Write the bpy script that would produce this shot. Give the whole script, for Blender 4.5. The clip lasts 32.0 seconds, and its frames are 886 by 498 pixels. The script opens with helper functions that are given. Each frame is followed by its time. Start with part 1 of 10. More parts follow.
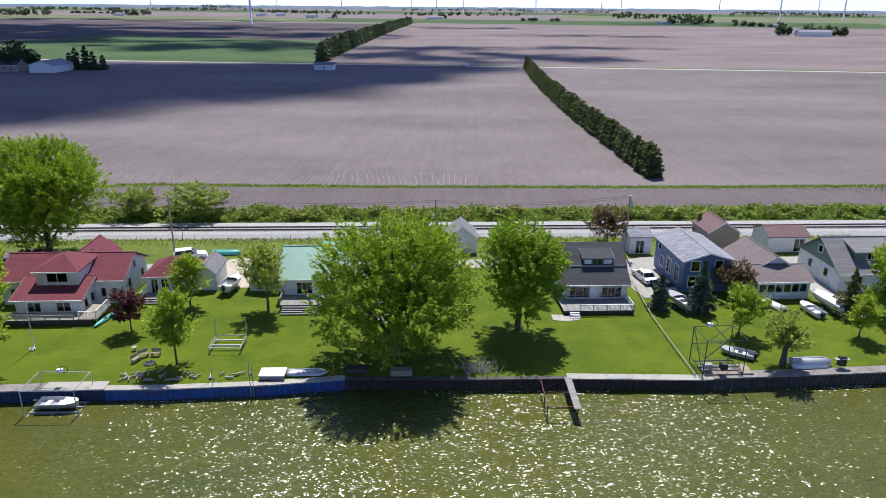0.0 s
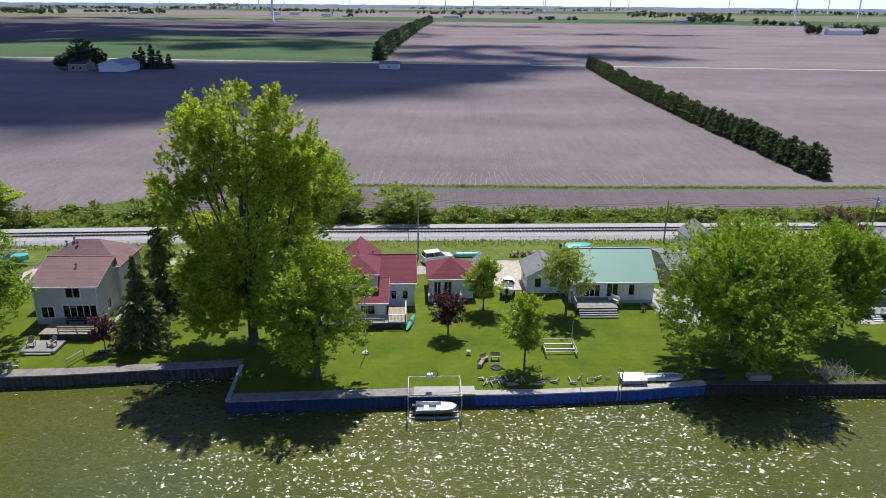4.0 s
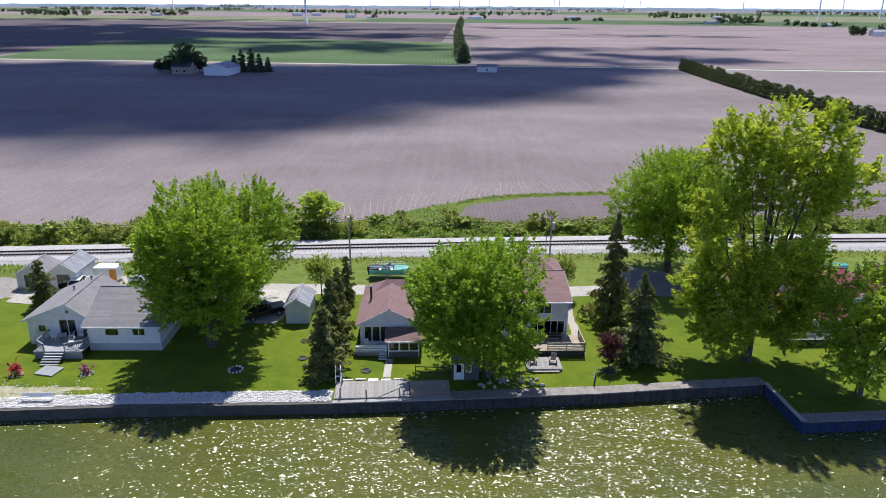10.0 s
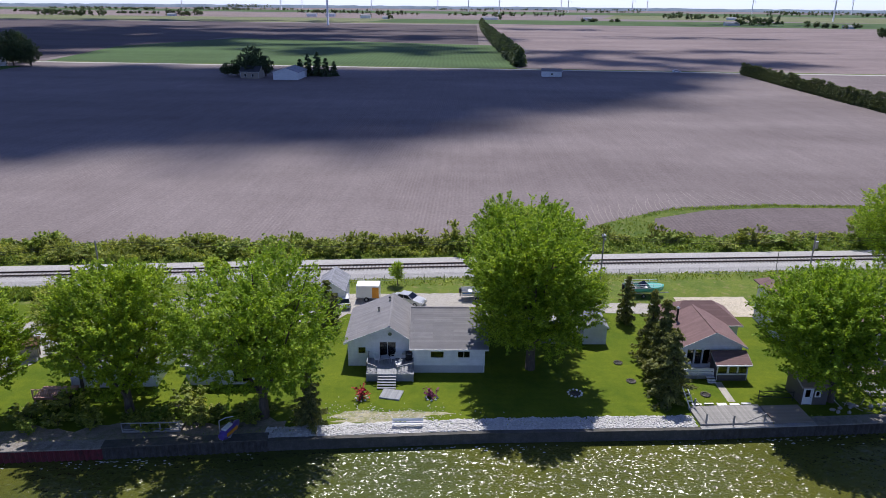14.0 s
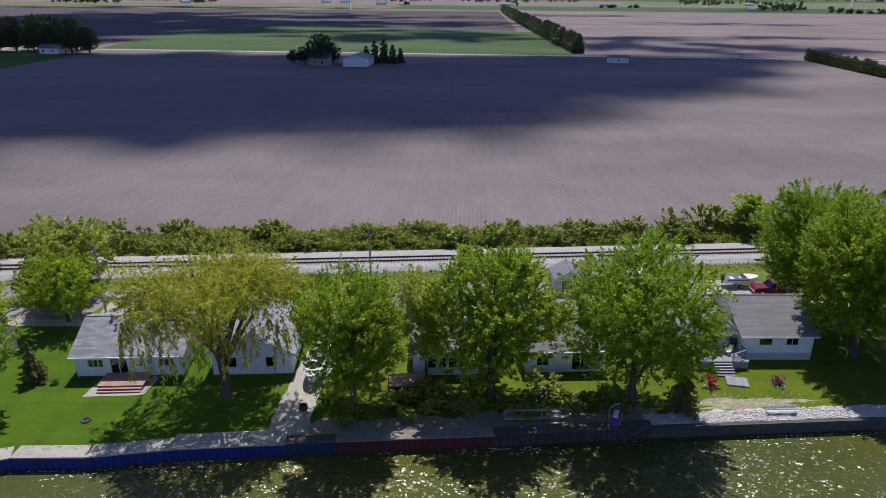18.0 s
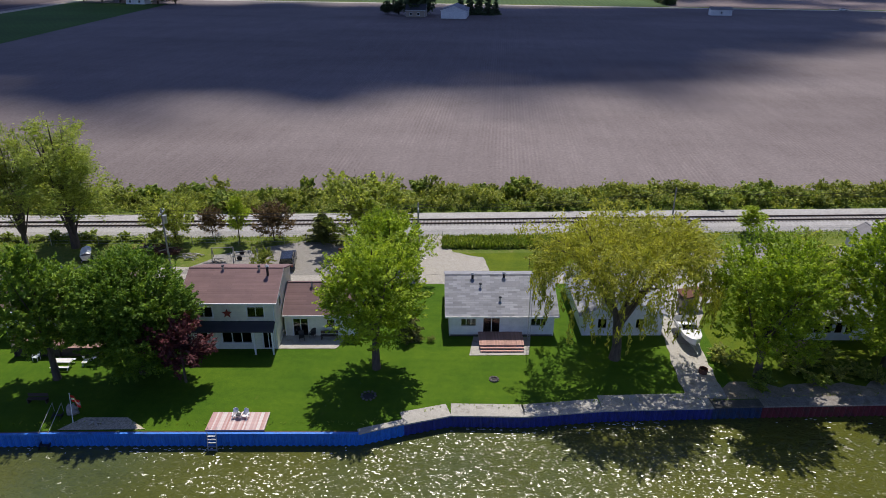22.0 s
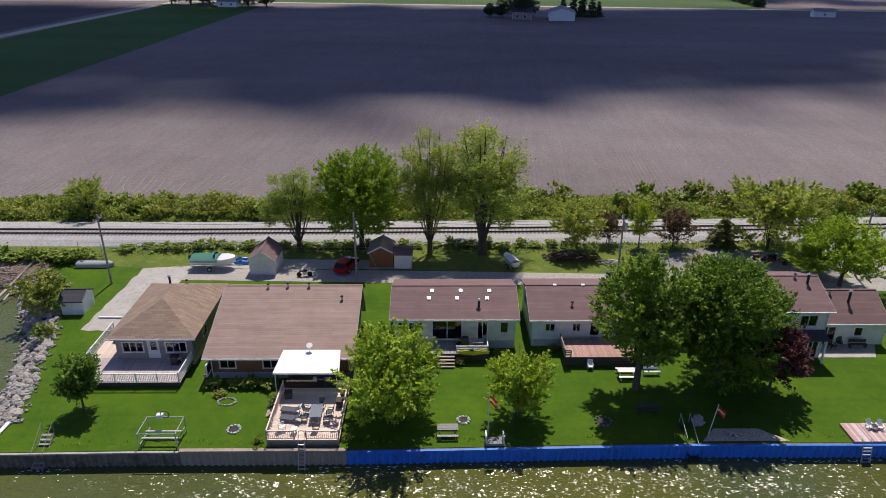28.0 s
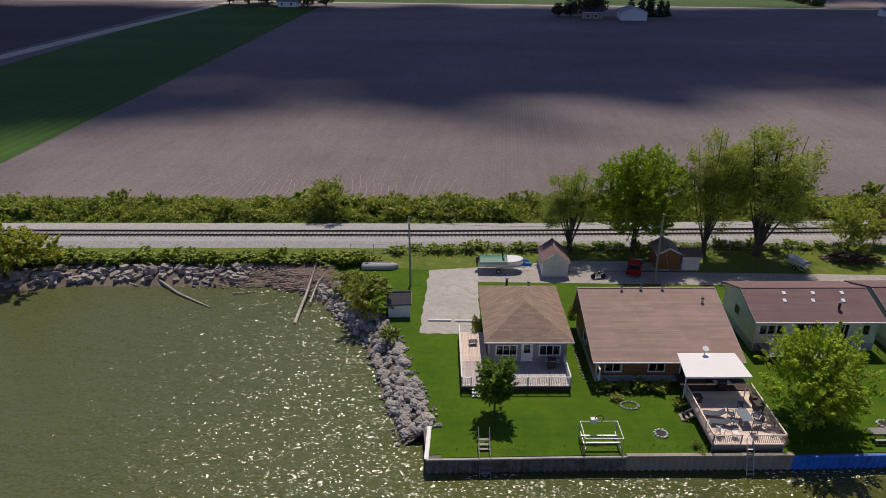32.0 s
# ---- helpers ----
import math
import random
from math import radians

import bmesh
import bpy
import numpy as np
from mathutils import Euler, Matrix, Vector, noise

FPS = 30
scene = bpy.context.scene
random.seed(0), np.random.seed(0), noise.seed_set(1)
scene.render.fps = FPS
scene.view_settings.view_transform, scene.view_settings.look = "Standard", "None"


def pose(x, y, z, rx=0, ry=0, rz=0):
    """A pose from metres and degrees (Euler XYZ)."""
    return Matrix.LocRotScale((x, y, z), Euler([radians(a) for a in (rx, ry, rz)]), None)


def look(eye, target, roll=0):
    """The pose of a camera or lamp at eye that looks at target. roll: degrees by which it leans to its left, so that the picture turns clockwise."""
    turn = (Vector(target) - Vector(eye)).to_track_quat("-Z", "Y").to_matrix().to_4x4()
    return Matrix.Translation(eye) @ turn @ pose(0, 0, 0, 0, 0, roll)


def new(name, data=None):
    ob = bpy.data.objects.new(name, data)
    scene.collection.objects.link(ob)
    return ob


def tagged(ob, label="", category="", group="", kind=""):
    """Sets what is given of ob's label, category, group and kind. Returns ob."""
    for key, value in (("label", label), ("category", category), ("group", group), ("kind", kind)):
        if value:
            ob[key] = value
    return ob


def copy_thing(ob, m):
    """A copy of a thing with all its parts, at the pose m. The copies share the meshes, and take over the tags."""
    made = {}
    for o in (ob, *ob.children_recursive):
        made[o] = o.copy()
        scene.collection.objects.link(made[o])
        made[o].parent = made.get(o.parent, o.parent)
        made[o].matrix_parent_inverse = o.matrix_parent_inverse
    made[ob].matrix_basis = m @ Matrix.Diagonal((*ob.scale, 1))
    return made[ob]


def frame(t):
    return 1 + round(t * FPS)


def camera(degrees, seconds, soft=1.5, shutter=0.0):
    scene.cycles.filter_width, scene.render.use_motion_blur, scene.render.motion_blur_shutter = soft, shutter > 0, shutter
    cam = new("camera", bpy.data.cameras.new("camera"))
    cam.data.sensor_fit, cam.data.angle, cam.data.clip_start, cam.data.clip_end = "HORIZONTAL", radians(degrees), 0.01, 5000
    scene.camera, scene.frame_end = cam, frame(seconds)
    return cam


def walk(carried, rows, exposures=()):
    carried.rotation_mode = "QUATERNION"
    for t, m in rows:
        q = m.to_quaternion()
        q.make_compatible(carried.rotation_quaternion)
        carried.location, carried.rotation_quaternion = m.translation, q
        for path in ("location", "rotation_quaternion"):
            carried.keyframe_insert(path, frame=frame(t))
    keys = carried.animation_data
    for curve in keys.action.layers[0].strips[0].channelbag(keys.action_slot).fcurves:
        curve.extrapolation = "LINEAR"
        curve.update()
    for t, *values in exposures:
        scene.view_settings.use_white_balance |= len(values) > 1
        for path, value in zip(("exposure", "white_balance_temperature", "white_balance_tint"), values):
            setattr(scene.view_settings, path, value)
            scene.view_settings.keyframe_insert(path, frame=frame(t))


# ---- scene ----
cam = camera(65.5, 32.0, 0.5)
METRES, EYE, TILT, LEAN, TURN = 290.0, 35.0, -19.6, -0.45, 0.0
ROWS = [
    (0.0, 0.0, 0.0, 0.0, 0.0, 0.0, -0.0),
    (0.5, -0.0157, 0.0001, 0.0003, 0.01, -0.02, 0.0),
    (1.0, -0.0314, 0.0004, 0.0007, 0.01, -0.06, -0.02),
    (1.5, -0.0471, 0.0007, 0.001, 0.02, -0.08, -0.01),
    (2.0, -0.0627, 0.0011, 0.0012, 0.04, -0.09, -0.01),
    (2.5, -0.0784, 0.0013, 0.0015, 0.05, -0.11, -0.01),
    (3.0, -0.0941, 0.0016, 0.0018, 0.07, -0.11, -0.01),
    (3.5, -0.1097, 0.0018, 0.0021, 0.08, -0.11, -0.02),
    (5.5, -0.172, 0.0025, 0.0033, 0.12, -0.14, -0.04),
    (6.0, -0.1875, 0.0027, 0.0035, 0.15, -0.12, -0.03),
    (6.5, -0.2031, 0.0029, 0.0038, 0.17, -0.11, -0.0),
    (7.0, -0.2187, 0.0034, 0.004, 0.18, -0.11, 0.01),
    (7.5, -0.2343, 0.0038, 0.0042, 0.19, -0.1, -0.02),
    (8.0, -0.2499, 0.0041, 0.0045, 0.2, -0.1, -0.04),
    (8.5, -0.2654, 0.0045, 0.0048, 0.21, -0.09, -0.02),
    (9.0, -0.281, 0.0045, 0.0056, 0.23, -0.08, -0.02),
    (9.5, -0.2965, 0.0044, 0.0071, 0.25, -0.08, 0.02),
    (10.0, -0.312, 0.0039, 0.0092, 0.25, -0.07, -0.02),
    (10.5, -0.3275, 0.0034, 0.0117, 0.27, -0.05, 0.01),
    (11.0, -0.343, 0.0028, 0.0142, 0.28, -0.03, 0.03),
    (11.5, -0.3584, 0.0024, 0.0164, 0.26, -0.01, -0.03),
    (12.0, -0.3738, 0.0026, 0.0171, 0.25, -0.01, -0.11),
    (12.5, -0.3892, 0.0026, 0.0177, 0.26, -0.03, -0.15),
    (13.0, -0.4048, 0.0028, 0.0181, 0.26, -0.05, -0.16),
    (13.5, -0.4204, 0.0029, 0.0184, 0.27, -0.07, -0.15),
    (14.0, -0.436, 0.0029, 0.0186, 0.3, -0.09, -0.13),
    (14.5, -0.4516, 0.003, 0.0188, 0.3, -0.09, -0.11),
    (16.5, -0.5145, 0.0027, 0.0194, 0.39, -0.1, -0.04),
    (17.0, -0.5303, 0.0028, 0.0195, 0.41, -0.12, -0.06),
    (17.5, -0.5447, 0.003, 0.0195, 0.42, -0.11, -0.05),
    (18.0, -0.5604, 0.0029, 0.0189, 0.47, -1.1, -0.05),
    (18.5, -0.5759, 0.0031, 0.0191, 0.58, -3.96, -0.07),
    (19.0, -0.5917, 0.0036, 0.0202, 0.59, -5.0, -0.02),
    (19.5, -0.6076, 0.0036, 0.0204, 0.6, -5.02, -0.09),
    (20.0, -0.6238, 0.0037, 0.0202, 1.62, -4.91, -0.47),
    (20.5, -0.6389, 0.004, 0.0203, 2.61, -4.89, -0.73),
    (21.0, -0.6548, 0.0041, 0.0203, 2.59, -4.86, -0.76),
    (21.5, -0.6705, 0.0039, 0.0204, 2.61, -4.83, -0.73),
    (22.0, -0.6862, 0.0039, 0.0205, 2.62, -4.81, -0.73),
    (22.5, -0.7019, 0.0037, 0.0205, 2.66, -4.77, -0.72),
    (23.0, -0.7174, 0.0031, 0.0204, 2.7, -4.71, -0.71),
    (23.5, -0.7331, 0.0027, 0.0205, 2.69, -4.72, -0.72),
    (24.0, -0.7487, 0.0022, 0.0205, 2.7, -4.7, -0.71),
    (24.5, -0.7642, 0.0016, 0.0206, 2.72, -4.68, -0.68),
    (25.0, -0.7798, 0.0009, 0.0207, 2.72, -4.67, -0.69),
    (25.5, -0.7952, 0.0004, 0.0208, 2.76, -4.67, -0.67),
    (27.5, -0.8579, -0.002, 0.0213, 2.79, -4.7, -0.69),
    (28.0, -0.8735, -0.0028, 0.0214, 2.79, -4.69, -0.67),
    (28.5, -0.8892, -0.0033, 0.0215, 2.79, -4.71, -0.67),
    (29.0, -0.9049, -0.004, 0.0216, 2.78, -4.71, -0.65),
    (29.5, -0.9206, -0.0045, 0.0216, 2.78, -4.72, -0.65),
    (30.0, -0.9363, -0.0051, 0.0217, 2.77, -4.73, -0.65),
    (30.5, -0.952, -0.0056, 0.0216, 2.79, -4.7, -0.64),
    (31.0, -0.9675, -0.0061, 0.0215, 2.83, -4.7, -0.63),
    (31.5, -0.9831, -0.0067, 0.0215, 2.84, -4.71, -0.63),
    (32.0, -0.9988, -0.0073, 0.0215, 2.83, -4.72, -0.61),
]
PATH = []
for t, x, y, z, yaw, pitch, roll in ROWS:
    m = pose(0, 0, EYE, TILT, LEAN, TURN) @ pose(METRES * x, METRES * y, METRES * z, 90 + pitch, roll, yaw)
    m.translation.z += 0.0065 * (m.translation.x + 150)
    PATH.append((t, m))
walk(cam, PATH, [(0.0, 0.2, 6400, 10), (2.0, -0.15, 6400, 11), (6.0, 0.35, 6400, 10), (9.0, 0.38, 6400, 11), (12.0, 0.2, 6400, 13), (14.0, -0.02, 6350, 14), (17.0, -0.18, 6350, 15), (19.0, -0.25, 6700, 14), (23.0, -0.12, 6800, 11), (25.0, 0.12, 6700, 11), (28.0, -0.22, 6900, 13), (32.0, -0.62, 7300, 15)])

# ---- light ----
SUN_UP, SUN_AZ = 62.0, 5.0
world = bpy.data.worlds.new("sky")
scene.world = world
world.use_nodes = True
nt = world.node_tree
sky = nt.nodes.new("ShaderNodeTexSky")
sky.sky_type, sky.sun_disc = "NISHITA", False
sky.sun_elevation, sky.sun_rotation = radians(SUN_UP), radians(SUN_AZ)
sky.air_density, sky.dust_density, sky.ozone_density = 0.5, 0.25, 2.0
bg = nt.nodes["Background"]
bg.inputs["Strength"].default_value = 0.134
tint = nt.nodes.new("ShaderNodeMix")
tint.data_type, tint.blend_type = "RGBA", "MULTIPLY"
tint.inputs[0].default_value, tint.inputs[7].default_value = 1.0, (1.02, 1.03, 1.27, 1)
nt.links.new(sky.outputs[0], tint.inputs[6])
nt.links.new(tint.outputs[2], bg.inputs["Color"])
sun = new("sun", bpy.data.lights.new("sun", "SUN"))
sun.data.energy, sun.data.angle, sun.data.color = 4.85, radians(0.7), (1.0, 0.965, 0.91)
sun.matrix_world = look((0, 0, 0), (-math.sin(radians(SUN_AZ)) * math.cos(radians(SUN_UP)), -math.cos(radians(SUN_AZ)) * math.cos(radians(SUN_UP)), -math.sin(radians(SUN_UP))))


# ---- materials ----
def nodes_of(name):
    m = bpy.data.materials.new(name)
    m.use_nodes = True
    t = m.node_tree
    return m, t, t.nodes["Principled BSDF"]


def noise_node(t, scale, detail=4.0, rough=0.6, stretch=None, coord="Object"):
    tc = t.nodes.new("ShaderNodeTexCoord")
    n = t.nodes.new("ShaderNodeTexNoise")
    n.inputs["Scale"].default_value, n.inputs["Detail"].default_value, n.inputs["Roughness"].default_value = scale, detail, rough
    if stretch:
        mp = t.nodes.new("ShaderNodeMapping")
        mp.inputs["Scale"].default_value = stretch
        t.links.new(tc.outputs[coord], mp.inputs[0])
        t.links.new(mp.outputs[0], n.inputs["Vector"])
    else:
        t.links.new(tc.outputs[coord], n.inputs["Vector"])
    return n


def ramp_node(t, src, stops):
    r = t.nodes.new("ShaderNodeValToRGB")
    e = r.color_ramp.elements
    while len(e) < len(stops):
        e.new(0.5)
    for el, (p, c) in zip(e, stops):
        el.position, el.color = p, (*c, 1) if len(c) == 3 else c
    t.links.new(src, r.inputs[0])
    return r.outputs[0]


def mixc(t, fac, a, b, mode="MIX"):
    n = t.nodes.new("ShaderNodeMix")
    n.data_type, n.blend_type = "RGBA", mode
    for sock, val in ((n.inputs[0], fac), (n.inputs[6], a), (n.inputs[7], b)):
        if isinstance(val, (int, float)):
            sock.default_value = val
        elif isinstance(val, tuple):
            sock.default_value = (*val, 1)
        else:
            t.links.new(val, sock)
    return n.outputs[2]


def shade(c, k):
    return tuple(min(1.0, v * k) for v in c)


def bump_on(t, b, height, strength, dist=0.02):
    n = t.nodes.new("ShaderNodeBump")
    n.inputs["Strength"].default_value, n.inputs["Distance"].default_value = strength, dist
    t.links.new(height, n.inputs["Height"])
    t.links.new(n.outputs[0], b.inputs["Normal"])


def surf(name, c, rough=0.6, metal=0.0, var=0.18, big=0.35, fine=9.0, bump=0.25, dirt=None, dirt_at=0.62, stretch=None, each=0.0):
    """A worn surface: grain and larger stains over one base colour."""
    m, t, b = nodes_of(name)
    n1, n2 = noise_node(t, fine, 5, 0.65, stretch), noise_node(t, big, 4, 0.6)
    col = ramp_node(t, n1.outputs[0], [(0.3, shade(c, 1 - var)), (0.7, shade(c, 1 + var))])
    col = mixc(t, 0.75, col, ramp_node(t, n2.outputs[0], [(0.3, (1 - var,) * 3), (0.7, (1 + var * 0.5,) * 3)]), "MULTIPLY")
    if each:
        oi = t.nodes.new("ShaderNodeObjectInfo")
        col = mixc(t, 1.0, col, ramp_node(t, oi.outputs["Random"], [(0.0, (1 - each,) * 3), (1.0, (1 + each,) * 3)]), "MULTIPLY")
    if dirt:
        n3 = noise_node(t, 1.3, 6, 0.7)
        mask = ramp_node(t, n3.outputs[0], [(dirt_at - 0.08, (0, 0, 0)), (dirt_at + 0.1, (0.8, 0.8, 0.8))])
        col = mixc(t, mask, col, dirt)
    t.links.new(col, b.inputs["Base Color"])
    b.inputs["Roughness"].default_value, b.inputs["Metallic"].default_value = rough, metal
    if bump:
        bump_on(t, b, n1.outputs[0], bump)
    return m


def siding(name, c, pitch=0.2, vertical=False):
    """Lapped boards: a saw-tooth relief with faint dirt."""
    m, t, b = nodes_of(name)
    tc = t.nodes.new("ShaderNodeTexCoord")
    w = t.nodes.new("ShaderNodeTexWave")
    w.wave_type, w.bands_direction, w.wave_profile = "BANDS", "X" if vertical else "Z", "SAW"
    w.inputs["Scale"].default_value = 0.314 / pitch
    t.links.new(tc.outputs["Object"], w.inputs["Vector"])
    n1, n2 = noise_node(t, 1.2, 5, 0.65), noise_node(t, 12, 3, 0.6, (0.3, 0.3, 2.0))
    col = ramp_node(t, n1.outputs[0], [(0.3, shade(c, 0.86)), (0.65, shade(c, 1.04))])
    col = mixc(t, 0.35, col, ramp_node(t, n2.outputs[0], [(0.35, (0.85, 0.85, 0.84)), (0.6, (1, 1, 1))]), "MULTIPLY")
    col = mixc(t, 0.5, col, ramp_node(t, w.outputs[0], [(0.0, (0.7, 0.7, 0.7)), (0.14, (1, 1, 1))]), "MULTIPLY")
    t.links.new(col, b.inputs["Base Color"])
    b.inputs["Roughness"].default_value = 0.55
    bump_on(t, b, w.outputs[0], 0.5, 0.02)
    return m


def shingles(name, c, var=0.09, wide=4.5):
    """Asphalt shingles in courses, with stained and faded stretches."""
    m, t, b = nodes_of(name)
    tc = t.nodes.new("ShaderNodeTexCoord")
    br = t.nodes.new("ShaderNodeTexBrick")
    br.offset = 0.5
    for k, v in (("Scale", 1.0), ("Mortar Size", 0.018), ("Brick Width", wide), ("Row Height", 0.26), ("Mortar Smooth", 0.3)):
        br.inputs[k].default_value = v
    br.inputs["Color1"].default_value = (*shade(c, 1 - var), 1)
    br.inputs["Color2"].default_value = (*shade(c, 1 + var), 1)
    br.inputs["Mortar"].default_value = (*shade(c, 0.8), 1)
    t.links.new(tc.outputs["Object"], br.inputs["Vector"])
    n1, n2 = noise_node(t, 0.5, 5, 0.65), noise_node(t, 35, 2, 0.6)
    col = mixc(t, 0.8, br.outputs[0], ramp_node(t, n1.outputs[0], [(0.3, (0.86, 0.86, 0.87)), (0.7, (1.1, 1.08, 1.06))]), "MULTIPLY")
    n3 = noise_node(t, 2.2, 4, 0.6, (0.25, 1.0, 1.0))
    col = mixc(t, 0.7, col, ramp_node(t, n3.outputs[0], [(0.35, (0.9, 0.9, 0.9)), (0.65, (1.05, 1.05, 1.05))]), "MULTIPLY")
    t.links.new(col, b.inputs["Base Color"])
    b.inputs["Roughness"].default_value = 0.92
    bump_on(t, b, br.outputs["Fac"], 0.4, -0.02)
    return m


def leafy(name, c, c2, thin=0.4):
    """Leaves: each one its own tint, light passing through."""
    m, t, b = nodes_of(name)
    c, c2, thin = tuple(v * 1.3 + 0.014 for v in c), tuple(v * 1.3 + 0.014 for v in c2), thin * 0.52
    geo = t.nodes.new("ShaderNodeNewGeometry")
    oi = t.nodes.new("ShaderNodeObjectInfo")
    n = noise_node(t, 0.45, 3, 0.6)
    col = ramp_node(t, geo.outputs["Random Per Island"], [(0.0, shade(c, 0.6)), (0.5, c), (1.0, c2)])
    col = mixc(t, 0.8, col, ramp_node(t, n.outputs[0], [(0.3, (0.68, 0.74, 0.7)), (0.7, (1.32, 1.22, 1.0))]), "MULTIPLY")
    col = mixc(t, 0.6, col, ramp_node(t, oi.outputs["Random"], [(0.0, (0.86, 0.93, 0.9)), (1.0, (1.15, 1.08, 1.0))]), "MULTIPLY")
    t.links.new(col, b.inputs["Base Color"])
    b.inputs["Roughness"].default_value = 0.6
    b.inputs["Specular IOR Level"].default_value = 0.22
    tr = t.nodes.new("ShaderNodeBsdfTranslucent")
    t.links.new(mixc(t, 1.0, col, (1.85, 1.8, 0.85), "MULTIPLY"), tr.inputs["Color"])
    mx = t.nodes.new("ShaderNodeMixShader")
    mx.inputs[0].default_value = thin
    t.links.new(b.outputs[0], mx.inputs[1])
    t.links.new(tr.outputs[0], mx.inputs[2])
    t.links.new(mx.outputs[0], t.nodes["Material Output"].inputs["Surface"])
    return m


def lawn_mat(name, c, c2, patch, patch_at=0.66, mow=0.0):
    m, t, b = nodes_of(name)
    n1, n2, n3 = noise_node(t, 14, 4, 0.7), noise_node(t, 0.22, 5, 0.65), noise_node(t, 0.9, 5, 0.7)
    col = ramp_node(t, n1.outputs[0], [(0.28, shade(c, 0.62)), (0.5, c), (0.75, c2)])
    col = mixc(t, 0.95, col, ramp_node(t, n2.outputs[0], [(0.3, (0.64, 0.76, 0.7)), (0.7, (1.32, 1.16, 1.05))]), "MULTIPLY")
    n4 = noise_node(t, 2.1, 5, 0.75)
    col = mixc(t, 0.7, col, ramp_node(t, n4.outputs[0], [(0.3, (0.74, 0.8, 0.75)), (0.7, (1.2, 1.14, 1.1))]), "MULTIPLY")
    mask = ramp_node(t, n3.outputs[0], [(patch_at - 0.05, (0, 0, 0)), (patch_at + 0.12, (0.75,) * 3)])
    col = mixc(t, mask, col, patch)
    if mow:
        tc = t.nodes.new("ShaderNodeTexCoord")
        w = t.nodes.new("ShaderNodeTexWave")
        w.wave_type, w.bands_direction = "BANDS", "Y"
        w.inputs["Scale"].default_value, w.inputs["Distortion"].default_value, w.inputs["Detail Scale"].default_value = 0.28, 1.2, 0.4
        t.links.new(tc.outputs["Object"], w.inputs["Vector"])
        col = mixc(t, mow, col, ramp_node(t, w.outputs[0], [(0.2, (0.8, 0.86, 0.8)), (0.8, (1.12, 1.08, 1.05))]), "MULTIPLY")
    t.links.new(col, b.inputs["Base Color"])
    b.inputs["Roughness"].default_value = 0.9
    b.inputs["Specular IOR Level"].default_value = 0.15
    bump_on(t, b, n1.outputs[0], 0.7, 0.05)
    return m


def field_mat(name, c, rows=0.16, angle=0.0, tracks=False):
    """Tilled soil: crumbs, drill rows and broad damp and dry stretches."""
    m, t, b = nodes_of(name)
    tc = t.nodes.new("ShaderNodeTexCoord")
    mp = t.nodes.new("ShaderNodeMapping")
    mp.inputs["Rotation"].default_value = (0, 0, radians(angle))
    t.links.new(tc.outputs["Object"], mp.inputs[0])
    w = t.nodes.new("ShaderNodeTexWave")
    w.wave_type, w.bands_direction = "BANDS", "X"
    w.inputs["Scale"].default_value, w.inputs["Distortion"].default_value, w.inputs["Detail"].default_value, w.inputs["Detail Scale"].default_value = 0.11, 2.2, 3, 0.5
    t.links.new(mp.outputs[0], w.inputs["Vector"])
    n1, n2, n3 = noise_node(t, 1.6, 6, 0.8), noise_node(t, 0.012, 5, 0.6, (0.6, 1.6, 1)), noise_node(t, 0.12, 6, 0.75, (1.5, 0.45, 1))
    col = ramp_node(t, n1.outputs[0], [(0.3, shade(c, 0.7)), (0.7, shade(c, 1.26))])
    col = mixc(t, 0.9, col, ramp_node(t, n2.outputs[0], [(0.3, (0.74, 0.72, 0.72)), (0.7, (1.22, 1.22, 1.22))]), "MULTIPLY")
    col = mixc(t, 0.6, col, ramp_node(t, n3.outputs[0], [(0.3, (0.82, 0.8, 0.8)), (0.7, (1.14, 1.14, 1.14))]), "MULTIPLY")
    col = mixc(t, rows, col, ramp_node(t, w.outputs[0], [(0.3, (0.7, 0.7, 0.7)), (0.7, (1.2, 1.2, 1.2))]), "MULTIPLY")
    # seed rows, clear in some stretches and lost in others
    d = t.nodes.new("ShaderNodeTexWave")
    d.wave_type, d.bands_direction = "BANDS", "X"
    d.inputs["Scale"].default_value, d.inputs["Distortion"].default_value, d.inputs["Detail"].default_value, d.inputs["Detail Scale"].default_value = 0.413, 0.8, 2, 0.3
    t.links.new(mp.outputs[0], d.inputs["Vector"])
    n5 = noise_node(t, 0.03, 3, 0.6, (2.2, 0.5, 1))
    clear = ramp_node(t, n5.outputs[0], [(0.42, (0.0,) * 3), (0.68, (0.42,) * 3)])
    col = mixc(t, clear, col, mixc(t, 1.0, col, ramp_node(t, d.outputs[0], [(0.2, (0.84, 0.83, 0.83)), (0.85, (1.2, 1.19, 1.18))]), "MULTIPLY"))
    t.links.new(col, b.inputs["Base Color"])
    b.inputs["Roughness"].default_value = 0.95
    b.inputs["Specular IOR Level"].default_value = 0.1
    bump_on(t, b, n1.outputs[0], 0.5, 0.06)
    return m


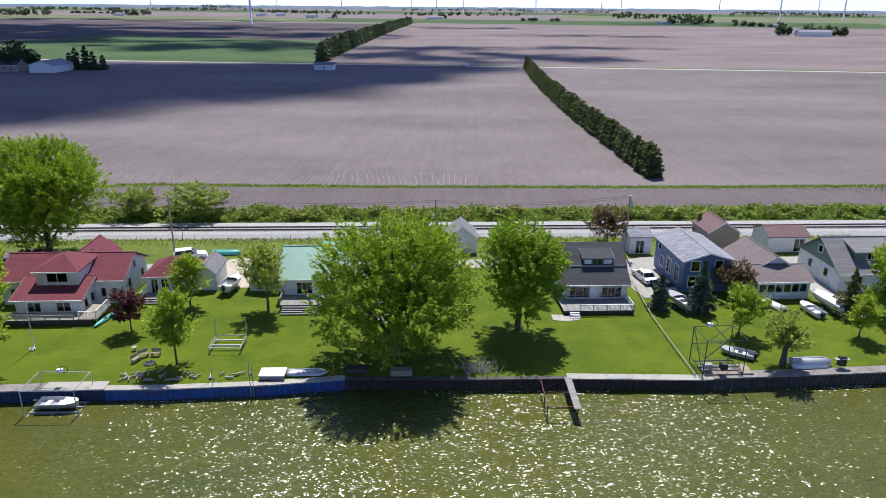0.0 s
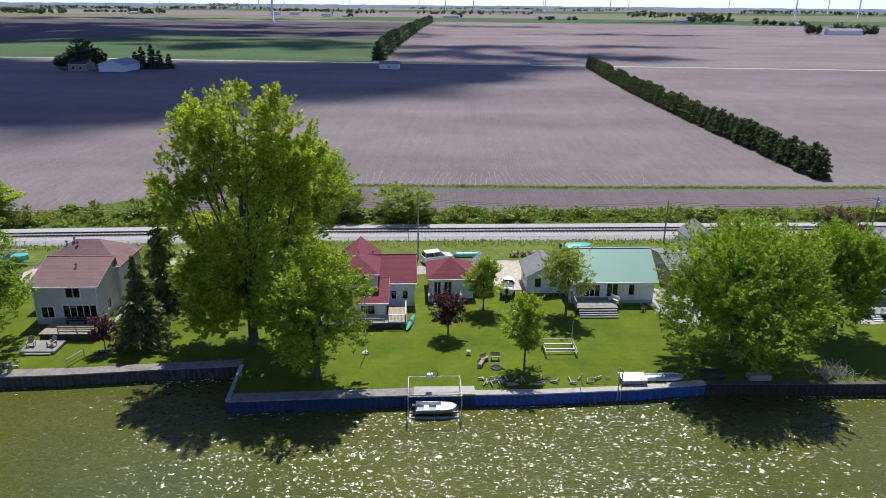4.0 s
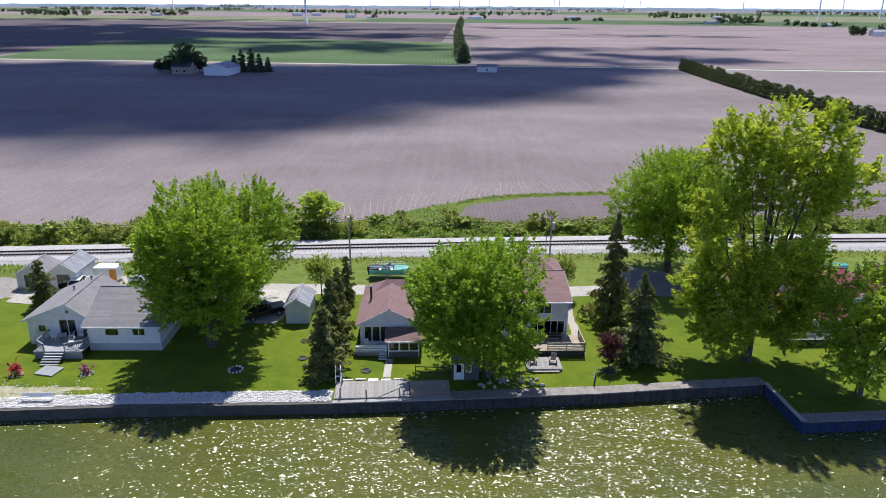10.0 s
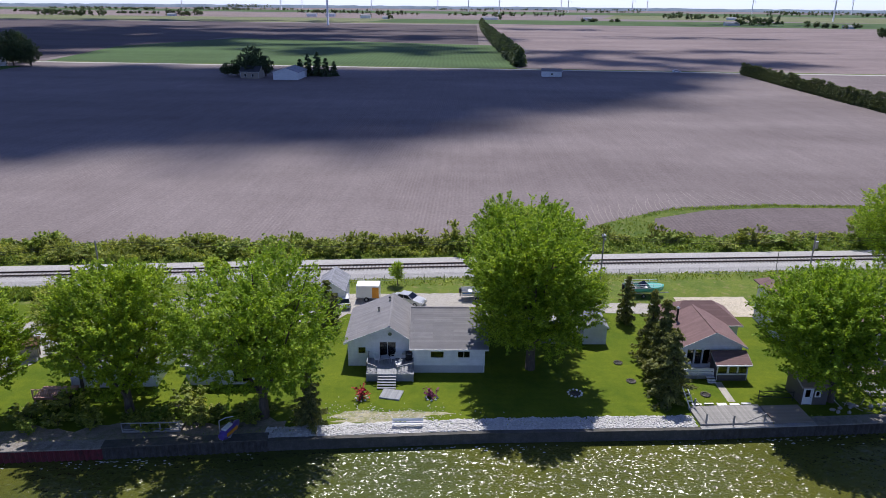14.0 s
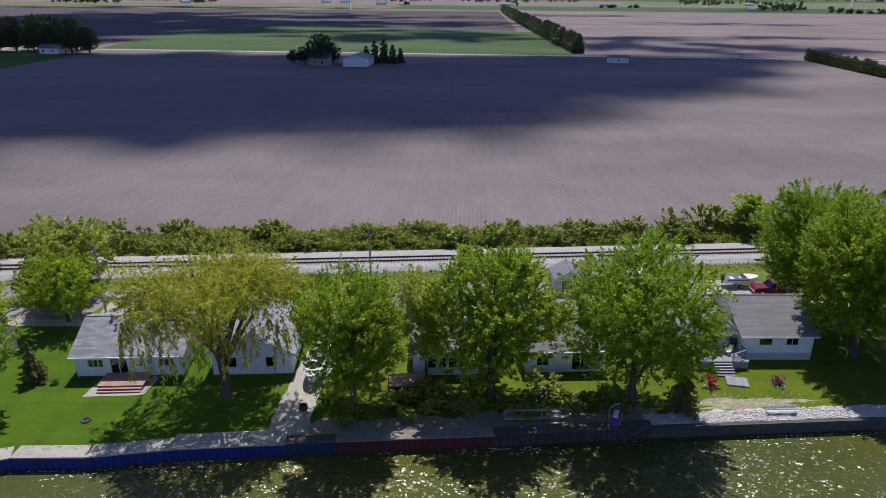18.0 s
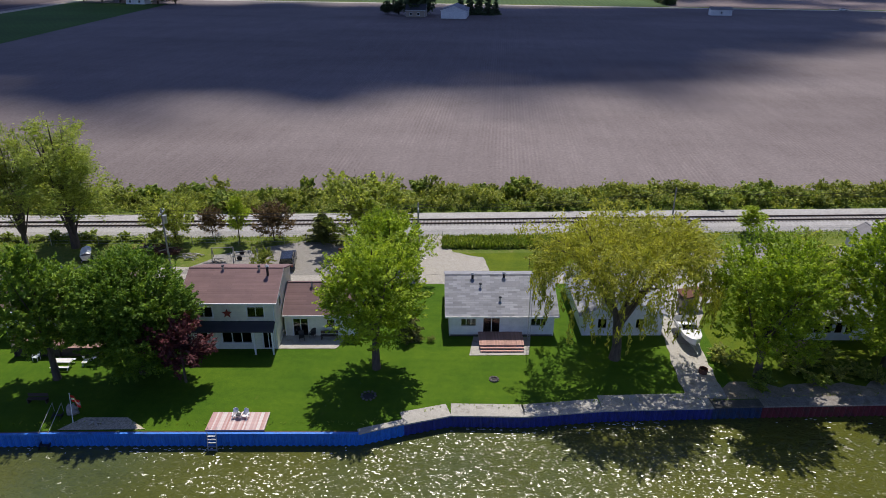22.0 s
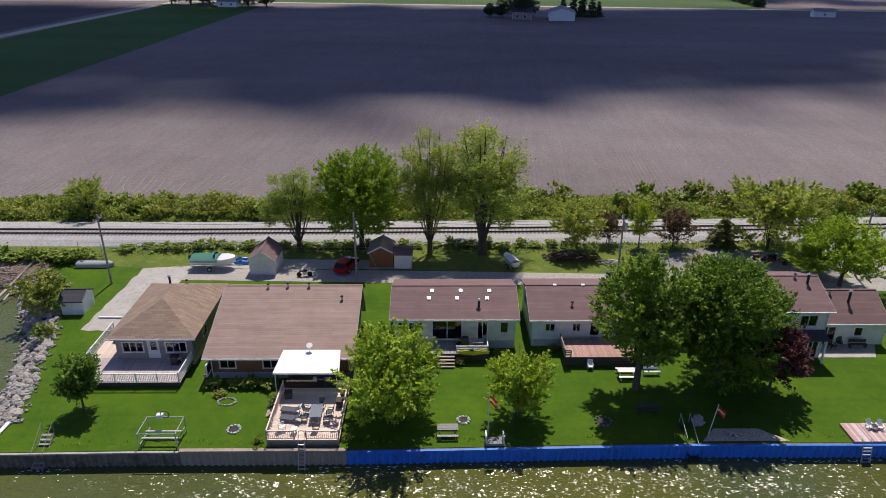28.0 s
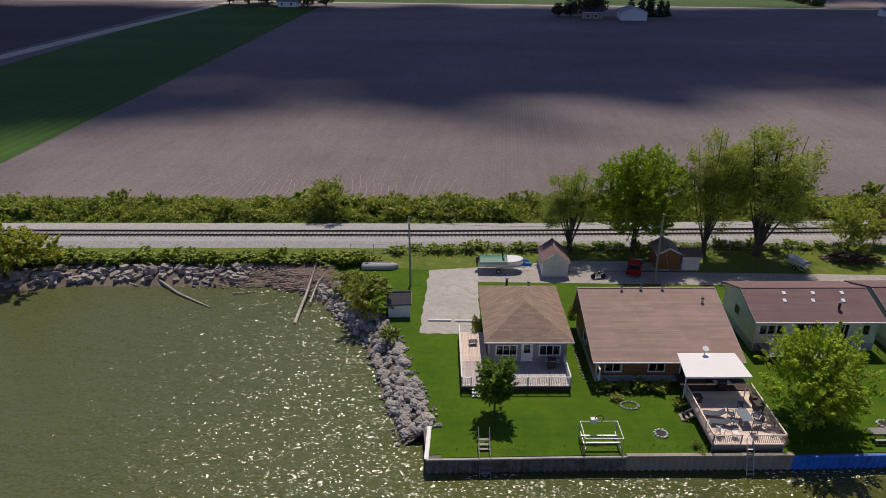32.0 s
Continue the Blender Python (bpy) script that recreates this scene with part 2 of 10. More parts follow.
def gravel_mat(name, c, tint):
    m, t, b = nodes_of(name)
    tc = t.nodes.new("ShaderNodeTexCoord")
    v = t.nodes.new("ShaderNodeTexVoronoi")
    v.inputs["Scale"].default_value = 9.0
    t.links.new(tc.outputs["Object"], v.inputs["Vector"])
    n2, n3 = noise_node(t, 0.5, 6, 0.7), noise_node(t, 5, 5, 0.7)
    col = ramp_node(t, v.outputs["Color"], [(0.1, shade(c, 0.7)), (0.6, c), (0.95, shade(c, 1.25))])
    col = mixc(t, 0.8, col, ramp_node(t, n3.outputs[0], [(0.3, (0.8, 0.8, 0.8)), (0.7, (1.15, 1.15, 1.15))]), "MULTIPLY")
    col = mixc(t, ramp_node(t, n2.outputs[0], [(0.52, (0, 0, 0)), (0.7, (0.7,) * 3)]), col, tint)
    t.links.new(col, b.inputs["Base Color"])
    b.inputs["Roughness"].default_value = 0.95
    bump_on(t, b, v.outputs["Distance"], 0.6, 0.03)
    return m


def water_mat():
    m, t, b = nodes_of("lake_water")
    n1 = noise_node(t, 0.018, 4, 0.55)
    n2 = noise_node(t, 0.11, 4, 0.6, (1, 1.6, 1))
    col = ramp_node(t, n1.outputs[0], [(0.35, (0.066, 0.084, 0.022)), (0.52, (0.092, 0.098, 0.018)), (0.68, (0.064, 0.088, 0.040))])
    col = mixc(t, 0.6, col, ramp_node(t, n2.outputs[0], [(0.3, (0.8, 0.82, 0.8)), (0.7, (1.15, 1.12, 1.1))]), "MULTIPLY")
    t.links.new(col, b.inputs["Base Color"])
    b.inputs["Roughness"].default_value, b.inputs["IOR"].default_value = 0.18, 1.33
    h1 = noise_node(t, 0.5, 3, 0.55, (0.55, 1.3, 1))
    h2 = noise_node(t, 2.4, 3, 0.6, (0.6, 1.25, 1))
    add = t.nodes.new("ShaderNodeMath")
    add.operation = "MULTIPLY_ADD"
    add.inputs[1].default_value = 0.16
    t.links.new(h2.outputs[0], add.inputs[0])
    t.links.new(h1.outputs[0], add.inputs[2])
    # small facets of the chop, each with its own tilt
    tc = t.nodes.new("ShaderNodeTexCoord")
    mp = t.nodes.new("ShaderNodeMapping")
    mp.inputs["Scale"].default_value = (5.2, 8.6, 1)
    wob = noise_node(t, 1.1, 2, 0.5)
    wadd = t.nodes.new("ShaderNodeVectorMath")
    wadd.operation = "MULTIPLY_ADD"
    wadd.inputs[1].default_value = (1.2, 1.2, 0)
    t.links.new(wob.outputs["Color"], wadd.inputs[0])
    t.links.new(tc.outputs["Object"], wadd.inputs[2])
    t.links.new(wadd.outputs[0], mp.inputs[0])
    v = t.nodes.new("ShaderNodeTexVoronoi")
    v.voronoi_dimensions = "2D"
    v.inputs["Scale"].default_value = 1.0
    t.links.new(mp.outputs[0], v.inputs["Vector"])
    off = t.nodes.new("ShaderNodeVectorMath")
    off.operation = "SUBTRACT"
    off.inputs[1].default_value = (0.5, 0.5, 0.5)
    t.links.new(v.outputs["Color"], off.inputs[0])
    sc = t.nodes.new("ShaderNodeVectorMath")
    sc.operation = "MULTIPLY"
    sc.inputs[1].default_value = (0.522, 0.522, 0.0)
    t.links.new(off.outputs[0], sc.inputs[0])
    sep = t.nodes.new("ShaderNodeSeparateXYZ")
    t.links.new(tc.outputs["Object"], sep.inputs[0])
    calm = t.nodes.new("ShaderNodeMapRange")
    for k, q in enumerate((-304.0, -270.0, 0.0, 1.0)):
        calm.inputs[k + 1].default_value = q
    t.links.new(sep.outputs[0], calm.inputs[0])
    amp = t.nodes.new("ShaderNodeVectorMath")
    amp.operation = "SCALE"
    span = t.nodes.new("ShaderNodeMapRange")
    span.inputs[3].default_value, span.inputs[4].default_value = 0.9, 1.0
    t.links.new(calm.outputs[0], span.inputs[0])
    t.links.new(sc.outputs[0], amp.inputs[0])
    t.links.new(span.outputs[0], amp.inputs["Scale"])
    t.links.new(mixc(t, calm.outputs[0], mixc(t, 0.75, col, (0.098, 0.118, 0.05)), col), b.inputs["Base Color"])
    up = t.nodes.new("ShaderNodeVectorMath")
    up.inputs[1].default_value = (0, 0, 1)
    t.links.new(amp.outputs[0], up.inputs[0])
    nrm = t.nodes.new("ShaderNodeVectorMath")
    nrm.operation = "NORMALIZE"
    t.links.new(up.outputs[0], nrm.inputs[0])
    bn = t.nodes.new("ShaderNodeBump")
    bn.inputs["Strength"].default_value, bn.inputs["Distance"].default_value = 1.0, 0.3
    t.links.new(add.outputs[0], bn.inputs["Height"])
    t.links.new(nrm.outputs[0], bn.inputs["Normal"])
    t.links.new(bn.outputs[0], b.inputs["Normal"])
    return m


def glass_mat(name, tint, see=0.75):
    m, t, b = nodes_of(name)
    tr, gl, fr, mx = (t.nodes.new(k) for k in ("ShaderNodeBsdfTransparent", "ShaderNodeBsdfGlossy", "ShaderNodeFresnel", "ShaderNodeMixShader"))
    tr.inputs[0].default_value = (*shade(tint, see), 1)
    gl.inputs["Roughness"].default_value = 0.03
    fr.inputs[0].default_value = 1.6
    t.links.new(fr.outputs[0], mx.inputs[0])
    t.links.new(tr.outputs[0], mx.inputs[1])
    t.links.new(gl.outputs[0], mx.inputs[2])
    t.links.new(mx.outputs[0], t.nodes["Material Output"].inputs["Surface"])
    return m


SOIL = field_mat("tilled_soil", (0.203, 0.176, 0.174), 0.055, 2)
SOIL_DARK = field_mat("dark_damp_soil", (0.105, 0.088, 0.092), 0.07, 0)
SOIL_STRIP = field_mat("damp_soil_strip", (0.158, 0.134, 0.136), 0.07, 0)
SOIL_PINK = field_mat("pale_dry_soil", (0.228, 0.188, 0.184), 0.2, 86)
CROP = field_mat("young_green_crop", (0.075, 0.125, 0.05), 0.3, 0)
CROP_PALE = field_mat("pale_crop", (0.17, 0.19, 0.10), 0.2, 0)
CROP_DEEP = field_mat("deep_green_crop", (0.062, 0.135, 0.032), 0.3, 0)
LAWN_DEEP = lawn_mat("deep_green_lawn", (0.064, 0.14, 0.008), (0.112, 0.19, 0.013), (0.17, 0.165, 0.035), 0.68, 0.16)
LAWN = lawn_mat("mown_lawn", (0.103, 0.153, 0.010), (0.163, 0.209, 0.018), (0.21, 0.19, 0.05), 0.69, 0.14)
ROUGH = lawn_mat("rough_grass", (0.12, 0.175, 0.03), (0.21, 0.23, 0.06), (0.26, 0.22, 0.11), 0.58)
VERGE = lawn_mat("weedy_verge", (0.09, 0.14, 0.025), (0.19, 0.21, 0.05), (0.28, 0.24, 0.13), 0.6)
GRAVEL = gravel_mat("pale_gravel", (0.40, 0.375, 0.34), (0.36, 0.33, 0.27))
BALLAST = gravel_mat("grey_ballast", (0.40, 0.39, 0.385), (0.30, 0.29, 0.275))
SAND = gravel_mat("sandy_dirt", (0.52, 0.46, 0.36), (0.36, 0.32, 0.2))
ASPHALT = surf("worn_asphalt", (0.17, 0.165, 0.16), 0.9, var=0.15)
ROADPALE = surf("pale_country_road", (0.42, 0.40, 0.38), 0.9, var=0.12)
CONC = surf("weathered_concrete", (0.42, 0.40, 0.36), 0.85, var=0.2, dirt=(0.2, 0.18, 0.15), dirt_at=0.6)
CONC_PALE = surf("clean_pale_concrete", (0.60, 0.575, 0.53), 0.85, var=0.12, dirt=(0.36, 0.33, 0.29), dirt_at=0.68)
# stained concrete, its base colour also darkened for wall faces in shade
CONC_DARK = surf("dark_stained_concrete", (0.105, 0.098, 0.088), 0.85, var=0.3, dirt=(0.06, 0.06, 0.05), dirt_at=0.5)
WATER = water_mat()
W_WHITE = siding("white_siding", (0.84, 0.84, 0.84))
W_CREAM = siding("cream_siding", (0.80, 0.79, 0.66))
W_GREY = siding("pale_grey_siding", (0.60, 0.61, 0.62))
W_TAUPE = siding("taupe_siding", (0.30, 0.285, 0.28))
W_BLUE = siding("slate_blue_siding", (0.12, 0.19, 0.36))
SOFFIT = surf("weathered_fascia", (0.40, 0.38, 0.37), 0.8, var=0.15)
GRAVEL_DARK = gravel_mat("dirty_gravel", (0.27, 0.255, 0.235), (0.20, 0.185, 0.155))
PLASTIC_SKY = surf("white_acrylic", (0.8, 0.8, 0.8), 0.3, var=0.04, bump=0)
CONC_STAIN = surf("stained_concrete", (0.27, 0.25, 0.23), 0.9, var=0.3, dirt=(0.14, 0.12, 0.10), dirt_at=0.55)
CONC_PALE = surf("pale_worn_concrete", (0.44, 0.42, 0.39), 0.9, var=0.16, big=0.25, dirt=(0.32, 0.29, 0.23), dirt_at=0.56)
W_DARK = siding("dark_brown_siding", (0.115, 0.10, 0.095))
W_GREEN = siding("sage_green_siding", (0.15, 0.23, 0.19))
W_BROWN = siding("brown_timber_siding", (0.30, 0.125, 0.048), 0.25)
W_TAN = siding("tan_brick_siding", (0.36, 0.30, 0.24))
W_BLOCK = surf("painted_block", (0.50, 0.50, 0.49), 0.85)
R_RED = shingles("red_shingles", (0.185, 0.044, 0.058))
R_GREYMAUVE = shingles("grey_mauve_shingles", (0.215, 0.175, 0.17))
R_MAUVE = shingles("mauve_brown_shingles", (0.21, 0.132, 0.13))
R_TAN = shingles("tan_shingles", (0.30, 0.215, 0.16), 0.16, 0.9)
R_BROWN = shingles("brown_shingles", (0.36, 0.255, 0.215))
R_GREY = shingles("grey_shingles", (0.225, 0.22, 0.23), 0.1)
R_LIGHT = shingles("light_grey_shingles", (0.275, 0.285, 0.315), 0.26, 0.9)
R_BLACK = shingles("charcoal_shingles", (0.06, 0.062, 0.072))
R_GREEN = surf("green_metal_roof", (0.30, 0.47, 0.38), 0.4, 0.2, var=0.06, bump=0.05)
WHITE = surf("white_paint", (0.78, 0.78, 0.77), 0.5, var=0.06, bump=0.08)
TRIMGREY = surf("grey_paint", (0.30, 0.30, 0.31), 0.55, var=0.1)
BLACK = surf("black_paint", (0.02, 0.02, 0.022), 0.5, var=0.1)
STEEL = surf("galvanised_steel", (0.50, 0.51, 0.52), 0.42, 0.7, var=0.12)
RUST = surf("rusty_steel", (0.17, 0.075, 0.05), 0.85, 0.2, var=0.35, dirt=(0.10, 0.045, 0.03), dirt_at=0.5)
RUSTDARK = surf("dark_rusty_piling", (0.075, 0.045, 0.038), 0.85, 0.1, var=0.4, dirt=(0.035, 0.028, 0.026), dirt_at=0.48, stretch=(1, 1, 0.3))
BLUEFLAKE = surf("flaking_blue_steel", (0.02, 0.10, 0.36), 0.6, 0.0, var=0.35, big=0.8, dirt=(0.07, 0.07, 0.08), dirt_at=0.52, stretch=(1, 1, 0.4))
RAILSTEEL = surf("brown_rail_steel", (0.075, 0.055, 0.05), 0.6, 0.5)
TIE = surf("dusty_creosoted_tie", (0.20, 0.185, 0.175), 0.95, var=0.4)
BLUEWALL = surf("blue_painted_steel", (0.018, 0.19, 0.68), 0.5, 0.0, var=0.22, big=0.5, dirt=(0.02, 0.06, 0.16), dirt_at=0.62, stretch=(1, 1, 0.3))
BLUEDARK = surf("dark_blue_steel", (0.018, 0.05, 0.13), 0.6, 0.1, var=0.35, dirt=(0.05, 0.045, 0.05), dirt_at=0.56, stretch=(1, 1, 0.3))
DEEPBLUE = surf("indigo_steel", (0.025, 0.04, 0.25), 0.55, 0.1, var=0.3, dirt=(0.03, 0.04, 0.09), dirt_at=0.58, stretch=(1, 1, 0.3))
MAROON = surf("maroon_steel", (0.16, 0.025, 0.035), 0.7, 0.1, var=0.3, dirt=(0.06, 0.03, 0.03), dirt_at=0.56, stretch=(1, 1, 0.3))
PILEDARK = surf("dark_weathered_piling", (0.085, 0.078, 0.072), 0.85, var=0.35, dirt=(0.04, 0.036, 0.03), dirt_at=0.5, stretch=(1, 1, 0.3))
PILEGREY = surf("grey_weathered_piling", (0.21, 0.19, 0.165), 0.85, 0.1, var=0.4, dirt=(0.08, 0.06, 0.045), dirt_at=0.52, stretch=(1, 1, 0.25))
WOOD = surf("weathered_timber", (0.36, 0.30, 0.235), 0.85, var=0.25, stretch=(1, 0.2, 1))
WOODGREY = surf("grey_timber", (0.30, 0.29, 0.275), 0.85, var=0.25, each=0.14)
DECKTAN = surf("tan_decking", (0.72, 0.585, 0.49), 0.75, var=0.15, each=0.14)
# tan decking again, with the shade on its floor put into the colour
DECKSHADE = surf("mauve_grey_decking", (0.50, 0.425, 0.40), 0.75, var=0.15, each=0.14)
DECKGREY = surf("grey_decking", (0.30, 0.31, 0.33), 0.75, var=0.15, each=0.14)
DECKPINK = surf("faded_red_decking", (0.46, 0.27, 0.225), 0.8, var=0.2, each=0.14)
DARKWOOD = surf("dark_stained_wood", (0.075, 0.055, 0.045), 0.8, var=0.3)
BARK = surf("grey_brown_bark", (0.115, 0.09, 0.068), 0.95, var=0.4, fine=5, bump=0.8, stretch=(1, 1, 0.25))
DEADWOOD = surf("bleached_driftwood", (0.46, 0.41, 0.35), 0.9, var=0.25, stretch=(1, 1, 0.4))
GLASS = glass_mat("window_glass", (0.75, 0.8, 0.82))
TINT = glass_mat("car_glass", (0.25, 0.28, 0.3))
CURTAIN = surf("pale_blind", (0.55, 0.56, 0.55), 0.8, var=0.08)
INSIDE = surf("dim_room_wall", (0.10, 0.095, 0.09), 0.9)
LEAF_MAPLE = leafy("maple_leaf", (0.156, 0.246, 0.018), (0.27, 0.356, 0.028), 0.7)
LEAF_DARK = leafy("dark_maple_leaf", (0.08, 0.161, 0.013), (0.152, 0.242, 0.021), 0.48)
LEAF_MID = leafy("mid_green_leaf", (0.108, 0.20, 0.02), (0.205, 0.295, 0.03), 0.5)
LEAF_LIME = leafy("lime_leaf", (0.206, 0.297, 0.022), (0.324, 0.399, 0.033), 0.58)
LEAF_TALL = leafy("poplar_leaf", (0.235, 0.305, 0.036), (0.35, 0.41, 0.055), 0.85)
LEAF_WILLOW = leafy("willow_leaf", (0.235, 0.255, 0.042), (0.35, 0.36, 0.066), 0.75)
LEAF_POPLAR = leafy("olive_leaf", (0.20, 0.25, 0.065), (0.32, 0.36, 0.11), 0.9)
LEAF_FAR = leafy("shelterbelt_leaf", (0.058, 0.09, 0.046), (0.095, 0.13, 0.064), 0.35)
LEAF_PURPLE = leafy("purple_leaf", (0.072, 0.016, 0.026), (0.136, 0.029, 0.038), 0.33)
LEAF_BRONZE = leafy("bronze_leaf", (0.10, 0.065, 0.035), (0.15, 0.10, 0.05))
NEEDLE = leafy("spruce_needle", (0.105, 0.122, 0.044), (0.185, 0.19, 0.066), 0.5)
NEEDLE_WIND = leafy("windbreak_spray", (0.075, 0.10, 0.042), (0.125, 0.155, 0.062), 0.45)
NEEDLE_BLUE = leafy("blue_spruce_needle", (0.06, 0.095, 0.062), (0.10, 0.14, 0.095), 0.25)
NEEDLE_CEDAR = leafy("cedar_spray", (0.115, 0.135, 0.045), (0.19, 0.20, 0.065), 0.48)
SHRUB = leafy("shrub_leaf", (0.175, 0.215, 0.046), (0.335, 0.345, 0.085), 0.6)
WEED = leafy("weed_leaf", (0.14, 0.21, 0.03), (0.27, 0.31, 0.06), 0.45)


def stone_mat(name, c, c2):
    m, t, b = nodes_of(name)
    oi, geo = t.nodes.new("ShaderNodeObjectInfo"), t.nodes.new("ShaderNodeNewGeometry")
    n = noise_node(t, 3, 6, 0.7)
    a = mixc(t, 0.5, ramp_node(t, oi.outputs["Random"], [(0.0, c), (1.0, c2)]), ramp_node(t, geo.outputs["Random Per Island"], [(0.0, c), (1.0, c2)]))
    col = mixc(t, 0.8, a, ramp_node(t, n.outputs[0], [(0.3, (0.65, 0.65, 0.65)), (0.7, (1.2, 1.2, 1.2))]), "MULTIPLY")
    t.links.new(col, b.inputs["Base Color"])
    b.inputs["Roughness"].default_value = 0.9
    bump_on(t, b, n.outputs[0], 0.5, 0.03)
    return m


STONE = stone_mat("grey_boulder", (0.24, 0.22, 0.195), (0.50, 0.47, 0.43))
ARMOUR = stone_mat("brown_grey_slab", (0.20, 0.17, 0.145), (0.46, 0.41, 0.37))
STONEWHITE = stone_mat("white_riprap", (0.48, 0.47, 0.455), (0.80, 0.785, 0.76))


# ---- mesh building ----
class MB:
    def __init__(self):
        self.v, self.f = [], []

    def hexa(self, p):
        n = len(self.v)
        self.v += [tuple(q) for q in p]
        self.f += [tuple(n + i for i in q) for q in ((0, 3, 2, 1), (4, 5, 6, 7), (0, 1, 5, 4), (1, 2, 6, 5), (2, 3, 7, 6), (3, 0, 4, 7))]
        return self

    def box(self, x0, y0, z0, x1, y1, z1):
        return self.hexa([(x0, y0, z0), (x1, y0, z0), (x1, y1, z0), (x0, y1, z0), (x0, y0, z1), (x1, y0, z1), (x1, y1, z1), (x0, y1, z1)])

    def slab(self, pts, thick):
        """A flat plate: the points are its top, anticlockwise from above."""
        n, k = len(self.v), len(pts)
        self.v += [tuple(p) for p in pts] + [(p[0], p[1], p[2] - thick) for p in pts]
        self.f += [tuple(range(n, n + k)), tuple(range(n + 2 * k - 1, n + k - 1, -1))]
        self.f += [(n + i, n + k + i, n + k + (i + 1) % k, n + (i + 1) % k) for i in range(k)]
        return self

    def weld(self):
        """Shared corners become one; walls between the blocks go."""
        ids, new_v, remap = {}, [], []
        for p in self.v:
            k = tuple(round(c, 4) for c in p)
            if k not in ids:
                ids[k] = len(new_v)
                new_v.append(p)
            remap.append(ids[k])
        seen = {}
        for f in self.f:
            g = tuple(remap[i] for i in f)
            seen.setdefault(tuple(sorted(g)), []).append(g)
        self.v, self.f = new_v, [g[0] for g in seen.values() if len(g) == 1]
        return self

    def tube(self, path, radii, n=6):
        path = [Vector(p) for p in path]
        base = len(self.v)
        for i, p in enumerate(path):
            d = (path[min(i + 1, len(path) - 1)] - path[max(i - 1, 0)]).normalized()
            a = d.cross(Vector((0, 0, 1)) if abs(d.z) < 0.9 else Vector((1, 0, 0))).normalized()
            b = d.cross(a)
            for k in range(n):
                w = 2 * math.pi * k / n
                self.v.append(tuple(p + (a * math.cos(w) + b * math.sin(w)) * radii[i]))
        for i in range(len(path) - 1):
            for k in range(n):
                q = base + i * n
                self.f.append((q + k, q + (k + 1) % n, q + n + (k + 1) % n, q + n + k))
        self.f += [tuple(range(base, base + n)), tuple(range(base + (len(path) - 1) * n + n - 1, base + (len(path) - 1) * n - 1, -1))]
        return self

    def rod(self, a, b, r=0.04, n=6):
        return self.tube([a, b], [r, r], n)

    def disc_ring(self, x, y, z, r0, r1, h, n=16):
        """An upright ring, wall r0 to r1."""
        for k in range(n):
            a, b = 2 * math.pi * k / n, 2 * math.pi * (k + 1) / n
            c = [(math.cos(a), math.sin(a)), (math.cos(b), math.sin(b))]
            self.hexa([(x + c[0][0] * r0, y + c[0][1] * r0, z), (x + c[0][0] * r1, y + c[0][1] * r1, z), (x + c[1][0] * r1, y + c[1][1] * r1, z), (x + c[1][0] * r0, y + c[1][1] * r0, z),
                       (x + c[0][0] * r0, y + c[0][1] * r0, z + h), (x + c[0][0] * r1, y + c[0][1] * r1, z + h), (x + c[1][0] * r1, y + c[1][1] * r1, z + h), (x + c[1][0] * r0, y + c[1][1] * r0, z + h)])
        return self

    def blob(self, c, r, rng, seg=6, rings=4, rough=0.25):
        """A lumpy stone."""
        base = len(self.v)
        for i in range(rings + 1):
            th = math.pi * i / rings
            for k in range(seg):
                w = 2 * math.pi * k / seg + i * 0.4
                s = 1 + rng.uniform(-rough, rough)
                self.v.append((c[0] + r[0] * s * math.sin(th) * math.cos(w), c[1] + r[1] * s * math.sin(th) * math.sin(w), c[2] + r[2] * s * math.cos(th)))
        for i in range(rings):
            for k in range(seg):
                q = base + i * seg
                self.f.append((q + k, q + seg + k, q + seg + (k + 1) % seg, q + (k + 1) % seg))
        return self


def part(name, mb, mat, parent=None, label="", smooth=False):
    me = bpy.data.meshes.new(name)
    me.from_pydata(mb.v, [], mb.f)
    me.materials.append(mat)
    if smooth:
        me.polygons.foreach_set("use_smooth", [True] * len(me.polygons))
    me.update()
    ob = new(name, me)
    ob.parent = parent
    if label:
        ob["label"] = label
    return ob


def thing(name, x, y, z, rot, label, category, group="", kind=""):
    e = new(name)
    e.empty_display_size = 0.3
    e.matrix_world = pose(x, y, z, 0, 0, rot)
    return tagged(e, label, category, group, kind)


def structure(name, mb, mat, label, category, smooth=False, kind="structure"):
    return tagged(part(name, mb, mat, None, "", smooth), label, category, "", kind)


# ---- the lie of the land ----
def line_at(pts, x):
    """y on a broken line whose points run in x."""
    return float(np.interp(x, [p[0] for p in pts], [p[1] for p in pts]))


RAIL = [(-900, 52), (-700, 64), (-354, 85.6), (-294, 88.6), (-246, 92.0), (-200, 95.6), (-154, 99.6), (-100, 104.2), (-54, 107.4), (0, 109.6), (60, 112), (300, 122), (600, 134)]
SHORE = [(-293.2, 43.5), (-280, 44.5), (-263.4, 45.5), (-234, 47.9), (-221, 48.6), (-208.2, 49.3), (-204.5, 50.8), (-200.5, 52.2), (-194, 52.4), (-187, 53.6), (-173, 54.9),
         (-158, 56.1), (-143, 57.6), (-122, 59.2), (-101.3, 60.1), (-89.5, 61.0), (-75, 62.2), (-65, 63.5), (-57.2, 64.4), (-56.7, 57.5), (-39, 58.9), (-27, 59.4), (-16.9, 60.3),
         (-9.7, 61.5), (4.7, 61.6), (13, 61.9), (26, 61.8), (41.7, 63.1), (60, 64.8), (90, 68), (200, 76), (600, 100)]
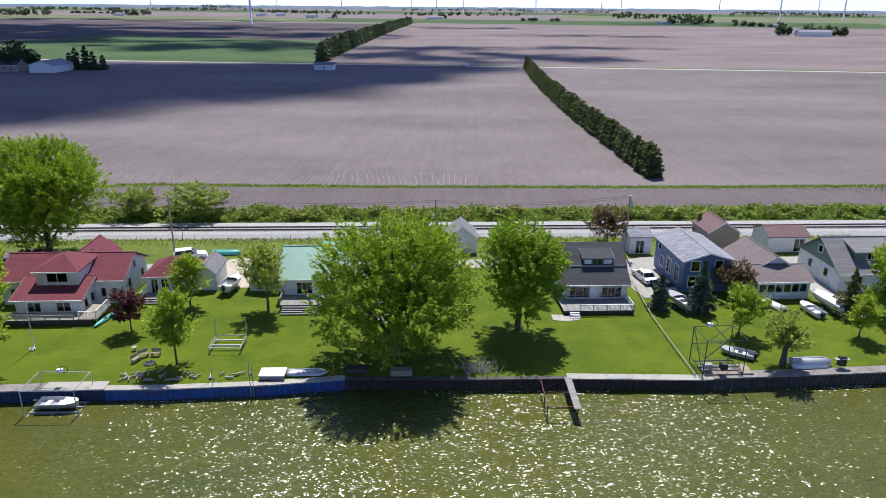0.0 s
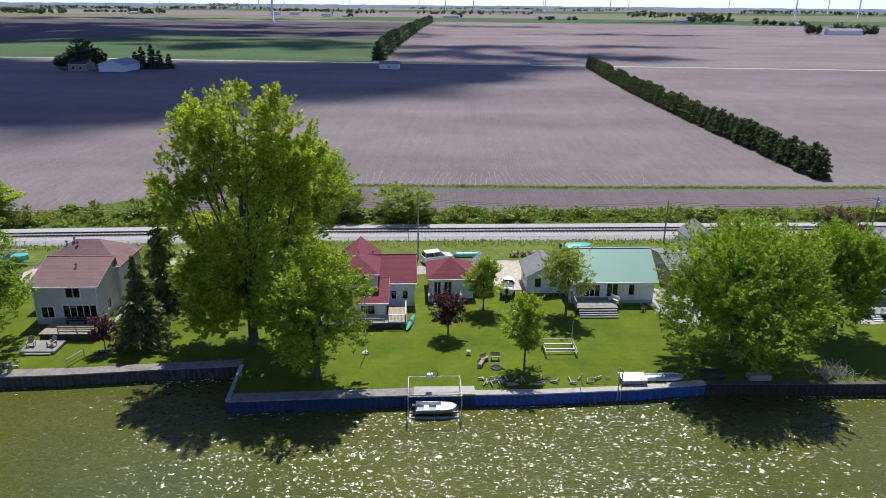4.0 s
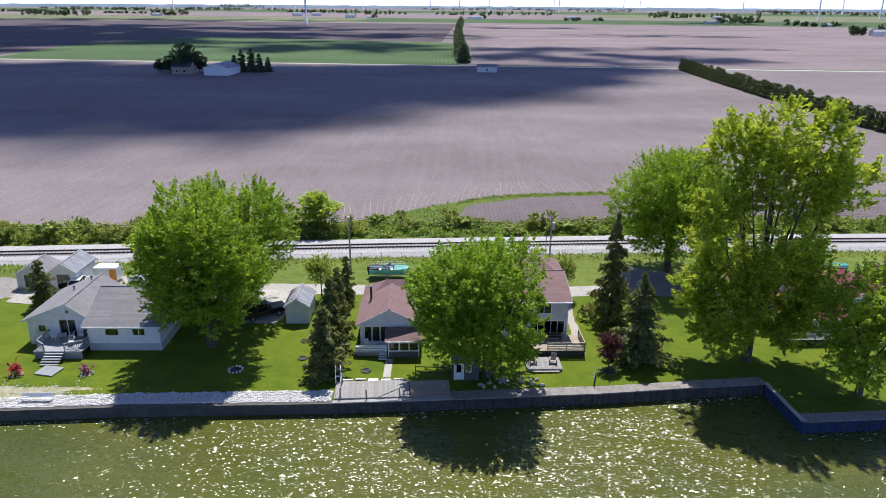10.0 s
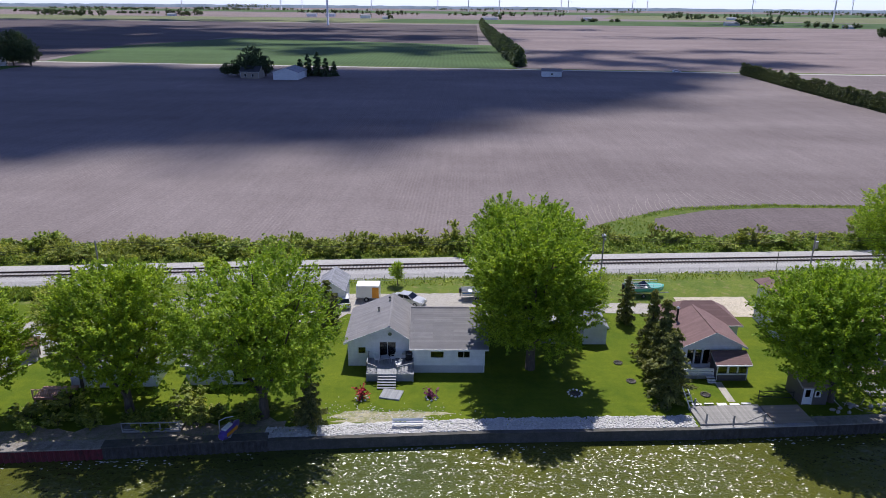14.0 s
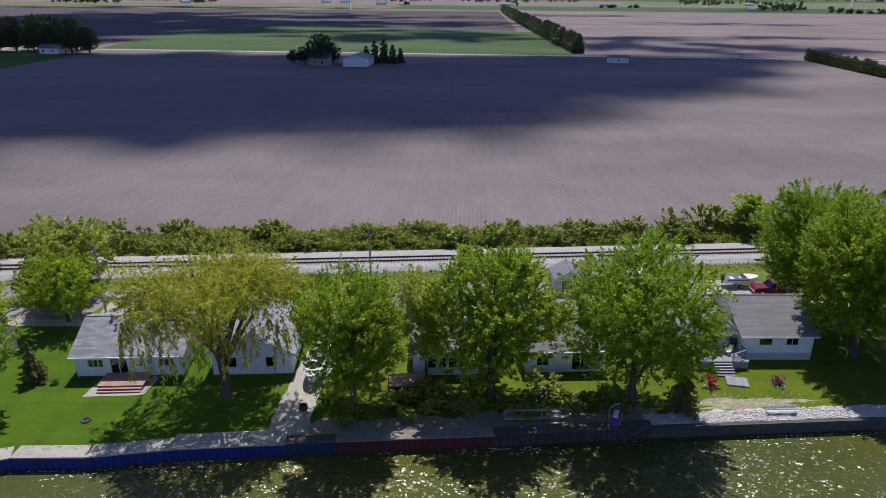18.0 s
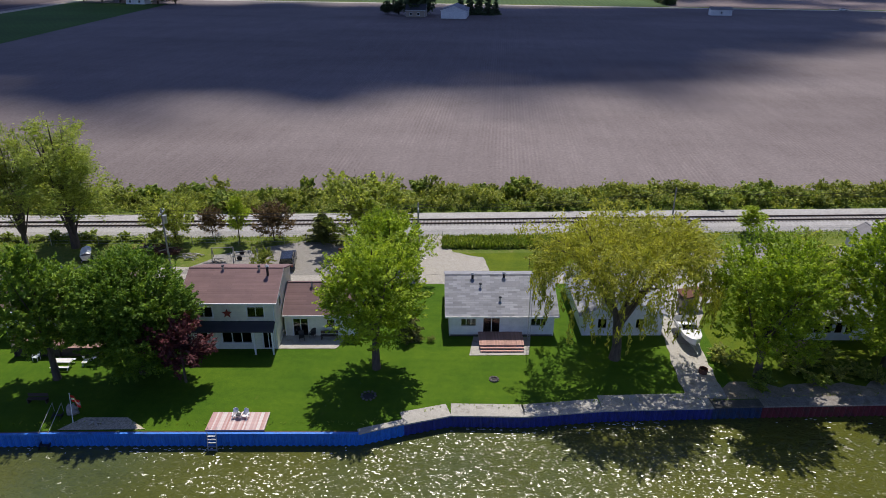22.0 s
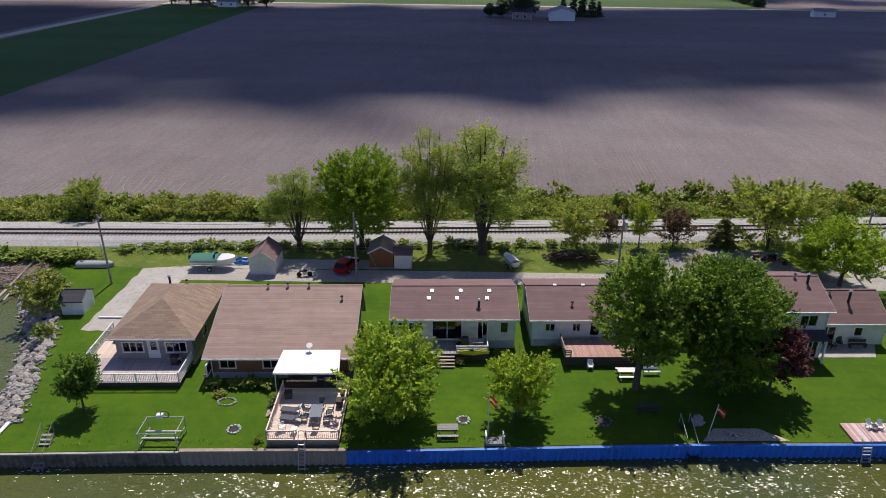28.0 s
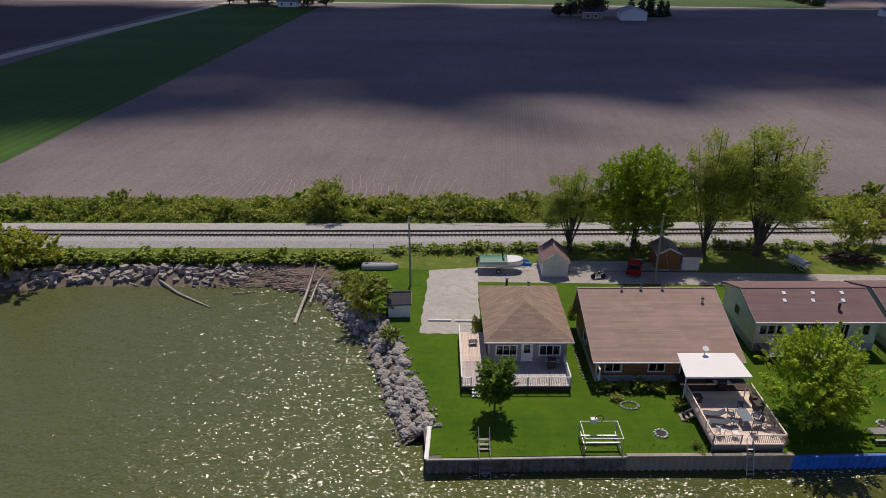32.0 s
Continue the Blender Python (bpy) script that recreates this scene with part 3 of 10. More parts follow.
BAY = [(-293.2, 47.5), (-295, 52), (-297, 58), (-299, 63.5), (-301.5, 67), (-305, 71.5), (-308, 75), (-315, 77.4), (-327, 77), (-341, 76.2), (-348, 74), (-360, 73), (-420, 68), (-900, 38)]
FIELD_NEAR = [(-900, 66), (-366, 101.5), (-279, 104), (-248, 108), (-190, 112.4), (-123, 115), (-104, 119.9), (-95, 128), (-80, 137.5), (-60, 140.5), (-20, 140), (42, 141.4), (95, 144), (600, 165)]
LANE = [(-292, 77), (-260, 77.8), (-235, 78.3), (-204, 78.8), (-180, 80.3), (-165, 84.5), (-142, 87), (-125, 88.6), (-100, 88.2), (-80, 87.4), (-60, 89.6), (-27, 93.5), (30, 95.6), (120, 101)]


def rail_y(x):
    return line_at(RAIL, x)


def sheet(pts, z):
    mb = MB()
    mb.v = [(x, y, z) for x, y in pts]
    mb.f = [tuple(range(len(pts)))]
    return mb


def ribbon(near, far, z, xs):
    mb = MB()
    for x in xs:
        mb.v += [(x, near(x), z), (x, far(x), z)]
    mb.f = [(2 * i, 2 * i + 2, 2 * i + 3, 2 * i + 1) for i in range(len(xs) - 1)]
    return mb


def flat_poly(pts, z):
    """A plain patch of any outline."""
    bm = bmesh.new()
    bm.faces.new([bm.verts.new((x, y, z)) for x, y in pts])
    bm.normal_update()
    bmesh.ops.triangulate(bm, faces=bm.faces[:])
    mb = MB()
    bm.verts.index_update()
    mb.v = [tuple(v.co) for v in bm.verts]
    mb.f = [tuple(v.index for v in f.verts) for f in bm.faces]
    bm.free()
    for i, f in enumerate(mb.f):
        a, b, c = (Vector(mb.v[k]) for k in f)
        if (b - a).cross(c - a).z < 0:
            mb.f[i] = f[::-1]
    return mb


# the ground is one sheet from the shore to the horizon
land = [(p[0], p[1] + 0.15) for p in SHORE] + [(4600, 380), (4600, 4800), (-4800, 4800), (-4800, -120)] + [(p[0] - 0.6, p[1] + 0.6) for p in BAY[::-1]]
structure("ground", flat_poly(land, -0.04), SOIL, "bare grey-brown tilled farm soil reaching the horizon", "field")
structure("water", sheet([(-4800, -4800), (4800, -4800), (4800, 420), (-4800, 420)], -1.25), WATER, "choppy green-brown lake water with sun glitter", "lake", True)
xs_all = [x for x in range(-900, 601, 6)]
yard_xs = sorted(set([-174] + [x for x in range(-292, 600, 5)] + [p[0] for p in SHORE if p[0] > -292] + [-57.25, -56.65]))
structure("lawn", ribbon(lambda x: line_at(SHORE, x) + 0.35, lambda x: min(line_at(LANE, x) + 1, rail_y(x) - 6), 0.0, [x for x in yard_xs if -174 <= x < 140] ), LAWN, "closely mown bright green lawn running down to the seawall", "lawn")
structure("lawn", ribbon(lambda x: line_at(SHORE, x) + 0.35, lambda x: min(line_at(LANE, x) + 1, rail_y(x) - 6), 0.0, [x for x in yard_xs if x <= -174]), LAWN_DEEP, "closely mown deep green lawn behind the blue seawall", "lawn")
structure("rough_grass", ribbon(lambda x: line_at(LANE, x) - 1, lambda x: rail_y(x) - 2.5, -0.01, [x for x in yard_xs if x < 400]), ROUGH, "longer yellowish grass between the lane and the railway", "grass")
structure("verge", ribbon(lambda x: rail_y(x) + 4, lambda x: line_at(FIELD_NEAR, x), 0.0, xs_all), VERGE, "weedy green verge beyond the railway", "grass")
structure("bank_grass", ribbon(lambda x: max(line_at(BAY[::-1], x) + 1.5, 40), lambda x: rail_y(x) - 2.5, -0.012, [x for x in range(-900, -301, 4)] + [-301.5, -297.0, -291.0]), ROUGH, "rough grass bank beside the bay", "grass")
structure("point_grass", flat_poly([(-293.0, 44.2), (-291.4, 44.4), (-291.4, 78), (-307.5, 79.5), (-305, 72.5), (-301.8, 68), (-299, 64), (-297.0, 58.5), (-295.0, 52.4), (-293.2, 48)], 0.006), LAWN_DEEP, "mown grass on the rocky point", "lawn")

# lane, drives and yards
structure("lane", ribbon(lambda x: line_at(LANE, x) - 1.7, lambda x: line_at(LANE, x) + 1.7, 0.02, [x for x in range(-292, 121, 3)]), GRAVEL, "pale gravel lane behind the cottages", "lane")
YARDS = [
    ("gravel_drive", [(-295.3, 63), (-289, 63.3), (-289, 78), (-277.5, 79), (-262, 80), (-262, 82.5), (-278, 82), (-288, 79.6), (-295.3, 78.3)], CONC_PALE, "pale concrete and gravel parking beside the tan cottage"),
    ("gravel_yard", [(-236, 78), (-207, 79), (-207, 87), (-222, 89), (-232, 84)], GRAVEL_DARK, "gravel parking yard with scattered junk"),
    ("gravel_yard", [(-206, 79.4), (-196.5, 79.8), (-197.5, 85), (-201.5, 86.5), (-202.5, 92), (-205, 92), (-206.5, 86)], GRAVEL, "gravel track up to the railway"),
    ("boat_ramp", [(-179.2, 55.6), (-175.4, 55.8), (-175.2, 66), (-172.5, 73), (-167, 79), (-172, 83), (-177, 79), (-178.6, 67)], CONC, "long concrete boat ramp running down to the wall"),
    ("gravel_yard", [(-173, 81), (-148, 84), (-146, 91), (-160, 92), (-170, 88)], GRAVEL_DARK, "gravel parking under the trees"),
    ("gravel_yard", [(-147, 83), (-141, 82.5), (-139, 86), (-122, 84.5), (-116, 83), (-113, 87), (-124, 92.8), (-141, 92), (-147, 88)], GRAVEL, "white gravel forecourt behind the white cottage"),
    ("concrete_pad", [(-115.8, 77.4), (-111, 77.6), (-107.5, 86.5), (-117.5, 88.5), (-113.5, 82)], CONC, "concrete pad and drive"),
    ("gravel_yard", [(-95, 86), (-84.5, 85.6), (-84, 92.4), (-94, 92)], SAND, "sandy parking place"),
    ("gravel_drive", [(-75.4, 70.5), (-74.6, 70.5), (-74.0, 86), (-73.8, 98.5), (-76.2, 99.5), (-75.4, 88)], GRAVEL, "narrow gravel drive beside the tall house"),
    ("gravel_yard", [(-66.5, 87), (-58, 86.5), (-57.5, 95), (-63, 97.5), (-66, 98)], ASPHALT, "patched asphalt yard"),
    ("gravel_yard", [(-34, 90), (-27, 84.8), (-21, 85), (-19.5, 96), (-31, 96)], SAND, "pale dirt yard in front of a wood pile"),
    ("concrete_drive", [(-8.6, 86), (-4, 86), (-4, 76), (-6.5, 74.5), (-9, 76), (-10.2, 81)], CONC, "pale concrete drive beside the green-roofed cottage"),
    ("gravel_drive", [(24.8, 96), (33.5, 98.6), (31, 90), (28.5, 82), (26.5, 82.5), (25, 90)], GRAVEL, "gravel drive with parked cars"),
    ("gravel_drive", [(49, 77), (53, 76.5), (56, 93), (51, 96), (50, 88)], CONC, "concrete drive with a covered boat"),
]
rough = random.Random(17)


def ragged(pts, step=0.9, off=0.16):
    """The same outline with a worn, wandering edge."""
    out = []
    for (xa, ya), (xb, yb) in zip(pts, pts[1:] + pts[:1]):
        n = max(1, int(math.hypot(xb - xa, yb - ya) / step))
        out += [(xa + (xb - xa) * i / n + rough.uniform(-off, off), ya + (yb - ya) * i / n + rough.uniform(-off, off)) for i in range(n)]
    return out


for i, (name, pts, mt, lab) in enumerate(YARDS):
    structure(name, flat_poly(ragged(pts), 0.03 + 0.004 * i), mt, lab, "drive")

structure("back_lawn", flat_poly(ragged([(-203, 80.6), (-181, 82.2), (-181, 87.6), (-203, 86.0)]), 0.012), LAWN, "bright mown back lawn beyond the lane", "lawn")

# the railway: raised ballast, ties and two rails
mb = MB()
for i, x in enumerate(xs_all):
    y = rail_y(x)
    mb.v += [(x, y - 3.4, -0.02), (x, y - 2.0, 0.38), (x, y + 2.9, 0.42), (x, y + 5.0, 0.16), (x, y + 5.6, -0.02)]
for i in range(len(xs_all) - 1):
    for k in range(4):
        q = i * 5 + k
        mb.f.append((q, q + 5, q + 6, q + 1))
structure("railway_bed", mb, BALLAST, "raised bed of pale grey railway ballast", "railway")
mb, x = MB(), -420.0
while x < 160:
    y, x2 = rail_y(x), x + random.uniform(-0.03, 0.03)
    mb.box(x2 - 0.11, y - 0.55, 0.34, x2 + 0.11, y + 2.0, 0.43)
    x += 0.56
structure("railway_ties", mb, TIE, "dark creosoted wooden railway ties", "railway", kind="stuff")
for k in range(2):
    mb = MB()
    for a, b in zip(xs_all[:-1], xs_all[1:]):
        ya, yb = rail_y(a) + k * 1.47, rail_y(b) + k * 1.47
        mb.hexa([(a, ya - 0.075, 0.46), (b, yb - 0.075, 0.46), (b, yb + 0.075, 0.46), (a, ya + 0.075, 0.46), (a, ya - 0.06, 0.64), (b, yb - 0.06, 0.64), (b, yb + 0.06, 0.64), (a, ya + 0.06, 0.64)])
    structure("rail", mb, RAILSTEEL, "rust-brown steel rail of a single railway track", "railway")

# fields
ROAD_Y = lambda x: 437 - 0.085 * x
structure("strip_field", flat_poly([(-88, 123), (-83, 119.3), (-72, 118.3), (-36, 120.3), (20, 124.6), (86, 128.4), (400, 146), (400, 152), (95, 142.2), (42, 139.6), (-20, 138), (-58, 138.4), (-74, 136), (-86, 130)], 0.02), SOIL_STRIP, "narrow strip of dark ploughed soil with a rounded end", "field")
structure("country_road", ribbon(lambda x: ROAD_Y(x) - 3, lambda x: ROAD_Y(x) + 3, 0.05, [-2600, -900, 0, 700, 2600]), ROADPALE, "straight pale country road across the fields", "road")
structure("road_verge", ribbon(lambda x: ROAD_Y(x) + 3.2, lambda x: ROAD_Y(x) + 8, 0.02, [-2600, -900, 0, 700, 2600]), VERGE, "grass verge along the country road", "grass")
FIELDS = [
    ("green_field", [(-395, 479), (-82, 452), (-78, 700), (-360, 800), (-420, 640)], CROP, "long field of young green crop", 0.03),
    ("dark_field", [(-900, 530), (-410, 486), (-375, 812), (-95, 712), (-72, 1330), (-1500, 1500)], SOIL_DARK, "dark freshly ploughed field", 0.0),
    ("pink_field", [(-55, 446), (1400, 330), (1500, 1200), (-50, 1400)], SOIL_PINK, "pale pinkish dry ploughed field", 0.0),
    ("crop_field", [(-389, 113), (-378, 113), (-381, 240), (-387, 440), (-450, 444), (-452, 330), (-441, 150), (-437, 106)], CROP_DEEP, "deep green field of young crop", 0.02),
    ("crop_field", [(-437, 104), (-389, 110), (-378, 113), (-450, 150)], CROP_DEEP, "deep green field of young crop", 0.01),
    ("dark_field", [(-900, 90), (-462, 108), (-466, 460), (-900, 500)], SOIL_DARK, "dark ploughed field beyond the farm track", 0.0),
    ("far_field", [(-1500, 1510), (-70, 1400), (-60, 1800), (-1700, 2000)], CROP_PALE, "far pale green crop", 0.0),
    ("far_field", [(-300, 1480), (900, 1250), (1000, 1700), (-250, 1790)], CROP, "far green crop", 0.05),
    ("far_field", [(300, 2000), (1900, 1300), (2300, 2200), (500, 2700)], CROP_PALE, "far pale field", 0.0),
    ("far_field", [(-2300, 2100), (200, 1850), (300, 2400), (-2300, 2800)], SOIL_PINK, "far ploughed field", 0.0),
    ("far_field", [(-2000, 2900), (1800, 2500), (2200, 3300), (-2400, 3600)], CROP, "far green fields", 0.0),
]
for name, pts, mt, lab, z in FIELDS:
    structure(name, flat_poly(pts, z), mt, lab, "field")
structure("farm_track", flat_poly([(-462, 108), (-456, 106), (-452, 330), (-449, 470), (-455, 470), (-459, 330)], 0.04), SAND, "pale dirt farm track beside the crop", "track")

# headland drill lines where the seeder turned
rng = random.Random(4)
mb = MB()
for i in range(150):
    x0 = -118 + i * 1.15 if i < 110 else -340 + (i - 110) * 1.2
    yb = line_at(FIELD_NEAR, x0) + 0.5
    n0 = len(mb.v)
    ln = rng.uniform(5, 13)
    bend = 1.6 * math.sin(x0 / 8.0) + rng.uniform(-0.2, 0.2)
    for k in range(4):
        q = k / 3
        xx = x0 + bend * q * q
        yy = yb + ln * q
        mb.v += [(xx - 0.045, yy, 0.0), (xx + 0.045, yy, 0.0)]
    mb.f += [(n0 + 2 * k, n0 + 2 * k + 1, n0 + 2 * k + 3, n0 + 2 * k + 2) for k in range(3)]
structure("drill_lines", mb, surf("dry_seeder_track", (0.31, 0.27, 0.25), 0.95, var=0.2), "pale curved seeder tracks at the edge of the field", "field", kind="stuff")


# ---- the seawall ----
def wall_run(pts, mat, top, cap_mat, cap_w, label, corr=0.12, pitch=0.55):
    """A stretch of sheet piling, folded like a real pile, with its cap."""
    t = thing("seawall", pts[0][0], pts[0][1], 0, 0, label, "seawall", "", "structure")
    ox, oy = pts[0]
    mb, cap = MB(), MB()
    for (xa, ya), (xb, yb) in zip(pts[:-1], pts[1:]):
        ln = math.hypot(xb - xa, yb - ya)
        dx, dy = (xb - xa) / ln, (yb - ya) / ln
        nx, ny = dy, -dx
        n = max(2, int(ln / pitch) * 2)
        prof = []
        for i in range(n + 1):
            s = ln * i / n
            off = corr if (i // 1) % 2 else 0.0
            for ds, o in ((-0.07, off), (0.07, off)):
                q = min(max(s + ds, 0), ln)
                prof.append((xa + dx * q + nx * o - ox, ya + dy * q + ny * o - oy))
        b = len(mb.v)
        for x, y in prof:
            mb.v += [(x, y, -2.4), (x, y, top)]
        mb.f += [(b + 2 * i, b + 2 * i + 2, b + 2 * i + 3, b + 2 * i + 1) for i in range(len(prof) - 1)]
        c = len(cap.v)
        e0, e1 = 0.16, -cap_w
        q = [(xa + nx * e0, ya + ny * e0), (xb + nx * e0, yb + ny * e0), (xb + nx * e1, yb + ny * e1), (xa + nx * e1, ya + ny * e1)]
        cap.slab([(x - ox, y - oy, top + 0.09) for x, y in q], 0.13)
    part("piling", mb, mat, t)
    part("cap", cap, cap_mat, t)
    return t


def shore_part(x0, x1):
    p = [(x0, line_at(SHORE, x0))] + [q for q in SHORE if x0 < q[0] < x1] + [(x1, line_at(SHORE, x1))]
    return p


wall_run([(-293.2, 47.6), (-293.2, 43.5)], PILEGREY, 0.12, WHITE, 0.2, "short end wall with a white cap at the point")
wall_run(shore_part(-293.2, -277), PILEGREY, 0.12, CONC_PALE, 0.02, "weathered grey timber piling with a white cap")
wall_run(shore_part(-277, -263.4), WOOD, 0.22, WOOD, 0.2, "tan timber-faced seawall below the deck")
wall_run(shore_part(-263.4, -208.2), BLUEWALL, 0.02, BLUEWALL, 0.06, "bright blue painted steel sheet-pile seawall")
wall_run(shore_part(-208.2, -204.5), BLUEWALL, 0.02, CONC, 0.5, "bright blue angled steel seawall")
wall_run(shore_part(-204.5, -187), DEEPBLUE, -0.05, CONC, 1.6, "indigo steel seawall with a broad concrete cap")
wall_run(shore_part(-187, -177), DEEPBLUE, -0.05, CONC, 2.1, "indigo steel seawall at the boat ramp")
wall_run(shore_part(-177, -172.5), BLUEDARK, 0.0, CONC_DARK, 0.9, "low dark steel wall")
wall_run(shore_part(-172.5, -158), MAROON, -0.02, CONC_STAIN, 1.2, "maroon steel seawall under overhanging trees")
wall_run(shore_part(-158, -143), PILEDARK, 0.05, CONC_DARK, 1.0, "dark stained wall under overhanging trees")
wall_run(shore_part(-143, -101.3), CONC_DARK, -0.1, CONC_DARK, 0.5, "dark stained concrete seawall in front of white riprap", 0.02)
wall_run(shore_part(-101.3, -89.6), PILEDARK, 0.0, WOODGREY, 0.3, "dark steel wall below the plank dock", 0.06)
wall_run(shore_part(-89.6, -75), PILEDARK, 0.0, CONC_STAIN, 1.3, "grey steel wall with a concrete walk")
wall_run(shore_part(-75, -57.2), PILEDARK, 0.0, CONC_STAIN, 1.2, "grey steel wall with a concrete walk")
wall_run([(-57.2, 64.4), (-56.7, 57.5)], BLUEDARK, 0.05, STEEL, 0.25, "dark blue return wall at the notch in the shore")
wall_run(shore_part(-56.7, -39), BLUEDARK, 0.02, CONC_STAIN, 1.2, "dark blue steel seawall with a weathered concrete cap")
wall_run(shore_part(-39, -33), BLUEDARK, 0.02, CONC, 1.4, "dark blue steel seawall with a weathered concrete cap")
wall_run(shore_part(-33, -9.7), BLUEFLAKE, -0.05, CONC, 0.7, "flaking blue steel seawall")
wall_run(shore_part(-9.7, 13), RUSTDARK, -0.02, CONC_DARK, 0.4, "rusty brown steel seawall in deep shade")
wall_run(shore_part(13, 28), RUSTDARK, -0.02, CONC, 0.9, "rusty steel seawall with a pale concrete cap")
wall_run(shore_part(28, 90), PILEDARK, 0.05, CONC_STAIN, 1.2, "dark weathered seawall with a pale concrete walk")
wall_run(shore_part(90, 300), PILEGREY, 0.05, CONC, 1.0, "dark weathered seawall")


# flat white flecks stand in for glints and splash where chop meets the walls
rng = random.Random(31)
mb = MB()
for k in range(1700):
    x = rng.uniform(-290, 45)
    if math.sin(x / 5.3) + 0.7 * math.sin(x / 2.1 + 1) + rng.uniform(-0.8, 0.8) < 0.25:
        continue
    y = line_at(SHORE, x) - 0.35 - 1.3 * rng.random() ** 2.2
    a, b, n0 = rng.uniform(0.05, 0.2), rng.uniform(0.03, 0.075), len(mb.v)
    mb.v += [(x + a * math.cos(q * 1.047) * rng.uniform(0.7, 1.2), y + b * math.sin(q * 1.047) * rng.uniform(0.7, 1.2), -1.235) for q in range(6)]
    mb.f.append(tuple(range(n0, n0 + 6)))
structure("foam", mb, surf("white_foam", (0.7, 0.71, 0.68), 0.6, var=0.1, bump=0), "flecks of white foam along the foot of the seawall", "foam", kind="stuff")


# ---- trees ----
def leaf_mesh(name, c, size, mat, rs, long=1.5, along=None, flat=1.4, corners=4):
    """Many small bent leaf tufts at the points c."""
    n = len(c)
    d = along if along is not None else rs.normal(size=(n, 3)) * (1, 1, 0.45)
    d = d / (np.linalg.norm(d, axis=1, keepdims=True) + 1e-9)
    u = rs.normal(size=(n, 3))
    u[:, 2] += flat
    s = np.cross(d, u)
    s /= np.linalg.norm(s, axis=1, keepdims=True) + 1e-9
    k = np.cross(s, d)
    sz = size * rs.uniform(0.6, 1.3, size=(n, 1))
    a, b = c - d * sz * long * 0.5, c + d * sz * long * 0.5
    m1, m2 = c + s * sz * 0.5 + k * sz * 0.18, c - s * sz * 0.5 + k * sz * 0.18
    if corners == 3:
        v = np.stack([a + (m1 - c), b, a + (m2 - c)], axis=1).reshape(-1, 3)
    else:
        v = np.stack([a, m1, b, m2], axis=1).reshape(-1, 3)
    me = bpy.data.meshes.new(name)
    me.vertices.add(corners * n)
    me.vertices.foreach_set("co", v.astype(np.float32).ravel())
    me.loops.add(corners * n)
    me.loops.foreach_set("vertex_index", np.arange(corners * n, dtype=np.int32))
    me.polygons.add(n)
    me.polygons.foreach_set("loop_start", np.arange(0, corners * n, corners, dtype=np.int32))
    me.update(calc_edges=True)
    me.materials.append(mat)
    return me


def clump_points(rs, centers, radii, per):
    out = []
    for c, r in zip(centers, radii):
        p = rs.normal(size=(per, 3))
        p /= np.linalg.norm(p, axis=1, keepdims=True)
        p *= (rs.uniform(0.15, 1.0, size=(per, 1)) ** 0.6) * r
        p[:, 2] *= 0.8
        out.append(c + p)
    return np.concatenate(out)


def trunk_parts(t, rs, h, w, low, thick, limbs=6, lean=0.0, mat=None, spread=0.7):
    mat = mat or BARK
    top = h * (low + 0.45 * (1 - low))
    mb = MB()
    pts = [(0, 0, -0.15), (0.03 * h * lean, 0, top * 0.3), (0.05 * h * lean, 0.01 * h, top * 0.65), (0.07 * h * lean, 0, top), (0.08 * h * lean, 0, h * 0.86)]
    mb.tube(pts, [thick * 1.35, thick, thick * 0.8, thick * 0.5, thick * 0.12], 8)
    part("trunk", mb, mat, t, "", True)
    for i in range(limbs):
        a = 6.28 * i / limbs + rs.uniform(-0.4, 0.4)
        z0 = h * low * rs.uniform(0.75, 1.15) + 0.1 * h * (i % 3)
        z1 = h * rs.uniform(0.62, 0.86)
        r = w * 0.5 * spread * rs.uniform(0.6, 1.0)
        p0 = Vector((0.04 * h * lean, 0, z0))
        p2 = Vector((math.cos(a) * r, math.sin(a) * r, z1))
        p1 = p0.lerp(p2, 0.45) + Vector((0, 0, -0.03 * h))
        lm = MB()
        lm.tube([p0, p1, p2], [thick * 0.45, thick * 0.28, thick * 0.06], 6)
        for k in range(2):
            q = p1.lerp(p2, 0.35 + 0.25 * k)
            e = q + Vector((math.cos(a + 1.1 * (1 if k else -1)) * r * 0.5, math.sin(a + 1.1 * (1 if k else -1)) * r * 0.5, h * 0.1))
            lm.tube([q, e], [thick * 0.16, thick * 0.04], 5)
        part("limb", lm, mat, t, "", True)


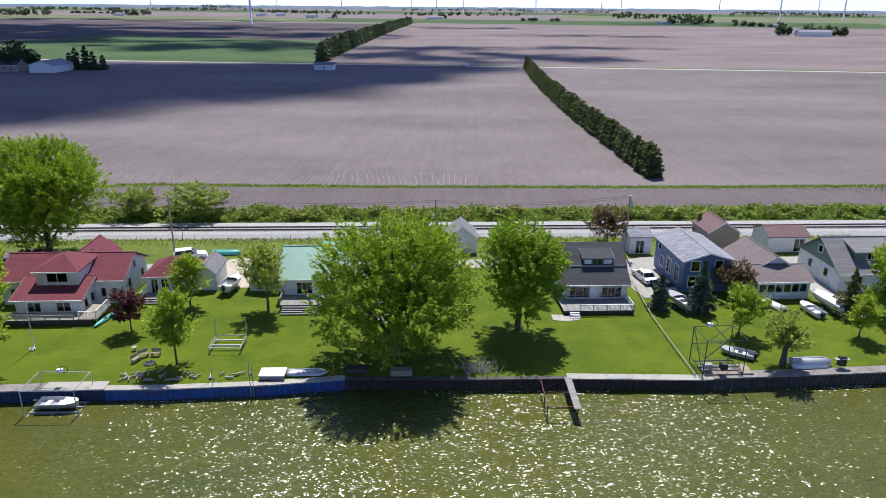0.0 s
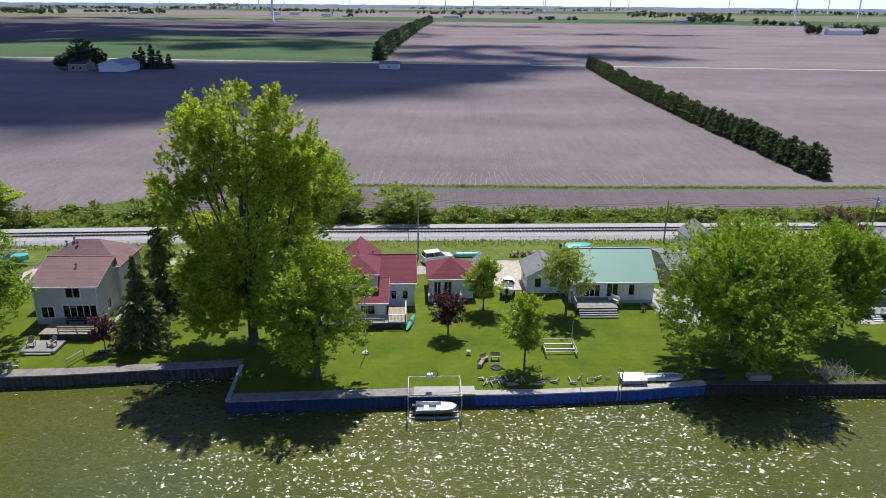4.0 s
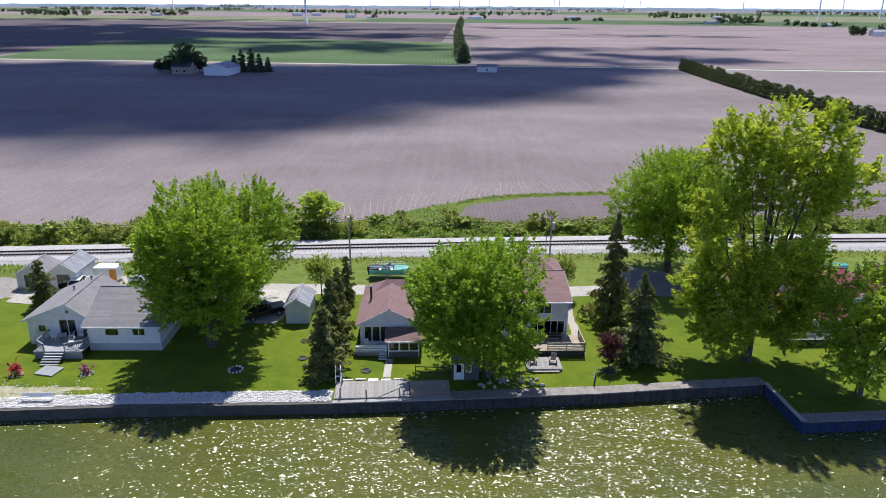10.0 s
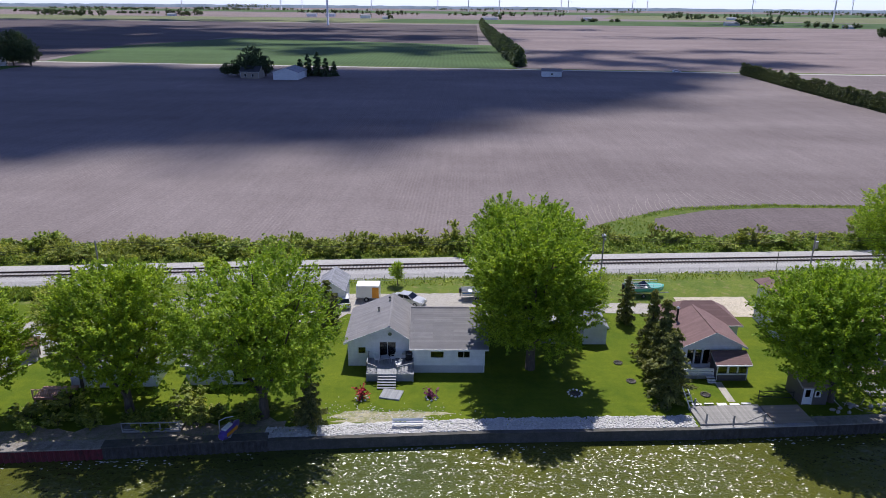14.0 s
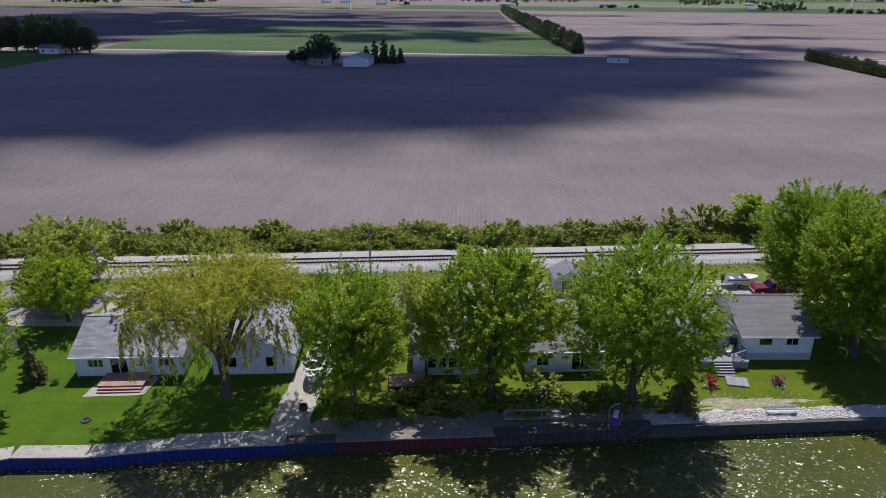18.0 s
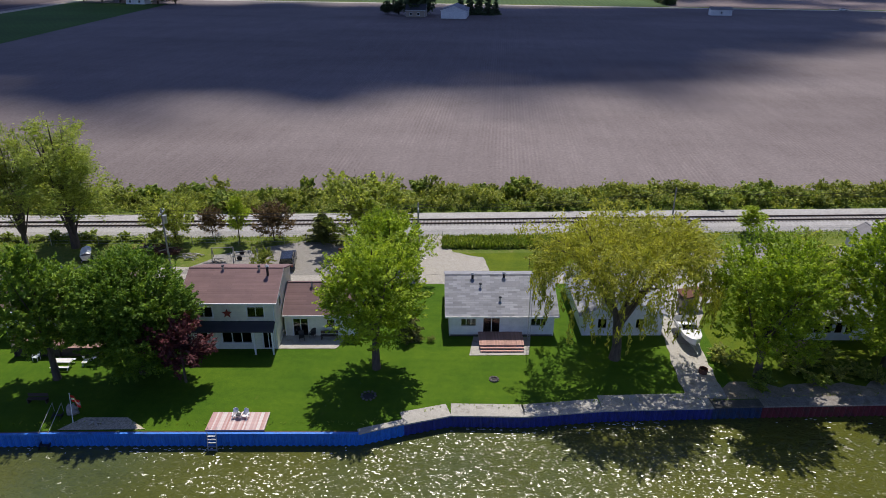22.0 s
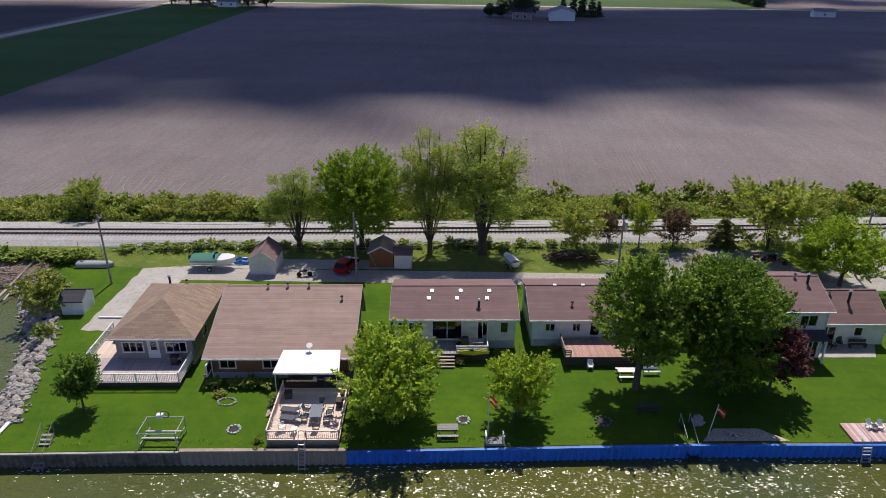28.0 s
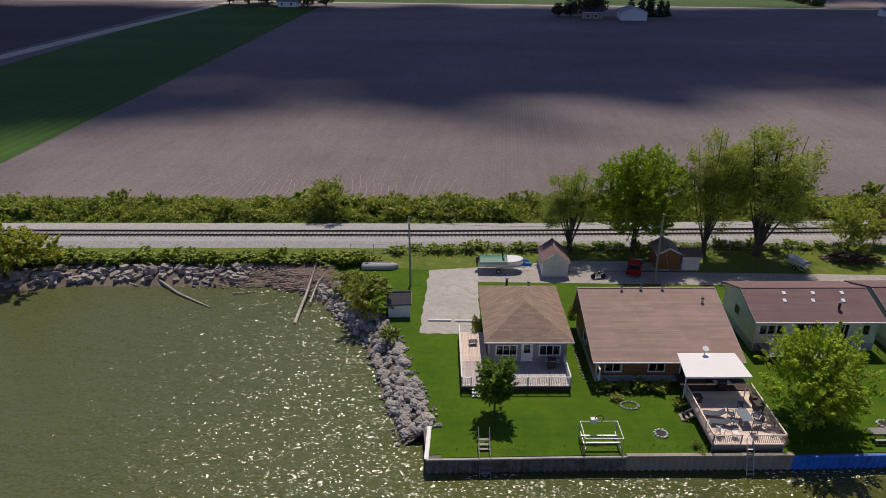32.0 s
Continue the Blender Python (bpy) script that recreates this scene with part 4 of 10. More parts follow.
def sprays(rs, h, w, low, n, per, lobes=6, reach=1.0, depth=0.3, up=0.5):
    """Leafy twigs standing out of the boughs of an uneven crown: leaf places, directions and sizes (dense broad ones within)."""
    cz, rz, rx = h * (low + 1) / 2, h * (1 - low) / 2, w / 2
    k = int(min(max(w * h * (1 - low) / 6.0, 9), 44)) + lobes
    # the boughs: rounded heaps set round the crown, crowding one another
    d = rs.normal(size=(k, 3))
    d /= np.linalg.norm(d, axis=1, keepdims=True)
    q = rs.uniform(0.42, 0.8, size=k)
    wide = np.where(d[:, 2] < -0.3, 1.08, 1.0)
    heart = np.stack([d[:, 0] * q * rx * wide, d[:, 1] * q * rx * wide, d[:, 2] * q * rz + cz], axis=1)
    rad = np.clip((1.03 - q) * rs.uniform(0.75, 1.12, size=k), 0.16, 0.5)
    size = np.stack([rad * rx, rad * rx, rad * min(rz, rx * 1.15)], axis=1)
    pick = rs.choice(k, size=n, p=rad ** 2 / np.sum(rad ** 2))
    e = rs.normal(size=(n, 3)) + d[pick] * 0.7 + (0, 0, 0.3)
    e /= np.linalg.norm(e, axis=1, keepdims=True)
    base = heart[pick] + e * size[pick] * (rs.uniform(depth, 1.0, size=n) ** 0.45)[:, None]
    # a thin fill of twigs in the heart of the crown
    inner = rs.uniform(0, 1, size=n) < 0.15
    v = rs.normal(size=(n, 3))
    v /= np.linalg.norm(v, axis=1, keepdims=True)
    v *= rs.uniform(0.1, 0.72, size=n)[:, None]
    base = np.where(inner[:, None], v * (rx, rx, rz) + (0, 0, cz), base)
    t = e * (1, 1, 0.7) + d[pick] * (0.35, 0.35, 0.1) + (0, 0, up) + rs.normal(size=(n, 3)) * 0.25
    t /= np.linalg.norm(t, axis=1, keepdims=True)
    ln = (0.022 * w + 0.62) * reach * rs.uniform(0.55, 1.4, size=n)
    s = rs.uniform(-0.45, 1.0, size=(n, per))
    p = base[:, None, :] + t[:, None, :] * (s * ln[:, None])[:, :, None]
    p += rs.normal(size=(n, per, 3)) * (0.16 * ln[:, None] * (1.1 - 0.8 * np.maximum(s, 0)))[:, :, None]
    td = np.repeat(t[:, None, :], per, axis=1) * 1.1 + rs.normal(size=(n, per, 3)) * (0.7, 0.7, 0.5) - (0, 0, 0.1)
    return p.reshape(-1, 3), td.reshape(-1, 3), np.repeat(np.where(inner, 1.7, 0.98), per)


def crown_of(t, groups, size, leaf, rs, long=1.45):
    p = np.concatenate([g[0] for g in groups])
    d = np.concatenate([g[1] for g in groups])
    ok = p[:, 2] > 0.3
    k = np.concatenate([g[2] for g in groups])
    ob = new("crown", leaf_mesh("crown", p[ok], size * k[ok][:, None], leaf, rs, long, d[ok], 1.7, 3))
    ob.parent = t
    return ob


def broadleaf(x, y, h, w, label, leaf, seed, low=0.25, fill=4.6, per=26, size=0.25, thick=None, limbs=6, category="tree", lobes=6, lean=0.0, name="tree", up=0.7, depth=0.22):
    rs = np.random.RandomState(seed)
    t = thing(name, x, y, 0, rs.uniform(0, 360), label, category)
    trunk_parts(t, rs, h, w, low, thick or 0.022 * h + 0.05, limbs, lean)
    n = int(fill * 0.785 * w * max(w * 0.8, h * (1 - low)) / (0.62 * size * size * per))
    crown_of(t, [sprays(rs, h, w, low, n, per, lobes, 1.0, depth, up)], size, leaf, rs)
    return t


def tower_tree(x, y, h, w, label, leaf, seed, stems, fill=3.0, per=24, size=0.26, low=0.2, up=0.6):
    """A tree of several upright plumes."""
    rs = np.random.RandomState(seed)
    t = thing("tree", x, y, 0, 0, label, "tree")
    trunk_parts(t, rs, h, w * 0.8, low, 0.0115 * h + 0.09, 7)
    out = []
    for sx, sy, sh, sw, z0 in stems:
        n = int(fill * 0.785 * sw * sh * (1 - z0) / (0.62 * size * size * per))
        p, d, k = sprays(rs, sh, sw, z0, n, per, 4, 1.25, 0.12, up)
        out.append((p + (sx, sy, 0), d, np.where(k > 1, 1.2, 1.0)))
        br = MB().tube([(sx * 0.1, sy * 0.1, h * low), (sx * 0.6, sy * 0.6, sh * 0.5), (sx, sy, sh * 0.93)], [0.008 * sh, 0.0045 * sh, 0.015], 6)
        part("limb", br, BARK, t, "", True)
    crown_of(t, out, size, leaf, rs)
    return t


def conifer(x, y, h, w, label, leaf, seed, tiers=16, per=60, size=0.3, low=0.06, droop=0.25, power=1.0, name="conifer", category="tree", ragged=0.3):
    rs = np.random.RandomState(seed)
    t = thing(name, x, y, 0, rs.uniform(0, 360), label, category)
    bo = MB().tube([(0, 0, -0.1), (0, 0, h * 0.5), (0, 0, h * 0.98)], [0.018 * h + 0.04, 0.012 * h, 0.01], 7)
    pts, dirs = [], []
    for i in range(tiers):
        q = (i + rs.uniform(0, 0.6)) / tiers
        z = h * (low + (1 - low) * q)
        r = w / 2 * (1 - q) ** power * rs.uniform(0.85, 1.12) + 0.12
        nb = int(4 + 5 * (1 - q))
        for k in range(nb):
            a = 6.283 * k / nb + rs.uniform(-0.35, 0.35) + i
            rr = r * rs.uniform(1 - 1.6 * ragged, 1.0 + 0.7 * ragged)
            zz = z + rs.normal() * 0.25 * h / tiers
            s = rs.uniform(0.15, 1.0, size=per) ** 0.75
            lift = 0.35 * droop * rr * s * s
            px = np.stack([np.cos(a) * rr * s, np.sin(a) * rr * s, zz - droop * rr * s + lift], axis=1)
            side = rs.normal(size=per) * 0.13 * (rr + 0.25) * (1.1 - 0.7 * s)
            px += np.stack([-np.sin(a) * side, np.cos(a) * side, -np.abs(rs.normal(size=per)) * 0.06 * (rr + 0.3)], axis=1)
            pts.append(px)
            dirs.append(np.tile([math.cos(a), math.sin(a), -droop - 0.15], (per, 1)) + rs.normal(size=(per, 3)) * 0.55)
            if per > 40:
                bo.tube([(0, 0, zz), (math.cos(a) * rr * 0.9, math.sin(a) * rr * 0.9, zz - droop * rr * 0.6)], [0.012 * h * (1 - q) * 0.4 + 0.012, 0.006], 3)
    part("trunk", bo, BARK, t)
    ob = new("foliage", leaf_mesh("foliage", np.concatenate(pts), size, leaf, rs, 2.0, np.concatenate(dirs), 1.6, 3))
    ob.parent = t
    return t


def willow(x, y, h, w, label, seed):
    rs = np.random.RandomState(seed)
    t = thing("willow_tree", x, y, 0, 0, label, "tree")
    mb = MB()
    mb.tube([(0, 0, -0.2), (0.1, 0, 1.6), (-0.1, 0, 3.4), (-0.2, 0, 5.0)], [0.62, 0.46, 0.42, 0.36], 9)
    part("trunk", mb, BARK, t, "", True)
    cs, rad, st, sd = [], [], [], []
    for i in range(11):
        a = 6.283 * i / 11 + rs.uniform(-0.25, 0.25)
        r, z1 = w * 0.5 * rs.uniform(0.5, 0.86), h * rs.uniform(0.68, 0.88)
        p0, p3 = Vector((-0.15, 0, rs.uniform(3.0, 5.0))), Vector((math.cos(a) * r, math.sin(a) * r, z1))
        p1 = p0.lerp(p3, 0.35) + Vector((0, 0, 0.9))
        p2 = p0.lerp(p3, 0.7) + Vector((0, 0, 1.3))
        lm = MB()
        lm.tube([p0, p1, p2, p3], [0.3, 0.2, 0.12, 0.03], 6)
        part("limb", lm, BARK, t, "", True)
        for k in range(11):
            q = p1.lerp(p3, rs.uniform(0.1, 1.12)) + Vector(rs.normal(size=3) * (1.2, 1.2, 0.5)) + Vector((0, 0, 0.7))
            cs.append(np.array(q))
            rad.append(rs.uniform(0.7, 1.35))
    for i in range(430):
        a, rr = rs.uniform(0, 6.283), w * 0.5 * rs.uniform(0.25, 1.0) ** 0.5
        top = h * (0.94 - 0.38 * (rr / (w * 0.5)) ** 2.4) + rs.normal() * 0.4
        ln = rs.uniform(0.5, 1.5) + (rs.uniform(0.5, 2.6) if rr > w * 0.4 and i % 2 else 0)
        m = int(ln * 22)
        s = np.linspace(0, 1, m)
        sway = rs.normal(size=2) * 0.35
        p = np.stack([np.cos(a) * rr + sway[0] * s, np.sin(a) * rr + sway[1] * s, np.maximum(top - ln * s, 1.6)], axis=1) + rs.normal(size=(m, 3)) * 0.1
        st.append(p)
        sd.append(np.tile([0, 0, -1.0], (m, 1)) + rs.normal(size=(m, 3)) * 0.35)
    q, e, _ = sprays(rs, h, w, 0.5, 950, 28, 5, 1.2, 0.3, 0.15)
    keep = q[:, 2] > 5.5
    st.append(q[keep])
    sd.append(e[keep])
    p = clump_points(rs, cs, rad, 40)
    p = p[p[:, 2] < h]
    st.append(p)
    sd.append(np.tile([0, 0, -0.8], (len(p), 1)) + rs.normal(size=(len(p), 3)) * 0.8)
    me = leaf_mesh("crown", np.concatenate(st), 0.13, LEAF_WILLOW, rs, 2.8, np.concatenate(sd), 1.4, 3)
    ob = new("crown", me)
    ob.parent = t
    return t


def shrub(x, y, h, w, label, leaf, seed, clumps=40, per=55, size=0.24, name="shrub"):
    rs = np.random.RandomState(seed)
    t = thing(name, x, y, 0, 0, label, "shrub")
    mb = MB()
    for i in range(6):
        a = i * 1.05
        mb.tube([(0.1 * math.cos(a), 0.1 * math.sin(a), -0.05), (w * 0.25 * math.cos(a), w * 0.25 * math.sin(a), h * 0.7)], [0.06, 0.02], 5)
    part("stem", mb, BARK, t)
    n = int(3.4 * 0.785 * w * max(w, h) / (0.62 * size * size * 22))
    p, d, k = sprays(rs, h, w, 0.02, n, 22, 5, 0.9, 0.3, 0.5)
    ob = new("foliage", leaf_mesh("foliage", p, size * 1.1 * np.minimum(k, 1.5)[:, None], leaf, rs, 1.45, d, 1.6, 3))
    ob.parent = t
    return t


def again(t, x, y, h, h0, w, w0, rot=0, label=""):
    c = copy_thing(t, Matrix.LocRotScale((x, y, 0), Euler((0, 0, radians(rot))), (w / w0, w / w0, h / h0)))
    if label:
        c["label"] = label
    return c


big = broadleaf(-5.0, 66.5, 15.8, 18.2, "broad dense green maple overhanging the seawall", LEAF_MAPLE, 11, 0.03, 8.0, 34, 0.195, 0.5, 8)
broadleaf(9.0, 72.8, 13.8, 10.6, "rounded green maple on the lawn", LEAF_MAPLE, 12, 0.1, 8.0, 32, 0.185, 0.3)
ash = broadleaf(-21.2, 77.3, 9.2, 6.8, "airy young ash tree with thin pale leaves", LEAF_POPLAR, 13, 0.3, 4.4, 30, 0.16, 0.14)
young = broadleaf(-27.7, 64.2, 8.4, 4.9, "slender young maple near the seawall", LEAF_LIME, 14, 0.25, 5.6, 30, 0.16, 0.1)
again(young, -31.2, 78.5, 7.0, 8.4, 4.8, 4.9, 120, "slender young maple behind the lawn")
purple = broadleaf(-35.6, 71.6, 5.2, 4.0, "small dark purple-leaved ornamental tree", LEAF_PURPLE, 15, 0.28, 6.5, 30, 0.16, 0.08)
tower_tree(-57.2, 69.4, 29.6, 18.8, "very tall open poplar with lime-green leaves", LEAF_TALL, 16,
           [(0.2, 0, 30.0, 8.0, 0.5), (-3.8, 0.5, 28.4, 7.2, 0.5), (4.2, 0, 28.6, 7.2, 0.5), (-6.2, -1, 22.5, 6.0, 0.46), (7.2, 0.5, 25.0, 6.0, 0.56), (0.6, -2, 19, 8.0, 0.4), (-3.6, 2.0, 15.5, 7, 0.45), (4.2, 1.5, 15.5, 6.0, 0.4), (-5.0, 0, 10.5, 5, 0.5), (4.8, -0.5, 9.5, 4.6, 0.5), (-0.4, 1, 9.0, 6.0, 0.3), (-4.6, -1.0, 7.0, 4.4, 0.25), (2.4, -1.4, 7.4, 4.2, 0.25), (-1.6, -1.8, 13.0, 6.5, 0.4), (-3.4, -1.6, 9.0, 6.4, 0.12), (3.6, -1.2, 8.6, 6.0, 0.14), (0.4, 2.0, 10.5, 7.0, 0.2), (6.2, 0.8, 13.5, 5.6, 0.3), (-6.0, 1.2, 13.0, 5.6, 0.3)], 4.2, 34, 0.235)
broadleaf(-48.9, 62.2, 14.4, 11.4, "light green maple beside the red-roofed house", LEAF_LIME, 17, 0.1, 5.6, 32, 0.185, 0.3)
back = broadleaf(-57.9, 96.0, 17.8, 19.0, "large maple by the railway", LEAF_MAPLE, 18, 0.12, 8.0, 34, 0.195, 0.42)
broadleaf(-86.0, 65.4, 15.0, 17.4, "broad bright green maple hiding a cottage", LEAF_MAPLE, 19, 0.15, 8.0, 34, 0.195, 0.36, 8)
broadleaf(-116.4, 83.0, 17.4, 14.8, "full maple standing behind a taller one", LEAF_MAPLE, 43, 0.08, 8.0, 34, 0.195, 0.4, 8)
broadleaf(-116.7, 71.6, 20.2, 14.8, "tall full maple with a rounded bright crown", LEAF_MAPLE, 20, 0.07, 8.0, 34, 0.195, 0.45, 8)
broadleaf(-171.4, 59.6, 15.2, 11.8, "bright green maple beside the boat ramp", LEAF_MAPLE, 21, 0.12, 6.2, 32, 0.185, 0.3, lobes=4)
broadleaf(-158.0, 62.2, 15.8, 14.0, "full green maple shading the shore", LEAF_MAPLE, 22, 0.1, 7.0, 34, 0.195, 0.36)
broadleaf(-144.2, 61.4, 17.8, 15.6, "wide spreading green maple over the wall", LEAF_MAPLE, 23, 0.11, 6.8, 34, 0.195, 0.4, lobes=5)
broadleaf(-164.6, 66.0, 13.0, 7.6, "thin half-bare tree with brownish twigs", LEAF_POPLAR, 24, 0.16, 4.0, 30, 0.16, 0.14, 9)
willow(-184.5, 62.0, 15.4, 17.4, "broad weeping willow with yellow-green hanging strands", 25)
broadleaf(-208.0, 59.0, 14.8, 10.4, "tall light green maple on the lawn", LEAF_LIME, 32, 0.185, 5.6, 32, 0.185, 0.34, lobes=4)
broadleaf(-208.8, 78.2, 8.6, 10.6, "rounded lime-green tree by the lane", LEAF_LIME, 27, 0.2, 5.6, 32, 0.185, 0.2)
broadleaf(-230.2, 57.0, 12.4, 11.0, "dense dark green maple with a broad round crown", LEAF_DARK, 28, 0.04, 13.0, 30, 0.185, 0.3, lobes=26, depth=0.6)
again(purple, -225.6, 55.8, 6.9, 5.2, 5.6, 4.0, 60, "dark purple-leaved tree beside the dense maple")
broadleaf(-237.9, 55.6, 13.6, 9.2, "pointed mid-green maple on the lawn", LEAF_MID, 29, 0.2, 8.0, 32, 0.185, 0.28, lobes=4)
pop = tower_tree(-259.2, 85.4, 16.6, 8.0, "tall olive-green poplar with several bare stems", LEAF_POPLAR, 30, [(0, 0, 16.6, 4.4, 0.3), (-2.4, 0.5, 14.8, 3.8, 0.28), (2.4, 0, 15.4, 3.8, 0.28), (-1.2, -1.3, 15.8, 3.6, 0.22), (1.2, 1.4, 16.2, 3.6, 0.25), (-3.0, -0.6, 12.0, 3.4, 0.3), (3.0, 0.6, 12.6, 3.4, 0.3), (0.2, -1.6, 11.0, 4.4, 0.2)], 1.25, 22, 0.125, 0.1, 0.95)
pop.scale = (1.05, 1.05, 1.08)
again(pop, -252.2, 85.2, 17.4, 16.6, 13.2, 8.0, 100)
again(pop, -276.9, 85.4, 11.4, 16.6, 7.6, 8.0, 200, "smaller olive-green poplar by the railway")
broadleaf(-268.4, 85.6, 14.8, 12.2, "full dark green maple by the railway fence", LEAF_MAPLE, 31, 0.14, 8.0, 34, 0.2, 0.3)
hazy = broadleaf(-239.4, 87.4, 7.8, 7.8, "pale feathery shrub-like tree by the fence", LEAF_POPLAR, 32, 0.05, 4.4, 32, 0.185, 0.12)
again(hazy, -213.6, 88.6, 11.4, 7.8, 12.6, 7.8, 40, "broad pale tree beside the railway")
bronze = broadleaf(-226.2, 88.8, 5.8, 5.5, "small bronze-leaved tree by the railway", LEAF_BRONZE, 33, 0.15, 4.4, 30, 0.16, 0.08)
again(bronze, -235.0, 89.5, 4.6, 5.8, 3.6, 5.5, 90)
again(bronze, 26.6, 104.5, 6.2, 5.8, 6.6, 5.5, 10, "bronze-purple lilac by the railway")
again(young, -230.9, 88.4, 6.6, 8.4, 3.6, 5.0, 30, "upright bright green tree by the fence")
broadleaf(-260.3, 50.0, 9.4, 9.6, "bushy olive-green tree leaning over the lawn", LEAF_LIME, 34, 0.04, 5.6, 32, 0.185, 0.22)
broadleaf(-249.1, 51.2, 6.6, 5.6, "small lime-green tree with a leaning trunk", LEAF_LIME, 35, 0.14, 5.6, 30, 0.16, 0.12)
broadleaf(-287.6, 49.6, 5.7, 3.8, "small round dark green tree by the steps", LEAF_DARK, 36, 0.3, 11.0, 26, 0.15, 0.09)
broadleaf(34.5, 71.8, 6.0, 5.0, "small bright lime-green tree", LEAF_LIME, 37, 0.25, 5.6, 30, 0.16, 0.1)
again(bronze, 38.2, 83.0, 4.9, 5.8, 5.4, 5.5, 200, "bronze-purple ornamental tree beside the blue house")
broadleaf(36.4, 64.9, 6.0, 4.8, "heavily pruned tree with thick stubby limbs", LEAF_POPLAR, 38, 0.3, 4.4, 30, 0.16, 0.3, 8)
again(ash, -106.6, 85.5, 6.4, 9.2, 4.2, 6.8, 40, "small green tree beside the lane")
again(young, -133.3, 95.6, 3.6, 8.4, 2.6, 5.0, 200, "small sapling beside the railway")
again(purple, -72.8, 67.4, 4.0, 5.2, 2.6, 4.0, 300, "young purple-leaved tree in a stone ring")
again(ash, -75, 86.3, 6.1, 9.2, 3.8, 6.8, 140, "small green tree beside the drive")
again(purple, -54.5, 86.5, 4.5, 5.2, 5.2, 4.0, 130, "purple-leaved tree beside the red-roofed house")
again(young, -211.5, 80.8, 3.8, 8.4, 6.4, 5.0, 200, "round bright green bush in the yard")
again(young, -159.8, 95.2, 4.2, 8.4, 4.2, 5.0, 20, "round young tree beside the railway")
broadleaf(54.8, 77.5, 10.2, 6.8, "dense green tree at the edge of the drive", LEAF_MAPLE, 39, 0.1, 7.0, 30, 0.16, 0.2)
again(young, -112.1, 113, 7.0, 8.4, 8.6, 5.0, 20, "scrubby olive tree beyond the railway")
again(hazy, -43.2, 117.2, 6.4, 7.8, 12.4, 7.8, 0, "broad scrubby willow beyond the railway")
again(hazy, -54, 115.5, 6.6, 7.8, 8, 7.8, 90, "scrubby willow beyond the railway")
again(hazy, -311.5, 95.6, 6.4, 7.8, 6.6, 7.8, 190, "pale yellow-green bush beyond the railway")
shrub(-346.5, 75.5, 6.2, 10.5, "big pale willow bush at the edge of the bay", LEAF_WILLOW, 41, 110, 60, 0.26, "willow_bush")
bush = shrub(-301.6, 67.5, 5.0, 6.2, "tangled green bush above the boulders", SHRUB, 42, 80, 60, 0.24, "bush")
again(bush, -304.5, 72, 2.6, 5.0, 4.2, 6.2, 70)
again(bush, -298.2, 61.2, 1.8, 5.0, 2.6, 6.2, 150, "low weedy bush among the boulders")

spruce = conifer(-69.3, 69.3, 10.2, 8.0, "brownish-green ragged spruce with drooping boughs", NEEDLE, 51, 17, 84, 0.27, 0.06, 0.42, 0.9, ragged=0.42)
again(spruce, -70.2, 78.6, 14.0, 10.2, 6.6, 8.0, 80, "tall dark narrow spruce")
again(spruce, 50.2, 77.4, 6.3, 10.2, 4.6, 8.0, 150, "dark spruce beside the drive")
again(young, 48.2, 71.4, 5.4, 8.4, 3.8, 4.9, 20, "slender light green tree beside the drive")
again(spruce, -139.5, 60.4, 6.2, 10.2, 3.9, 8.0, 210, "dark bushy spruce above the riprap")
again(spruce, -205.4, 64.6, 4.6, 10.2, 3.4, 8.0, 30, "small neat spruce on the lawn")
blue = conifer(32.3, 78.6, 6.9, 4.3, "blue-green spruce tree beside the blue house", NEEDLE_BLUE, 52, 13, 50, 0.22, 0.05, 0.15, 0.9, ragged=0.25)
again(blue, 27.4, 79.0, 4.9, 6.9, 3.4, 4.3, 70)
cedar = conifer(-102.9, 65.4, 7.8, 4.7, "ragged brownish-green cedar above the dock", NEEDLE_CEDAR, 53, 17, 60, 0.23, 0.03, 0.05, 0.55, ragged=0.42)
again(cedar, -102.7, 69.6, 9.4, 7.8, 4.5, 4.7, 90)
again(cedar, -102.9, 67.4, 6.6, 7.8, 4.3, 4.7, 300, "lower ragged cedar beside the taller ones")
again(cedar, -103.0, 83.8, 6.4, 7.8, 2.8, 4.7, 160, "small upright cedar by the lane")
again(cedar, -102.6, 74.2, 8.6, 7.8, 3.6, 4.7, 230)
again(cedar, -141.3, 82.0, 6.2, 7.8, 4.0, 4.7, 10, "bushy cedar by the sheds")
again(cedar, 41.9, 107.0, 4.4, 7.8, 2.4, 4.7, 50, "dark upright cedar by the railway")
again(cedar, -219.5, 89.4, 4.2, 7.8, 5.0, 4.7, 50, "low dark juniper by the fence")

# windbreak rows of conifers across the fields
rng = random.Random(8)
wind = conifer(47.0, 150, 6.6, 5.0, "olive green windbreak conifer beside the field", NEEDLE_WIND, 54, 11, 26, 0.42, 0.02, 0.0, 0.36, ragged=0.12)
tagged(wind, group="windbreak beside the field")
for i in range(1, 92):
    yy = 150 + i * 3.05
    again(wind, 47.0 - 2.2 * math.sin(i / 92 * 3.14) + 4.0 * (i / 92) ** 3 + rng.uniform(-0.4, 0.4), yy, rng.uniform(5.2, 7.6), 6.6, rng.uniform(4.0, 5.3), 5.0, rng.uniform(0, 360))
wind_far = conifer(-79, 465, 12, 10, "dark tall windbreak conifer across the far fields", LEAF_FAR, 55, 8, 14, 1.1, 0.02, 0.0, 0.36, ragged=0.12)
tagged(wind_far, group="far windbreak")
